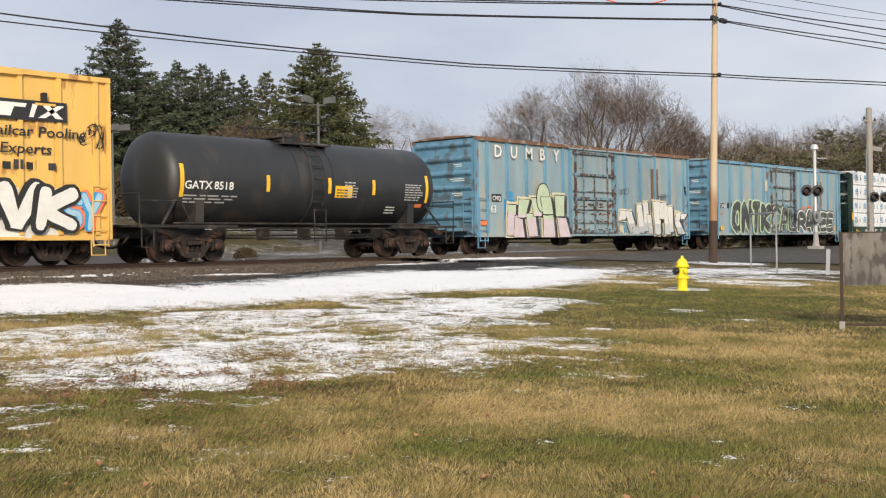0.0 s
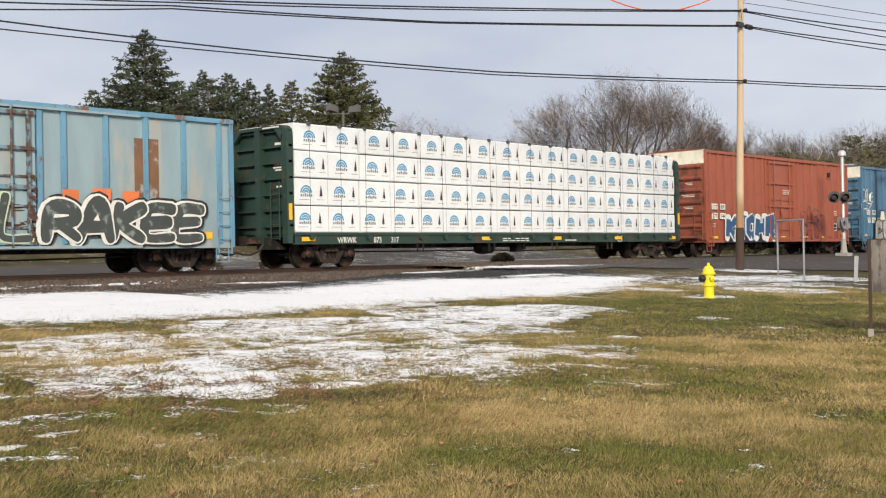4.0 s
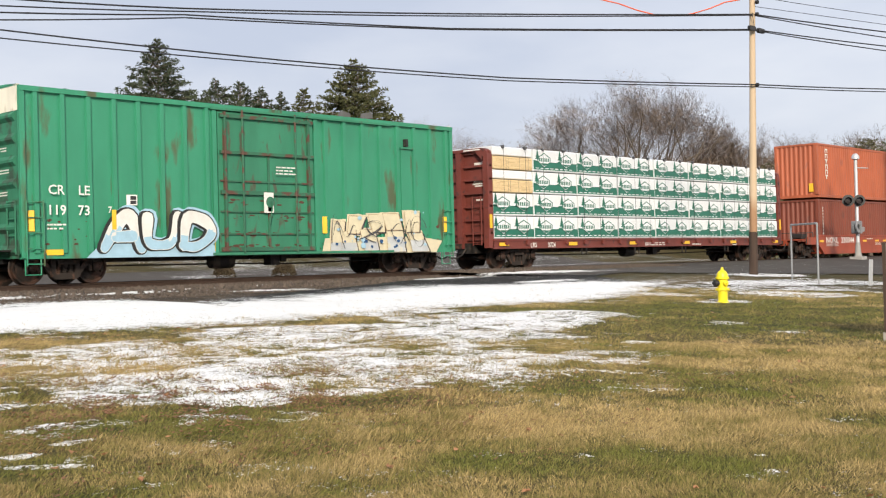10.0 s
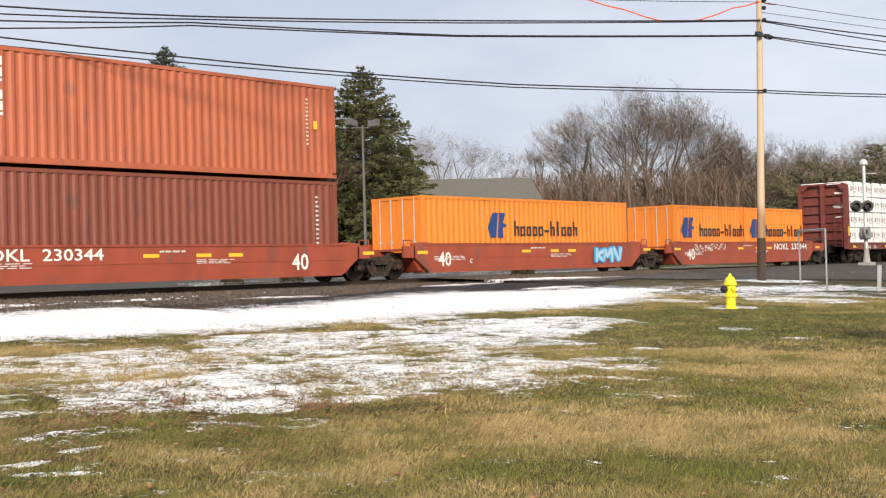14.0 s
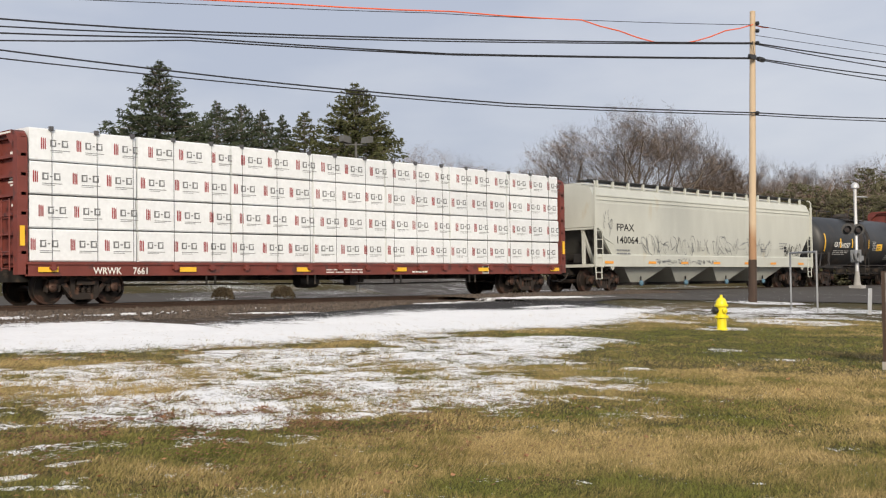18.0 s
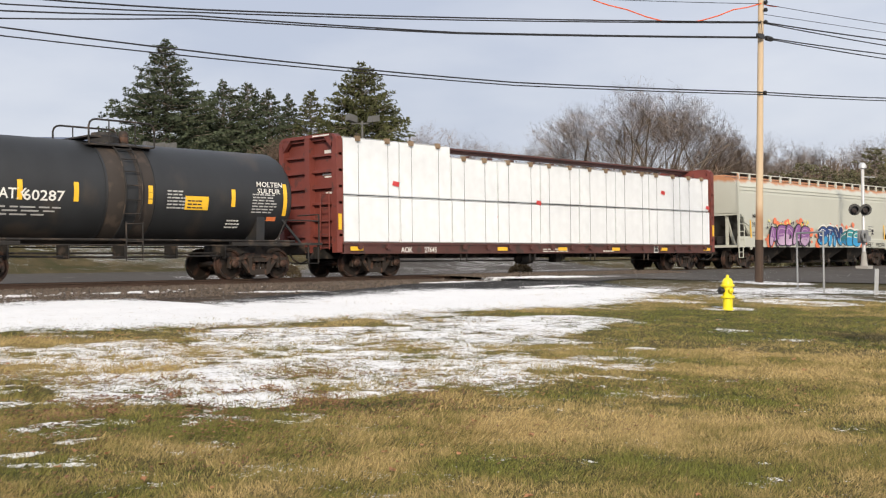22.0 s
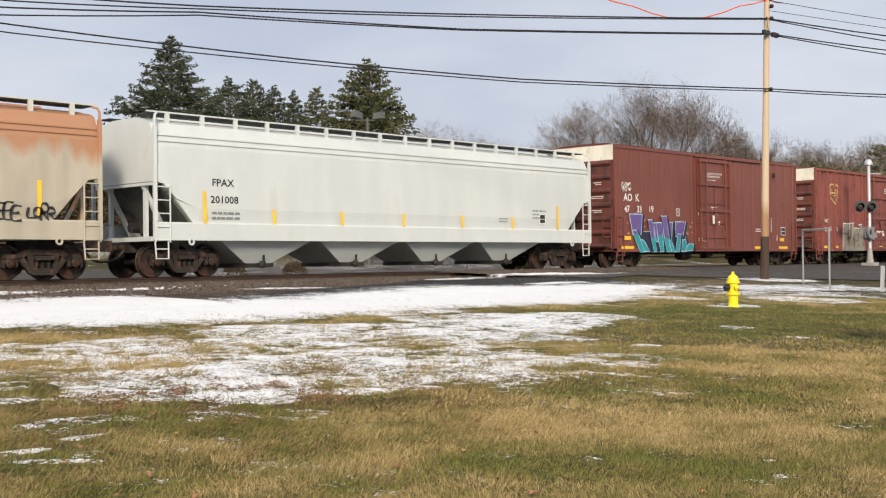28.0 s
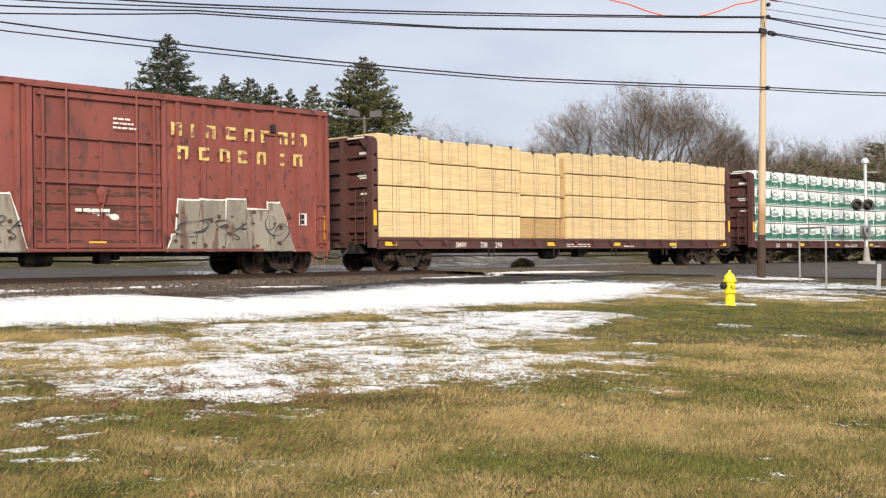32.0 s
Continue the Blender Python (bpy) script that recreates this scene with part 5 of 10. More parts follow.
# ---- paints of the train ----
M.update(
    rod=paint("worn_rod", (0.055, 0.045, 0.042), 0.6, 0.3, stain=((0.13, 0.07, 0.045), 0.3, 6)),
    # dark base paints in the shade below the sloped ends; the stains are grime
    slope=paint("shaded_grimy_slope_sheet", (0.1, 0.098, 0.09), 0.8, stain=((0.04, 0.037, 0.033), 0.4, 2), streak=0.4),
    grating=paint("walkway_grating", (0.05, 0.05, 0.05), 0.6, 0.4),
    oldblue=paint("faded_pale_blue_paint", (0.26, 0.36, 0.4), 0.6, stain=((0.33, 0.35, 0.33), 0.3, 1.6), streak=0.25, var=0.14),
    oldtrim=paint("stronger_blue_trim", (0.13, 0.29, 0.42), 0.6, stain=((0.17, 0.09, 0.06), 0.2, 4), streak=0.4),
    gink=plain("graffiti_ink_blue", (0.012, 0.014, 0.035)),
    rustflake=paint("flaked_rust", (0.085, 0.04, 0.026), 0.85, var=0.3, scale=6),
    gpalest=paint("greyish_white_spray", (0.5, 0.53, 0.54), stain=((0.6, 0.58, 0.45), 0.3, 3)),
    gdusk=paint("thin_black_spray", (0.035, 0.035, 0.042), stain=((0.1, 0.1, 0.11), 0.35, 5)),
    gbubble=paint("coral_spray_bubbles", (0.42, 0.16, 0.11), stain=((0.55, 0.3, 0.24), 0.4, 8)),
    rustroof=paint("rust_roof", (0.19, 0.1, 0.056), 0.8, stain=((0.3, 0.3, 0.28), 0.3, 3)),
    brick=paint("brick_red_paint", (0.315, 0.09, 0.052), 0.55, stain=((0.2, 0.06, 0.04), 0.06, 5), streak=0.6, var=0.1),
    blue=paint("mid_blue_paint", (0.07, 0.172, 0.285), 0.5, stain=((0.13, 0.1, 0.09), 0.08, 5), streak=0.3, var=0.08),
    green=paint("green_paint", (0.036, 0.255, 0.145), 0.5, stain=((0.075, 0.1, 0.05), 0.2, 1.5), streak=0.3, var=0.12),
    brown=paint("red_brown_paint", (0.17, 0.048, 0.034), 0.5, stain=((0.1, 0.035, 0.03), 0.1, 5), streak=0.3, var=0.07),
    maroon=paint("faded_maroon_paint", (0.222, 0.062, 0.048), 0.6, stain=((0.1, 0.035, 0.032), 0.22, 4), streak=0.4),
    maroondoor=paint("worn_maroon_door", (0.2, 0.056, 0.044), 0.6, stain=((0.12, 0.042, 0.036), 0.32, 3), streak=0.4),
    yellowcar=paint("golden_yellow_paint", (0.74, 0.46, 0.12), 0.5, stain=((0.4, 0.2, 0.06), 0.12, 3), streak=0.3, var=0.08),
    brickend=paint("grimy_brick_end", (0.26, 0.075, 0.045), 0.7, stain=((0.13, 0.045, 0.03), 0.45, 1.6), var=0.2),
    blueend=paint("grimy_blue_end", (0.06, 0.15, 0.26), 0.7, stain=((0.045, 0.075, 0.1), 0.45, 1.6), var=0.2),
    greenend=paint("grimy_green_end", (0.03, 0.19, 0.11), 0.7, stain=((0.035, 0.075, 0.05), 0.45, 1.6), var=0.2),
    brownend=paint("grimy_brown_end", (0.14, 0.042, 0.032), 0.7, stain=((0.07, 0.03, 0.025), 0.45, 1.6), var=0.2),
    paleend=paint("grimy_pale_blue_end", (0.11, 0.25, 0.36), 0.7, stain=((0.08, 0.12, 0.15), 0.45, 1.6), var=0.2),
    cap=paint("dusty_cream_panel", (0.76, 0.73, 0.62), 0.6, stain=((0.55, 0.49, 0.38), 0.2, 2), streak=0.5),
    rustdoor=paint("rusting_blue_door", (0.12, 0.23, 0.33), 0.6, stain=((0.2, 0.1, 0.065), 0.22, 3.5)),
    greendoor=paint("grimy_green_door", (0.035, 0.21, 0.12), 0.6, stain=((0.07, 0.08, 0.05), 0.2, 3.5), streak=0.3),
    hopgrey=paint("light_grey_hopper_paint", (0.53, 0.545, 0.495), 0.5, stain=((0.5, 0.48, 0.4), 0.06, 1.6), streak=0.3, var=0.06),
    hopwhite=paint("off_white_hopper_paint", (0.57, 0.605, 0.6), 0.45, stain=((0.52, 0.54, 0.52), 0.04, 1.5), streak=0.3, var=0.05),
    hoprust=paint("grey_paint_with_rusty_top", (0.5, 0.515, 0.46), 0.5, streak=0.3, var=0.04, scale=0.6, top=((0.45, 0.17, 0.055), 4.15, 0.22)),
    hoptan=paint("tan_paint_bleeding_rust", (0.44, 0.4, 0.32), 0.6, stain=((0.4, 0.22, 0.11), 0.2, 1.2), streak=0.18, top=((0.38, 0.17, 0.08), 3.2, 0.75)),
    tank=paint("black_tank_paint", (0.02, 0.022, 0.025), 0.5, stain=((0.04, 0.034, 0.03), 0.32, 0.8), bump=0.06, streak=0.5),
    darkred=paint("dull_red_print", (0.3, 0.035, 0.04), 0.5, var=0.25, scale=5),
    rustbar=paint("rusty_door_bars", (0.16, 0.27, 0.33), 0.7, stain=((0.09, 0.05, 0.035), 0.62, 5)),
    bluebar=paint("blue_bars_worn_to_rust", (0.07, 0.15, 0.24), 0.6, stain=((0.15, 0.075, 0.045), 0.35, 3)),
    greenbar=paint("green_bars_worn_to_rust", (0.03, 0.14, 0.08), 0.6, stain=((0.1, 0.05, 0.035), 0.45, 3)),
    tanchute=paint("dirty_tan_chute", (0.2, 0.17, 0.13), 0.8, stain=((0.09, 0.07, 0.055), 0.4, 3), streak=0.3),
    amber=plain("amber_reflector", (0.85, 0.36, 0.04), 0.4),
    gcoral=paint("coral_spray", (0.8, 0.2, 0.09), 0.5, var=0.2),
    glilac=paint("lilac_spray", (0.5, 0.36, 0.52), 0.5, var=0.2),
    capblue=plain("faded_blue_capstan", (0.1, 0.2, 0.28), 0.6),
    tankrust=paint("spilled_brown_band", (0.034, 0.027, 0.023), 0.75, stain=((0.06, 0.045, 0.036), 0.35, 2)),
    beamred=paint("oxide_red_flatcar", (0.17, 0.04, 0.03), 0.6, stain=((0.1, 0.035, 0.03), 0.25, 3)),
    beamdark=paint("dark_brown_flatcar", (0.09, 0.035, 0.03), 0.65, stain=((0.05, 0.03, 0.025), 0.3, 3)),
    beamgreen=paint("dark_green_flatcar", (0.02, 0.05, 0.038), 0.6, stain=((0.06, 0.045, 0.03), 0.25, 3)),
    well=paint("orange_red_well_car", (0.31, 0.06, 0.028), 0.55, stain=((0.2, 0.06, 0.04), 0.2, 1.8), streak=0.5),
    boxorange=paint("terracotta_container", (0.4, 0.105, 0.046), 0.55, stain=((0.3, 0.09, 0.05), 0.12, 3), streak=0.3),
    boxbrown=paint("brown_red_container", (0.195, 0.05, 0.028), 0.55, stain=((0.14, 0.045, 0.03), 0.15, 3), streak=0.3),
    boxyellow=paint("orange_container", (0.74, 0.225, 0.022), 0.5, stain=((0.6, 0.2, 0.05), 0.12, 3), streak=0.3, var=0.08),
    wrap=paint("white_lumber_wrap", (0.79, 0.82, 0.84), 0.35, rnd=0.1, var=0.04, scale=2, bump=0.25, fine=9),
    wrapwarm=paint("plain_white_wrap", (0.8, 0.835, 0.87), 0.4, rnd=0.05, var=0.02, scale=2, bump=0.12, fine=3),
    lumber=paint("pale_fresh_lumber", (0.76, 0.58, 0.32), 0.7, rnd=0.22, var=0.16, scale=1.2, streak=14, fine=30),
    block=paint("grey_brown_corner_block", (0.27, 0.19, 0.12), 0.85, rnd=0.4, var=0.3),
    lumberdark=paint("browner_lumber", (0.5, 0.33, 0.15), 0.7, rnd=0.2, var=0.2, streak=14),
    pblue=plain("blue_print", (0.02, 0.26, 0.5)),
    pgreen=paint("green_print", (0.012, 0.15, 0.1), 0.4, var=0.1, bump=0.2, fine=9),
    pgrey=plain("grey_print", (0.2, 0.21, 0.22)),
    navy=plain("navy_print", (0.012, 0.05, 0.2)),
    gblue=plain("graffiti_deep_blue", (0.022, 0.085, 0.21)),
    gwhite=plain("graffiti_white", (0.72, 0.72, 0.68)),
    gsilver=plain("graffiti_silver", (0.5, 0.5, 0.49), 0.4, 0.2),
    gblack=plain("graffiti_black", (0.02, 0.02, 0.02)),
    gmint=plain("graffiti_pale_green", (0.5, 0.6, 0.42)),
    gsmoke=paint("graffiti_smoky_black", (0.055, 0.065, 0.062), stain=((0.2, 0.24, 0.22), 0.25, 3)),
    gpurple=plain("graffiti_purple", (0.25, 0.1, 0.3)),
    gorange=plain("graffiti_orange", (0.7, 0.19, 0.06)),
    gcyan=plain("graffiti_sky_blue", (0.03, 0.3, 0.6)),
    gteal=plain("graffiti_teal", (0.02, 0.27, 0.31)),
    gviolet=plain("graffiti_violet", (0.13, 0.08, 0.26)),
    gpale=plain("graffiti_pale_blue", (0.35, 0.55, 0.68)),
    gyellow=plain("graffiti_pale_yellow", (0.72, 0.66, 0.2)),
    gcream=plain("graffiti_cream", (0.66, 0.6, 0.42)),
    ggrey=paint("graffiti_weathered_grey", (0.26, 0.24, 0.195), stain=((0.14, 0.09, 0.07), 0.38, 3), streak=0.3, var=0.3),
    gtan=plain("graffiti_tan", (0.4, 0.3, 0.18)),
    gpink=plain("graffiti_pale_pink", (0.6, 0.52, 0.55)),
    patch=plain("fresh_oxide_patch", (0.23, 0.05, 0.035)),
)


def marks(car, depth, white, items):
    for text, x, z, size, *wide in items:
        end = x + max(p[0] for p in letters(text, size / 0.73)[0])
        level = min(depth(x + (end - x) * q / 8, z) for q in range(9)) - 0.006
        word(car, text, x, z, size, white, lambda a, b: level, wide=wide[0] if wide else 0.95)


def plates(car, depth, rows):
    for text, x0, x1, z0, z1 in rows:
        level = min(depth(x0 + (x1 - x0) * q / 8, z0) for q in range(9)) - 0.002
        flat(car, "number_plate", rects([(x0, z0, x1, z1)]), M["white"], lambda a, b: level)
        size = z1 - z0 - 0.09
        span = max(p[0] for p in letters(text, size / 0.73)[0])
        word(car, text, x0 + 0.05, z0 + 0.045, size, M["black"], lambda a, b: level - 0.004, wide=(x1 - x0 - 0.1) / span)


def square_mark(car, depth, x, z, size):
    """A black consolidated stencil with a white frame."""
    flat(car, "stencil", rects([(x, z, x + size, z + size)]), M["white"], lambda a, b: depth(a, b) - 0.003)
    flat(car, "stencil", rects([(x + 0.03, z + size * 0.5, x + size - 0.03, z + size - 0.03), (x + 0.03, z + 0.03, x + size - 0.03, z + size * 0.45)]), M["black"], lambda a, b: depth(a, b) - 0.006)


def tag(car, text, x0, x1, z0, z1, mat, depth, width=0.045, seed=1, lean=0.12):
    """A name written in one thin line a figure, with a flourish below."""
    rnd = random.Random(seed)
    w, h = (x1 - x0) / len(text), z1 - z0
    root = part("graffiti", Solid(), None, car)
    for k, figure in enumerate(text):
        low, tall = rnd.uniform(-0.25, 0.2), rnd.uniform(0.75, 1.25)
        for stroke in FIGURES[figure]:
            pts = [(x0 + w * (k - 0.2 + 1.35 * u) + lean * h * (v - 0.5) + rnd.uniform(-0.04, 0.04) * w, z0 + h * (low + (tall - low) * v)) for u, v in stroke]
            fine = []
            for i in range(len(pts) - 1):
                p = [pts[max(i - 1, 0)], pts[i], pts[i + 1], pts[min(i + 2, len(pts) - 1)]]
                for t in (0, 0.25, 0.5, 0.75):
                    fine.append(tuple(0.5 * (2 * b + (c - a) * t + (2 * a - 5 * b + 4 * c - d) * t * t + (3 * b - a - 3 * c + d) * t**3) for a, b, c, d in zip(*p)))
            fine.append(pts[-1])
            v, f = [], []
            for i, (px, pz) in enumerate(fine):
                (ox, oz), (qx, qz) = fine[max(i - 1, 0)], fine[min(i + 1, len(fine) - 1)]
                d = max(0.001, math.hypot(qx - ox, qz - oz))
                e = width / 2 * (0.8 + 0.35 * math.sin(i * 0.8 + k))
                v += [(px - (qz - oz) / d * e, pz + (qx - ox) / d * e), (px + (qz - oz) / d * e, pz - (qx - ox) / d * e)]
                if i:
                    f.append((2 * i - 2, 2 * i - 1, 2 * i + 1, 2 * i))
            flat(root, "stroke", (v, f), mat, lambda x, z: depth(x, z) - 0.01)
    return root


def loose_tag(car, x0, x1, z0, z1, mat, depth, seed, width=0.04, count=6):
    """A thin hurried scrawl: one looping line a figure."""
    rnd = random.Random(seed)
    w, h = (x1 - x0) / count, z1 - z0
    root = part("graffiti", Solid(), None, car)
    for k in range(count):
        a, b, c, d = (rnd.uniform(0.5, 3.2) for _ in range(4))
        sx, sz, ph = rnd.uniform(0.3, 0.6), rnd.uniform(0.3, 0.5), rnd.uniform(0, 6)
        pts = []
        for i in range(31):
            t = i / 30 * math.tau
            pts.append((x0 + w * (k + 0.5 + sx * math.sin(a * t + ph) * 0.8 + 0.25 * math.sin(c * t)), z0 + h * (0.5 + sz * math.sin(b * t + ph * 2) * 0.8 + 0.2 * math.cos(d * t + k))))
        v, f = [], []
        for i, (px, pz) in enumerate(pts):
            qx, qz = pts[min(i + 1, 30)]
            ox, oz = pts[max(i - 1, 0)]
            dx, dz = qx - ox, qz - oz
            q = max(0.001, math.hypot(dx, dz))
            e = width / 2 * (0.6 + 0.5 * math.sin(i * 0.9 + k))
            v += [(px - dz / q * e, pz + dx / q * e), (px + dz / q * e, pz - dx / q * e)]
            if i:
                f.append((2 * i - 2, 2 * i - 1, 2 * i + 1, 2 * i))
        flat(root, "stroke", (v, f), mat, lambda x, z: depth(x, z) - 0.01)
    return root


# 1: yellow boxcar, seen by its tail
car, dp, n, dr, zz = boxcar(1.7, 17.57, 4.98, M["yellowcar"], "golden yellow boxcar with black lettering bars and graffiti", posts=5, trim=M["yellowcar"], deep=0.075)
flat(car, "emblem", rects([(11.2, 3.7, 14.57, 4.21)]), M["black"], lambda a, b: -1.605)
flat(car, "emblem", ([(12.4, 3.78), (13.0, 3.78), (13.1, 4.02), (13.4, 4.02), (13.45, 4.12), (12.4, 4.12), (13.5, 3.78), (13.62, 3.78), (13.75, 4.12), (13.6, 4.12), (13.75, 3.78), (13.95, 3.78), (14.5, 4.12), (14.3, 4.12), (14.25, 3.78), (14.45, 3.78), (14.05, 4.12), (13.85, 4.12)], [(0, 1, 2, 3, 4, 5), (6, 7, 8, 9), (10, 11, 12, 13), (14, 15, 16, 17)]), M["white"], lambda a, b: -1.610)
for text, x1, z in (("Railcar Pooling", 15.1, 3.3), ("Experts", 14.1, 2.86)):
    wide = max(p[0] for p in letters(text, 0.27 / 0.73)[0])
    word(car, text, x1 - wide * 1.25, z, 0.27, M["black"], lambda a, b: -1.607, wide=1.25, lean=0.15)
flat(car, "lettering", rects([(11.6 + 0.3 * k, 2.46, 11.82 + 0.3 * k, 2.64 + 0.06 * (k % 2)) for k in range(9)]), M["black"], lambda a, b: dp(a, b) - 0.02)
graffiti(car, 10.6, 14.7, 0.78, 2.25, 4, M["gwhite"], M["gblack"], None, dp, 3, 0.34, text="LOVK", rim=0.09, label="white and black graffiti figures")
flat(car, "white_patch", rects([(11.0, 0.72, 14.75, 2.0)]), M["gwhite"], lambda a, b: dp(a, b) - 0.002)
graffiti(car, 14.4, 15.5, 0.9, 2.0, 2, M["gpale"], M["gcyan"], M["gcoral"], dp, 4, 0.14, text="SY", rim=0.03)
flat(car, "reflector", rects([(14.82, 1.03, 14.97, 2.07)]), M["yellow"], lambda a, b: dp(a, b) - 0.03)
square_mark(car, lambda a, b: dp(a, b) - 0.02, 13.58, 1.43, 0.34)
loose_tag(car, 15.0, 15.7, 3.05, 3.75, M["gblack"], dp, 5, 0.04, 2)
reflectors(car, (14.41,), 0.86, dp, 0.55, 0.2)

# 2: black tank car
def tank_marks(car, dp, n, number, extra):
    for x in extra["bars"]:
        tall = 0.95 if x < 1.5 or x > n - 1.2 else 0.5
        flat(car, "reflector", ([(x + (q % 2) * 0.14, 1.88 + tall * (q // 2) / 6 + (0 if tall > 0.9 else 0.22)) for q in range(14)], [(2 * q, 2 * q + 1, 2 * q + 3, 2 * q + 2) for q in range(6)]), M["yellow"], dp)
    for text, x, z, size, *wide in number:
        v, f = letters(text, size / 0.73)
        flat(car, "lettering", ([(x + p[0] * (wide[0] if wide else 1.1), z + p[1]) for p in v], f), M["white"], dp)
    small_print(car, number[0][1], 1.72, 2.0, 0.28, 3, M["gsilver"], dp, 2)
    flat(car, "placard", ([(extra["placard"] + (q % 2) * 0.78, 1.98 + 0.38 * (q // 2) / 4) for q in range(10)], [(2 * q, 2 * q + 1, 2 * q + 3, 2 * q + 2) for q in range(4)]), M["yellow"], dp)
    small_print(car, extra["placard"] + 0.08, 2.02, 0.6, 0.28, 3, M["rod"], lambda a, b: dp(a, b) - 0.005, 3)
    small_print(car, n - 2.1, 1.95, 0.95, 0.6, 7, M["gsilver"], dp, 4)
    small_print(car, n - 5.0, 2.0, 0.65, 0.55, 6, M["gsilver"], dp, 5)
    small_print(car, n - 2.9, 1.5, 0.5, 0.28, 3, M["white"], dp, 7)
    flat(car, "placard", rects([(n - 1.5, 1.72, n - 1.15, 1.84)]), M["gorange"], dp)


car, dp, n = tank(19.0, 31.4, "black tank car with yellow reflector strips and white lettering", M["tank"])
tank_marks(car, dp, n, [("GATX", 1.07, 2.12, 0.24), ("8518", 2.12, 2.12, 0.24)], dict(bars=(0.92, 4.1, 6.67, 8.69, 11.35), placard=6.98))

# 3, 4: two old pale blue boxcars
car, dp, n, dr, zz = boxcar(32.97, 48.74, 4.38, M["oldblue"], "faded pale blue boxcar with rusty roof and pale graffiti", posts=5, door=(6.1, 9.4), trim=M["oldtrim"], end_mat=M["paleend"], roof=M["rustroof"], deep=0.075, bar_mat=M["rustbar"], hatch=False, chord=M["rustroof"])
STONE_BLOCKS = [
    (0.00, 0.12, 0.02, 0.14, 0.05, 0.75),
    (0.10, 0.26, 0.12, 0.22, 0.00, 0.50),
    (0.16, 0.27, 0.18, 0.34, 0.46, 0.88),
    (0.32, 0.46, 0.28, 0.42, 0.02, 0.55),
    (0.40, 0.52, 0.36, 0.52, 0.50, 0.92),
    (0.55, 0.73, 0.54, 0.70, 0.00, 0.52),
    (0.54, 0.70, 0.50, 0.66, 0.55, 0.95),
    (0.80, 0.98, 0.76, 0.90, 0.00, 0.48),
    (0.74, 0.87, 0.72, 0.88, 0.50, 1.00),
]
slabs(car, 1.75, 6.0, 0.64, 2.3, STONE_BLOCKS, M["gmint"], M["gpink"], M["gblack"], M["gcream"], M["gdusk"], dp, 11, split=0.5, rim=0.03, glow=0.09, drop=0.16, label="pale green and pink graffiti like cracked stone")
skull = [(4.08 + 0.42 * math.cos(t) * (1 - 0.18 * math.sin(t) * (math.sin(t) < 0)), 2.18 + 0.56 * math.sin(t)) for t in (math.tau * q / 20 for q in range(20))]
flat(car, "graffiti", ([(4.08 + (p - 4.08) * 1.1, 2.18 + (q - 2.18) * 1.08) for p, q in skull], [tuple(range(20))]), M["gblack"], lambda a, b: -1.637)
flat(car, "graffiti", (skull, [tuple(range(20))]), M["gmint"], lambda a, b: -1.641)
flat(car, "graffiti", rects([(3.86, 2.0, 4.06, 2.2), (4.2, 1.98, 4.38, 2.16), (4.08, 1.82, 4.16, 1.92)]), M["gblack"], lambda a, b: -1.645)
WHITE_BLOCKS = [
    (0.02, 0.10, 0.03, 0.16, 0.46, 0.72),
    (0.18, 0.27, 0.10, 0.19, 0.08, 0.70),
    (0.19, 0.36, 0.20, 0.34, 0.06, 0.26),
    (0.29, 0.37, 0.26, 0.33, 0.10, 0.90),
    (0.36, 0.44, 0.35, 0.42, 0.14, 0.97),
    (0.43, 0.49, 0.40, 0.46, 0.08, 0.62),
    (0.52, 0.60, 0.49, 0.60, 0.05, 1.00),
    (0.58, 0.68, 0.60, 0.69, 0.50, 0.97),
    (0.66, 0.75, 0.64, 0.71, 0.05, 0.90),
    (0.73, 0.79, 0.70, 0.78, 0.12, 0.86),
    (0.80, 0.88, 0.84, 0.91, 0.42, 0.70),
    (0.86, 0.97, 0.80, 0.88, 0.06, 0.44),
    (0.90, 0.96, 0.90, 1.00, 0.50, 0.66),
]
slabs(car, 9.5, 15.35, 0.64, 2.2, WHITE_BLOCKS, M["gwhite"], M["gpalest"], M["gblack"], M["gcream"], M["gdusk"], dp, 12, split=0.34, rim=0.016, glow=0.07, drop=0.1, label="white and grey graffiti with thin outlines")
spots(car, 9.4, 11.0, 0.66, 1.15, 7, 0.26, M["gcream"], lambda a, b: -1.6, 13)
for q, (z, many) in enumerate(((0.9, 34), (1.3, 16), (1.62, 18), (1.95, 20), (2.2, 26), (3.2, 9))):
    spots(car, 6.25, 9.25, z - 0.07, z + 0.07, many, 0.06, M["rustflake"], lambda a, b: -1.584, 180 + q, "rust_spot", 3.2)
for q, x in enumerate((6.25, 9.2)):
    spots(car, x - 0.06, x + 0.08, 0.8, 2.9, 26, 0.1, M["rustflake"], lambda a, b: -1.686, 190 + q, "rust_spot", 0.8)
spots(car, 6.3, 9.2, 2.4, 3.9, 10, 0.05, M["rustflake"], lambda a, b: -1.584, 15, "rust_spot", 2.0)
spots(car, 9.5, 15.6, 2.2, 2.9, 14, 0.04, M["rustflake"], lambda a, b: -1.526, 16, "rust_spot")
tag(car, "VITED", 9.7, 10.4, 2.45, 2.7, M["gdusk"], lambda a, b: -1.602, 0.025, 17)
tag(car, "HABE", 12.95, 13.75, 2.35, 2.55, M["gdusk"], lambda a, b: -1.602, 0.03, 18)
loose_tag(car, 15.2, 15.6, 2.5, 3.0, M["gblack"], dp, 19, 0.04, 2)
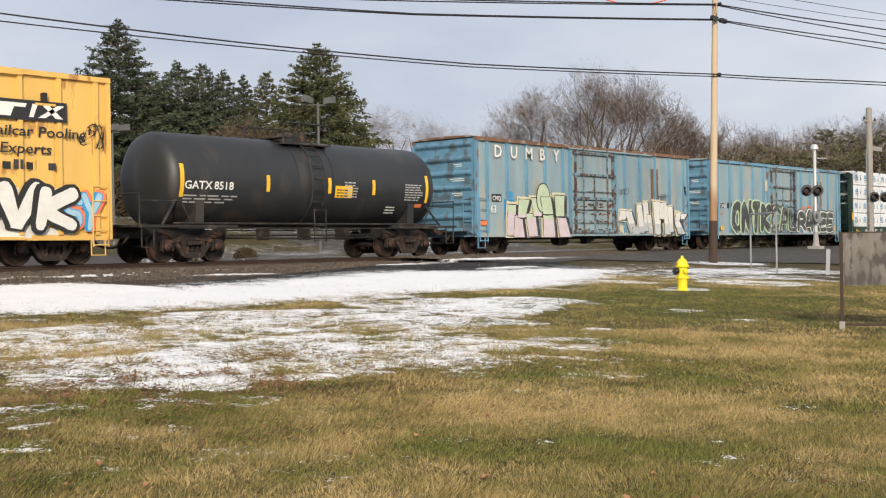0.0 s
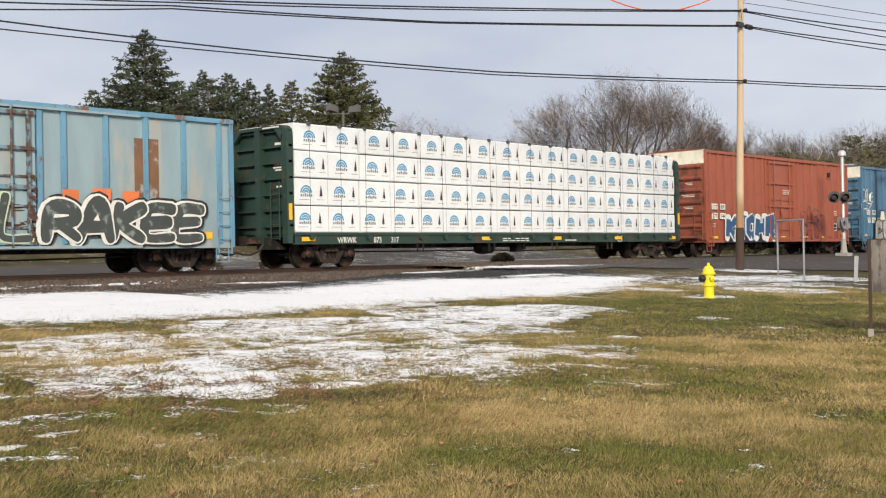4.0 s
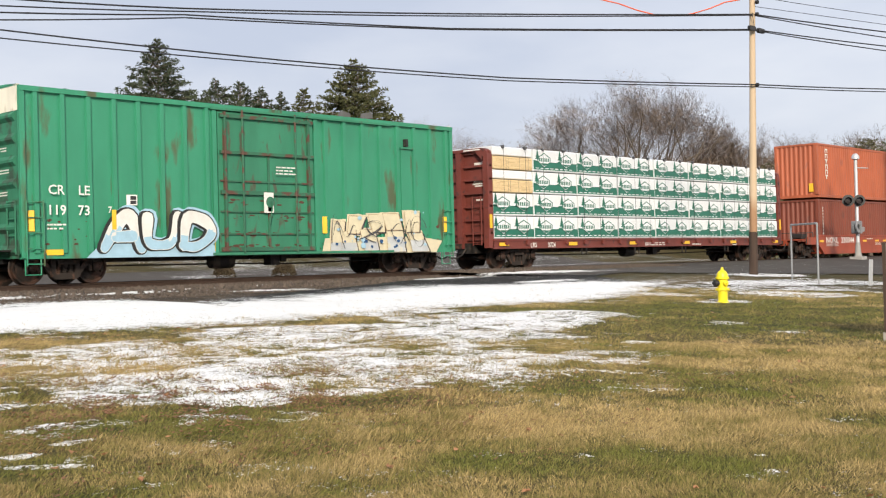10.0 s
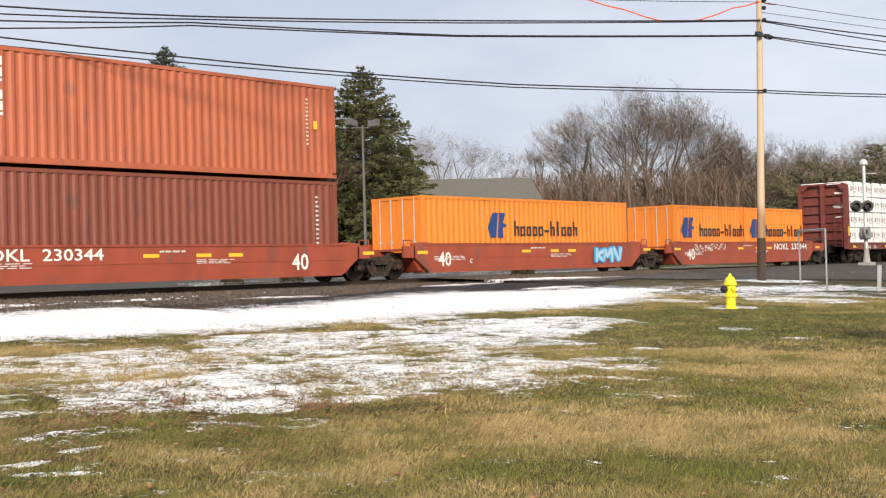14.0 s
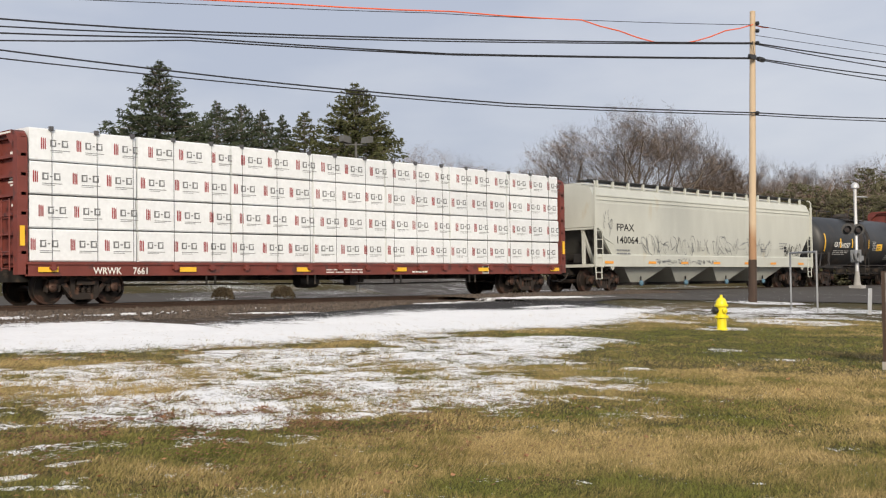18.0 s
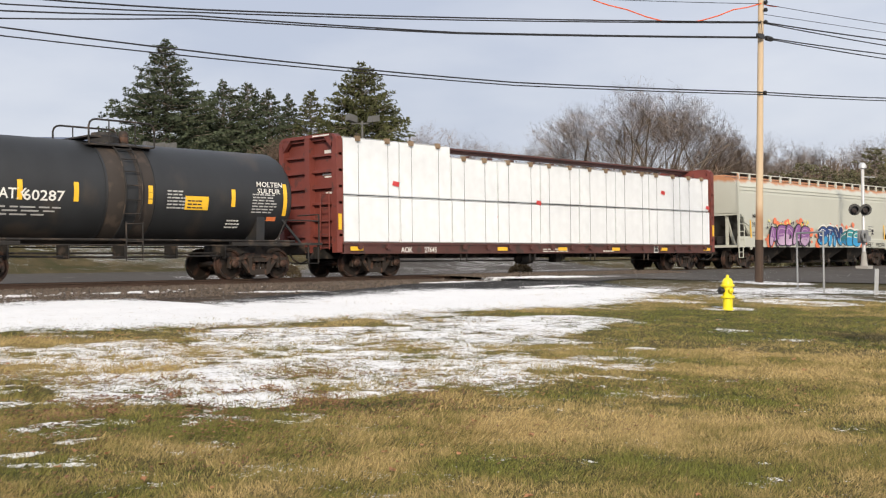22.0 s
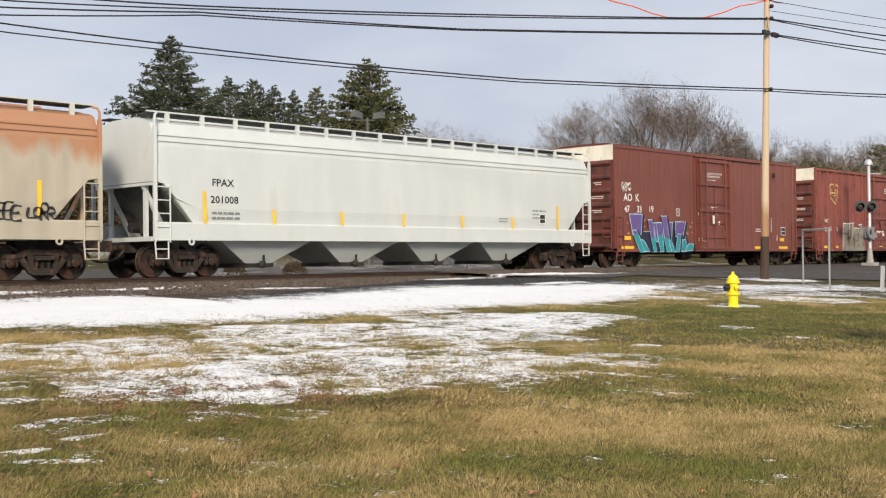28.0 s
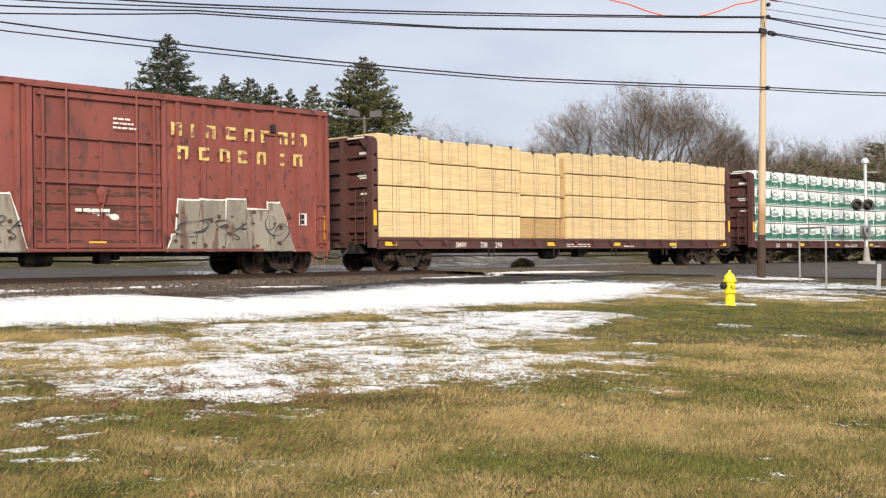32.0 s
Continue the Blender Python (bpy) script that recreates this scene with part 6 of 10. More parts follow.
for x, figure in zip((1.05, 2.05, 2.98, 3.92, 4.86), "DUMBY"):
    word(car, figure, x - 0.02, 3.66, 0.5, M["gpink"], lambda a, b: -1.603, wide=1.0)
    word(car, figure, x, 3.68, 0.46, M["white"], lambda a, b: -1.607, wide=1.0)
flat(car, "rusty_patch", rects([(12.4, 2.3, 13.05, 3.66)]), M["rustroof"], lambda a, b: dp(a, b) - 0.004)
flat(car, "blue_patch", rects([(1.72, 1.3, 2.3, 2.1)]), M["pblue"], lambda a, b: -1.525)
flat(car, "blue_patch", rects([(1.85, 2.12, 2.25, 2.4)]), M["gcyan"], lambda a, b: -1.525)
square_mark(car, lambda a, b: -1.6, 13.0, 1.2, 0.36)
flat(car, "black_patch", rects([(0.95, 1.98, 1.55, 2.28)]), M["black"], lambda a, b: -1.526)
marks(car, dp, M["white"], [("CMQ", 1.0, 2.04, 0.18, 0.9)])
marks(car, dp, M["gwhite"], [("63", 0.78, 1.58, 0.28), ("07", 1.75, 1.58, 0.28)])
reflectors(car, (0.1, 12.6, 15.1), 1.1, dp, 0.45, 0.22, M["gorange"])
car, dp, n, dr, zz = boxcar(50.9, 66.55, 4.36, M["oldblue"], "faded pale blue boxcar with dark green graffiti and a patched side", posts=5, door=(6.25, 9.55), trim=M["oldtrim"], end_mat=M["paleend"], door_mat=M["oldblue"], deep=0.075, bar_mat=M["rustbar"], hatch=False)
graffiti(car, 2.1, 6.2, 0.64, 2.5, 4, M["gsmoke"], M["gmint"], None, dp, 21, 0.42, text="ONIK", rim=0.07, label="smoky black graffiti with pale green outlines")
graffiti(car, 9.65, 14.5, 0.68, 2.05, 5, M["gsmoke"], M["gwhite"], M["gblack"], dp, 22, 0.32, text="RAKEE", rim=0.05, label="black graffiti with white outlines")
graffiti(car, 6.4, 9.4, 0.8, 2.2, 3, M["gsmoke"], M["gmint"], None, dp, 23, 0.22, text="CAL", rim=0.04)
for q, (z, many) in enumerate(((0.9, 30), (1.3, 20), (1.7, 20), (2.2, 22))):
    spots(car, 6.4, 9.4, z - 0.08, z + 0.08, many, 0.06, M["rustflake"], lambda a, b: -1.584, 200 + q, "rust_spot", 3.2)
for q, x in enumerate((6.4, 9.35)):
    spots(car, x - 0.06, x + 0.08, 0.8, 2.6, 20, 0.09, M["rustflake"], lambda a, b: -1.686, 210 + q, "rust_spot", 0.8)
spots(car, 6.0, 9.3, 0.8, 1.3, 12, 0.16, M["gcream"], lambda a, b: -1.586, 25)
flat(car, "rusty_patch", rects([(12.38, 2.05, 13.15, 3.65)]), M["rustroof"], lambda a, b: dp(a, b) - 0.004)
flat(car, "white_patch", rects([(5.7, 2.95, 6.2, 3.5)]), M["gcream"], lambda a, b: dp(a, b) - 0.03)
flat(car, "orange_patch", rects([(10.2, 1.9, 10.7, 2.2), (11.1, 1.95, 11.6, 2.25), (12.0, 1.9, 12.5, 2.2)]), M["gorange"], lambda a, b: dp(a, b) - 0.016)
flat(car, "black_patch", rects([(1.0, 2.0, 1.42, 2.24), (1.7, 2.0, 2.1, 2.26)]), M["black"], lambda a, b: dp(a, b) - 0.004)
marks(car, dp, M["white"], [("CMQ", 1.02, 2.04, 0.17)])
marks(car, dp, M["gorange"], [("63", 1.0, 1.65, 0.25)])
reflectors(car, (0.83, 14.45), 0.92, dp, 0.45, 0.2)
reflectors(car, (2.9, 5.4, 9.75, 12.5), 1.08, dp, 0.5, 0.1)


# lumber loads: what is printed on the wrapping
def arc(cx, cz, r0, r1, n=10):
    v = [(cx + r * math.cos(math.pi * i / n), cz + r * math.sin(math.pi * i / n)) for i in range(n + 1) for r in (r0, r1)]
    return v, [(2 * i, 2 * i + 1, 2 * i + 3, 2 * i + 2) for i in range(n)]


def merge(*parts):
    v, f = [], []
    for pv, pf in parts:
        k = len(v)
        v += pv
        f += [tuple(i + k for i in q) for q in pf]
    return v, f


def firtree(x, z, w, h):
    v, f = [], []
    for i in range(4):
        a = z + h * (0.12 + 0.2 * i)
        q = w * (1 - 0.22 * i) / 2
        f.append((len(v), len(v) + 1, len(v) + 2))
        v += [(x - q, a), (x + q, a), (x, a + h * 0.34)]
    f.append((len(v), len(v) + 1, len(v) + 2, len(v) + 3))
    v += [(x - w * 0.06, z), (x + w * 0.06, z), (x + w * 0.06, z + h * 0.15), (x - w * 0.06, z + h * 0.15)]
    return v, f


def arc_print(ln, h, phase=0):
    """Blue rainbow arcs, dark bars and small black fir trees in turn."""
    blue, bars, black = [], [], []
    k = max(1, round(ln / 1.22))
    for i in range(k):
        x = ln * (i + 0.34 + 0.06 * phase) / k - 0.05
        for r in (0.09, 0.165, 0.24):
            blue.append(arc(x, h * 0.46, r - 0.05, r))
        bars.append(rects([(x - 0.24 + 0.085 * q, h * 0.32, x - 0.18 + 0.085 * q, h * 0.32 + (0.1 if q in (2, 4) else 0.07)) for q in range(6)]))
        black.append(firtree(x + 0.6, h * 0.3, 0.15, 0.38))
        bars.append(rects([(x - 0.3, h * 0.2, x + 0.1, h * 0.2 + 0.014), (x + 0.42, h * 0.2, x + 0.7, h * 0.2 + 0.014)]))
    seams = rects([(ln * i / k - 0.006, 0.02, ln * i / k + 0.006, h - 0.02) for i in range(1, k)])
    return [(merge(*blue), M["pblue"]), (merge(*bars, seams), M["pgrey"]), (merge(*black), M["black"])]


def badge_print(ln, h, phase=0):
    """A green lower half with a stepped edge, and hexagon badges with a fir tree."""
    green, white, tree = [rects([(0.03, 0.06, ln - 0.03, h * 0.44)])], [], []
    k = 2
    for i in range(k):
        x = ln * (i + 0.46 + 0.03 * phase) / k
        w, c = 0.4, h * 0.5
        hexa = [(x - w, c - 0.05), (x, c - 0.27), (x + w, c - 0.05), (x + w, c + 0.12), (x, c + 0.3), (x - w, c + 0.12)]
        green.append((hexa, [(0, 1, 2, 3, 4, 5)]))
        q = [(x + (p - x) * 0.88, c + (r - c) * 0.86) for p, r in hexa]
        white.append((q, [(0, 1, 2, 3, 4, 5)]))
        tree.append(rects([(x - 0.32 + 0.11 * j, c - 0.04, x - 0.25 + 0.11 * j, c + 0.1) for j in range(6)]))
        tree.append(firtree(x - 0.42, c, 0.3, 0.42))
        tree.append(([(x - w * 0.6, c - 0.1), (x, c - 0.21), (x + w * 0.6, c - 0.1)], [(0, 1, 2)]))
    green.append(([(0.03, h * 0.4), (ln * 0.2, h * 0.4), (ln * 0.16, h * 0.47), (0.03, h * 0.5)], [(0, 1, 2, 3)]))
    green.append(([(ln * 0.52, h * 0.4), (ln * 0.72, h * 0.4), (ln * 0.68, h * 0.5), (ln * 0.56, h * 0.5)], [(0, 1, 2, 3)]))
    foot = rects([(0.15 + 0.3 * j, 0.1, 0.35 + 0.3 * j, 0.13) for j in range(int(ln / 0.3) - 1)])
    return [(merge(*green), M["pgreen"]), (merge(*white, foot), M["wrap"]), (merge(*tree), M["pgreen"])]


def bar_print(ln, h, phase=0):
    """Red slanted bars beside grey letter blocks, and a line of small print."""
    red, grey = [], []
    k = max(1, round(ln / 1.24))
    for i in range(k):
        x = ln * (i + 0.04 + (0.0, 0.17, 0.06, 0.24)[phase] + 0.05 * ((i * 3 + phase) % 2)) / k
        for j in range(3):
            red.append(([(x + 0.05 * j, h * 0.36), (x + 0.05 * j + 0.035, h * 0.34), (x + 0.05 * j + 0.035, h * 0.72), (x + 0.05 * j, h * 0.7 - 0.02 * j)], [(0, 1, 2, 3)]))
        for j, wd in ((0.25, 0.17), (0.46, 0.07), (0.57, 0.18)):
            a, b = x + j, x + j + wd
            if wd > 0.1:
                grey.append(rects([(a, h * 0.44, a + 0.05, h * 0.66), (a, h * 0.44, b, h * 0.44 + 0.035), (a, h * 0.66 - 0.03, b, h * 0.66), (b - 0.035, h * 0.46, b, h * 0.6)]))
            else:
                grey.append(rects([(a, h * 0.53, b, h * 0.57)]))
        grey.append(rects([(x + 0.25, h * 0.32, x + 0.8, h * 0.34), (x + 0.25, h * 0.27, x + 0.6, h * 0.285)]))
    return [(merge(*red), M["darkred"]), (merge(*grey), M["pgrey"])]


def board_print(ln, h, phase=0):
    """Joints between the boards of an unwrapped bundle."""
    rnd = random.Random(phase + int(100 * h))
    rows = []
    for j in range(1, 11):
        u = rnd.uniform(0.02, 0.5)
        while u < ln - 0.2:
            z, d = h * j / 11 + rnd.uniform(-0.008, 0.008), rnd.uniform(0.1, 0.8)
            rows.append((u, z, min(ln - 0.06, u + d), z + rnd.uniform(0.004, 0.012)))
            u += d + rnd.uniform(0.1, 1.1)
    bands = [(ln * u - 0.006, 0, ln * u + 0.006, h) for u in (0.33 + 0.02 * phase, 0.38 + 0.02 * phase, 0.66 - 0.02 * phase, 0.88)]
    return [(rects(rows), M["lumberdark"]), (rects(bands), M["strap"])]


def wrap_print(ln, h, phase=0):
    """The lapped edge of the wrapping and its folds."""
    rows = [(0.0, 0.0, 0.01, h), (0.02, h - 0.03, ln - 0.02, h - 0.012)]
    return [(rects(rows), M["pgrey"])]


def beam_marks(car, n, mat, text, refl=6):
    for k, (wd, x) in enumerate(text):
        marks(car, lambda a, b: -1.44, mat, [(wd, x, 0.78, 0.19)])
        end = x + 0.19 * len(wd)
        for winch in [ob for ob in car.children if ob.name.startswith("strap_winch") and x - 0.2 < ob.location.x < end + 0.2]:
            bpy.data.objects.remove(winch)
    places = [0.5 + (n - 1.5) * i / (refl - 1) for i in range(refl)]
    reflectors(car, [s for s in places if all(not x - 0.6 < s < x + 1.0 for _, x in text)], 0.84, lambda a, b: -1.45, 0.55, 0.13)
    small_print(car, n * 0.45, 0.8, 1.6, 0.16, 2, M["gwhite"], lambda a, b: -1.43, 9)
    small_print(car, n * 0.62, 0.8, 0.8, 0.12, 1, M["gwhite"], lambda a, b: -1.43, 10)
    square_mark(car, lambda a, b: -1.44, n * 0.78, 0.76, 0.34)
    for x in (0.1, n - 0.1):
        part("reflector", Solid().box(x - 0.06, x + 0.06, -1.445, -1.42, 1.5, 2.0), M["yellow"], car)


def uniform(cols, mat, draw, rows=4, hgt=0.855):
    return [(1, [(hgt, mat, draw)] * rows) for _ in range(cols)]


# 5: lumber with blue arcs
car, face, n = centerbeam(68.7, 91.55, "dark green flatcar loaded with white lumber bundles printed with blue arcs", M["beamgreen"], uniform(8, M["wrap"], arc_print))
beam_marks(car, n, M["white"], [("WRWK", 2.0), ("873", 3.6), ("317", 4.4)])

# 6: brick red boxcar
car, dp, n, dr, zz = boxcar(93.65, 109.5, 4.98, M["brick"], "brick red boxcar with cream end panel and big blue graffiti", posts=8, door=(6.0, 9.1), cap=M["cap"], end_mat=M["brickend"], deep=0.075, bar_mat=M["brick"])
plates(car, dp, [("CO", 0.49, 1.03, 2.22, 2.49), ("ER", 1.29, 1.77, 2.22, 2.49), ("173", 0.49, 1.04, 1.77, 2.05), ("744", 1.26, 1.8, 1.77, 2.05)])
flat(car, "fresh_patch", rects([(9.95, 0.7, 15.2, 2.05)]), M["patch"], lambda a, b: dp(a, b) - 0.002)
flat(car, "graffiti", ([(1.75, 0.66), (6.75, 0.66), (6.95, 0.95), (6.6, 1.4), (6.1, 1.75), (2.35, 1.9), (2.0, 1.7), (1.7, 1.3)], [tuple(range(8))]), M["gink"], lambda a, b: -1.601)
graffiti(car, 1.85, 6.7, 0.66, 2.2, 5, M["gblue"], M["gwhite"], M["gblack"], lambda a, b: -1.603, 31, 0.46, text="KNOHR", jag=True, rim=0.05, glow=0.035, label="big dark blue graffiti with white outlines")
tag(car, "RAST", 9.9, 12.6, 1.55, 2.3, M["gblack"], dp, 0.04, 32)
tag(car, "SENY", 9.9, 12.6, 0.8, 1.5, M["gblack"], dp, 0.04, 33)
small_print(car, 7.6, 3.1, 0.8, 0.26, 3, M["gwhite"], lambda a, b: dp(a, b) - 0.05, 33)
small_print(car, 0.55, 1.4, 0.5, 0.25, 2, M["gwhite"], dp, 34)
small_print(car, 13.96, 1.7, 0.5, 0.7, 7, M["gwhite"], dp, 35)
square_mark(car, dp, 14.0, 1.25, 0.4)
reflectors(car, (0.52, 7.4, 10.1, 12.25), 0.86, dp)
reflectors(car, (14.75,), 1.0, dp, 0.55, 0.2)

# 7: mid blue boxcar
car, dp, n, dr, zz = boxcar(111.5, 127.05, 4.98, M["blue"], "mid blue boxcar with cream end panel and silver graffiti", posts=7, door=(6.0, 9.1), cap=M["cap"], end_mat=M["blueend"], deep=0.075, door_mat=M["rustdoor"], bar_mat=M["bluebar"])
plates(car, dp, [("CO", 0.58, 1.1, 2.2, 2.48), ("ER", 1.37, 1.86, 2.2, 2.48), ("173", 0.57, 1.09, 1.74, 2.03), ("736", 1.33, 1.85, 1.74, 2.03)])
graffiti(car, 1.75, 7.3, 0.64, 1.98, 5, M["gsilver"], M["gblack"], M["gyellow"], dp, 41, 0.38, text="DUBSE", shine=M["gwhite"], rim=0.06, glow=0.045, label="silver graffiti with black outlines and a yellow rim")
graffiti(car, 8.95, 14.3, 0.64, 2.2, 5, M["gsilver"], M["gblack"], M["gyellow"], dp, 42, 0.36, text="RATAK", jag=True, shine=M["gwhite"], rim=0.065, glow=0.045, label="silver graffiti with black outlines and a yellow rim")
flat(car, "graffiti", ([(2.55, 1.95), (3.25, 1.9), (3.12, 2.42), (2.68, 2.45)], [(0, 1, 2, 3)]), M["gwhite"], lambda a, b: -1.603)
flat(car, "graffiti", rects([(2.62, 2.42, 3.18, 2.52)]), M["gblack"], lambda a, b: -1.607)
flat(car, "navy_patch", rects([(0.1, 0.62, 15.4, 0.95)]), M["gblue"], lambda a, b: dp(a, b) - 0.001)
tag(car, "OSRLE", 0.1, 1.5, 3.0, 3.6, M["gwhite"], dp, 0.06, 43)
tag(car, "CV", 0.1, 1.3, 2.55, 3.0, M["gwhite"], dp, 0.06, 44)
reflectors(car, (0.1, 4.4, 10.17, 12.2, 14.9), 0.96, dp, 0.5, 0.12)

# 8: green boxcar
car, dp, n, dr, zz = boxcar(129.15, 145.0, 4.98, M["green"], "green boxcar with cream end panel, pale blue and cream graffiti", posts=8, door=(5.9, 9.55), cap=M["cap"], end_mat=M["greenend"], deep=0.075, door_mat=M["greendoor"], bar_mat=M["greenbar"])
marks(car, dp, M["white"], [("CR", 0.72, 2.29, 0.25, 1.0), ("LE", 1.55, 2.29, 0.25, 1.0), ("119", 0.68, 1.77, 0.26, 1.0), ("73", 1.53, 1.77, 0.26, 1.0), ("7", 2.4, 1.84, 0.17)])
flat(car, "graffiti", ([(1.75, 0.66), (5.8, 0.66), (5.75, 0.98), (2.2, 1.05)], [(0, 1, 2, 3)]), M["gpale"], lambda a, b: -1.599)
graffiti(car, 2.3, 5.7, 0.7, 1.95, 3, M["gwhite"], M["gblack"], M["gpale"], dp, 51, 0.34, text="AUD", tone=M["gpale"], rim=0.035, label="white and pale blue graffiti with black curves")
flat(car, "graffiti", ([(9.75, 0.66), (14.9, 0.66), (15.2, 1.05), (14.0, 1.2), (9.9, 1.15)], [(0, 1, 2, 3, 4)]), M["gcream"], lambda a, b: -1.599)
slabs(car, 10.1, 14.6, 0.7, 2.0, STONE_BLOCKS, M["gcream"], M["gpalest"], M["gtan"], M["gcream"], M["gdusk"], dp, 52, split=0.3, rim=0.02, glow=0.05, drop=0.05, label="cream graffiti with tan edges")
for q, (z, many) in enumerate(((0.9, 30), (1.3, 20), (1.75, 16), (2.2, 12))):
    spots(car, 6.2, 9.0, z - 0.08, z + 0.08, many, 0.05, M["rustflake"], lambda a, b: -1.584, 250 + q, "rust_spot", 2.6)
for q, (a, b) in enumerate(((0.4, 2.3), (5.8, 6.1), (9.3, 10.2), (14.7, 15.2))):
    spots(car, a, b, 0.72, 1.7, 14, 0.06, M["rustflake"], lambda a, b: -1.527, 260 + q, "rust_spot", 1.4)
spots(car, 10.1, 14.6, 0.75, 1.2, 10, 0.14, M["gblue"], lambda a, b: -1.66, 53)
spots(car, 10.0, 14.7, 0.75, 2.05, 14, 0.12, M["gpale"], lambda a, b: -1.662, 54)
for q in range(4):
    loose_tag(car, 10.2 + 1.1 * q, 11.2 + 1.1 * q, 0.8, 1.95, M["gdusk"], lambda a, b: -1.665, 55 + q, 0.03, 1)
square_mark(car, dp, 3.0, 2.05, 0.28)
small_print(car, 0.72, 1.4, 0.5, 0.2, 2, M["gwhite"], dp, 54)
small_print(car, 7.95, 3.05, 0.78, 0.28, 3, M["gwhite"], lambda a, b: dp(a, b) - 0.05, 53)
part("door_card", Solid().box(7.5, 7.85, -1.68, -1.66, 1.9, 2.5), M["gwhite"], car, "pale card holder on the door")
for x, z in ((0.2, 1.35), (2.5, 1.4), (2.85, 0.75), (5.75, 0.8), (9.85, 1.3), (13.0, 1.2), (15.3, 1.35)):
    flat(car, "reflector", rects([(x, z, x + 0.13, z + 0.52)]), M["yellow"], lambda a, b: dp(a, b) - 0.02)
reflectors(car, (0.6,), 0.75, dp, 0.5, 0.14)

# 9: lumber with green print, two plain bundles
G4 = [(0.855, M["wrap"], badge_print)] * 4
HALF = [(0.855, M["wrap"], badge_print), (0.855, M["wrap"], badge_print), (0.5, M["lumber"], board_print), (0.355, M["wrap"], None), (0.5, M["lumber"], board_print), (0.355, M["wrap"], None)]
car, face, n = centerbeam(147.05, 169.55, "red-brown flatcar loaded with white and green lumber bundles", M["beamred"], [(0.85, HALF)] + [(1, G4)] * 7)
beam_marks(car, n, M["white"], [("LRS", 2.33), ("3724", 3.38)])


# 10: a three-unit well car and its containers
def container(x0, length, z, height, mat, label, doors=False):
    c = thing("shipping_container", label, "container", (x0, RAIL_Y, RAIL_Z + z), "containers on the well car")
    TRAIN.append((c, x0))
    w = 1.219
    fr = Solid()
    for y in (-w, w - 0.14):
        fr.box(0, length, y, y + 0.14, 0, 0.16).box(0, length, y, y + 0.14, height - 0.1, height)
        for x in (0, length - 0.16):
            fr.box(x, x + 0.16, y, y + 0.14, 0, height)
    for x in (0, length - 0.14):
        fr.box(x, x + 0.14, -w, w, 0, 0.16).box(x, x + 0.14, -w, w, height - 0.1, height)
    part("frame", fr, mat, c)
    for side in (-1, 1):
        pts, u, step = [], 0.14, 0.278
        while u < length - 0.2:
            pts += [(u, 0), (u + 0.07, 0), (u + 0.14, 0.036), (u + 0.21, 0.036)]
            u += step
        pts.append((length - 0.14, 0))
        pts = [(min(p, length - 0.14), d) for p, d in pts]
        yb = side * (w - 0.012)
        v = [(p, yb - side * d, h) for h in (0.14, height - 0.08) for p, d in pts]
        m = len(pts)
        part("corrugated_side", Solid().add(v, [(i, i + 1, m + i + 1, m + i) if side < 0 else (m + i, m + i + 1, i + 1, i) for i in range(m - 1)]).box(0.14, length - 0.14, *sorted((side * (w - 0.06), side * (w - 0.07))), 0.14, height - 0.08), mat, c)
    part("container_roof", Solid().box(0.05, length - 0.05, -w + 0.05, w - 0.05, height - 0.06, height - 0.015), mat, c)
    for x, k in ((0, -1), (length, 1)):
        if doors and k < 0:
            for y0 in (-w + 0.1, 0.01):
                d = part("container_door", Solid().box(0.03, 0.07, y0, y0 + w - 0.11, 0.16, height - 0.1), mat, c)
                for u in (0.25, 0.8):
                    part("locking_rod", Solid().tube((0.0, y0 + u, 0.12), (0.0, y0 + u, height - 0.06), 0.022, 8).box(-0.02, 0.03, y0 + u - 0.05, y0 + u + 0.05, 0.9, 0.98), M["gsilver"], d)
        else:
            pts = []
            for i in range(8):
                u = -w + 0.14 + (2 * w - 0.28) * i / 8
                q = (2 * w - 0.28) / 8
                pts += [(u, 0), (u + q * 0.25, 0), (u + q * 0.5, 0.045), (u + q * 0.75, 0.045)]
            pts.append((w - 0.14, 0))
            m = len(pts)
            v = [(x - k * (0.03 + d), p, h) for h in (0.14, height - 0.08) for p, d in pts]
            part("corrugated_end", Solid().add(v, [(m + i, m + i + 1, i + 1, i) if k < 0 else (i, i + 1, m + i + 1, m + i) for i in range(m - 1)]), mat, c)
    for x in (-0.005, length - 0.173):
        for y in (-w - 0.005, w - 0.157):
            for zc in (-0.005, height - 0.113):
                part("corner_casting", Solid().box(x, x + 0.178, y, y + 0.162, zc, zc + 0.118), mat, c)
    return c, (lambda a, b: -w - 0.004)


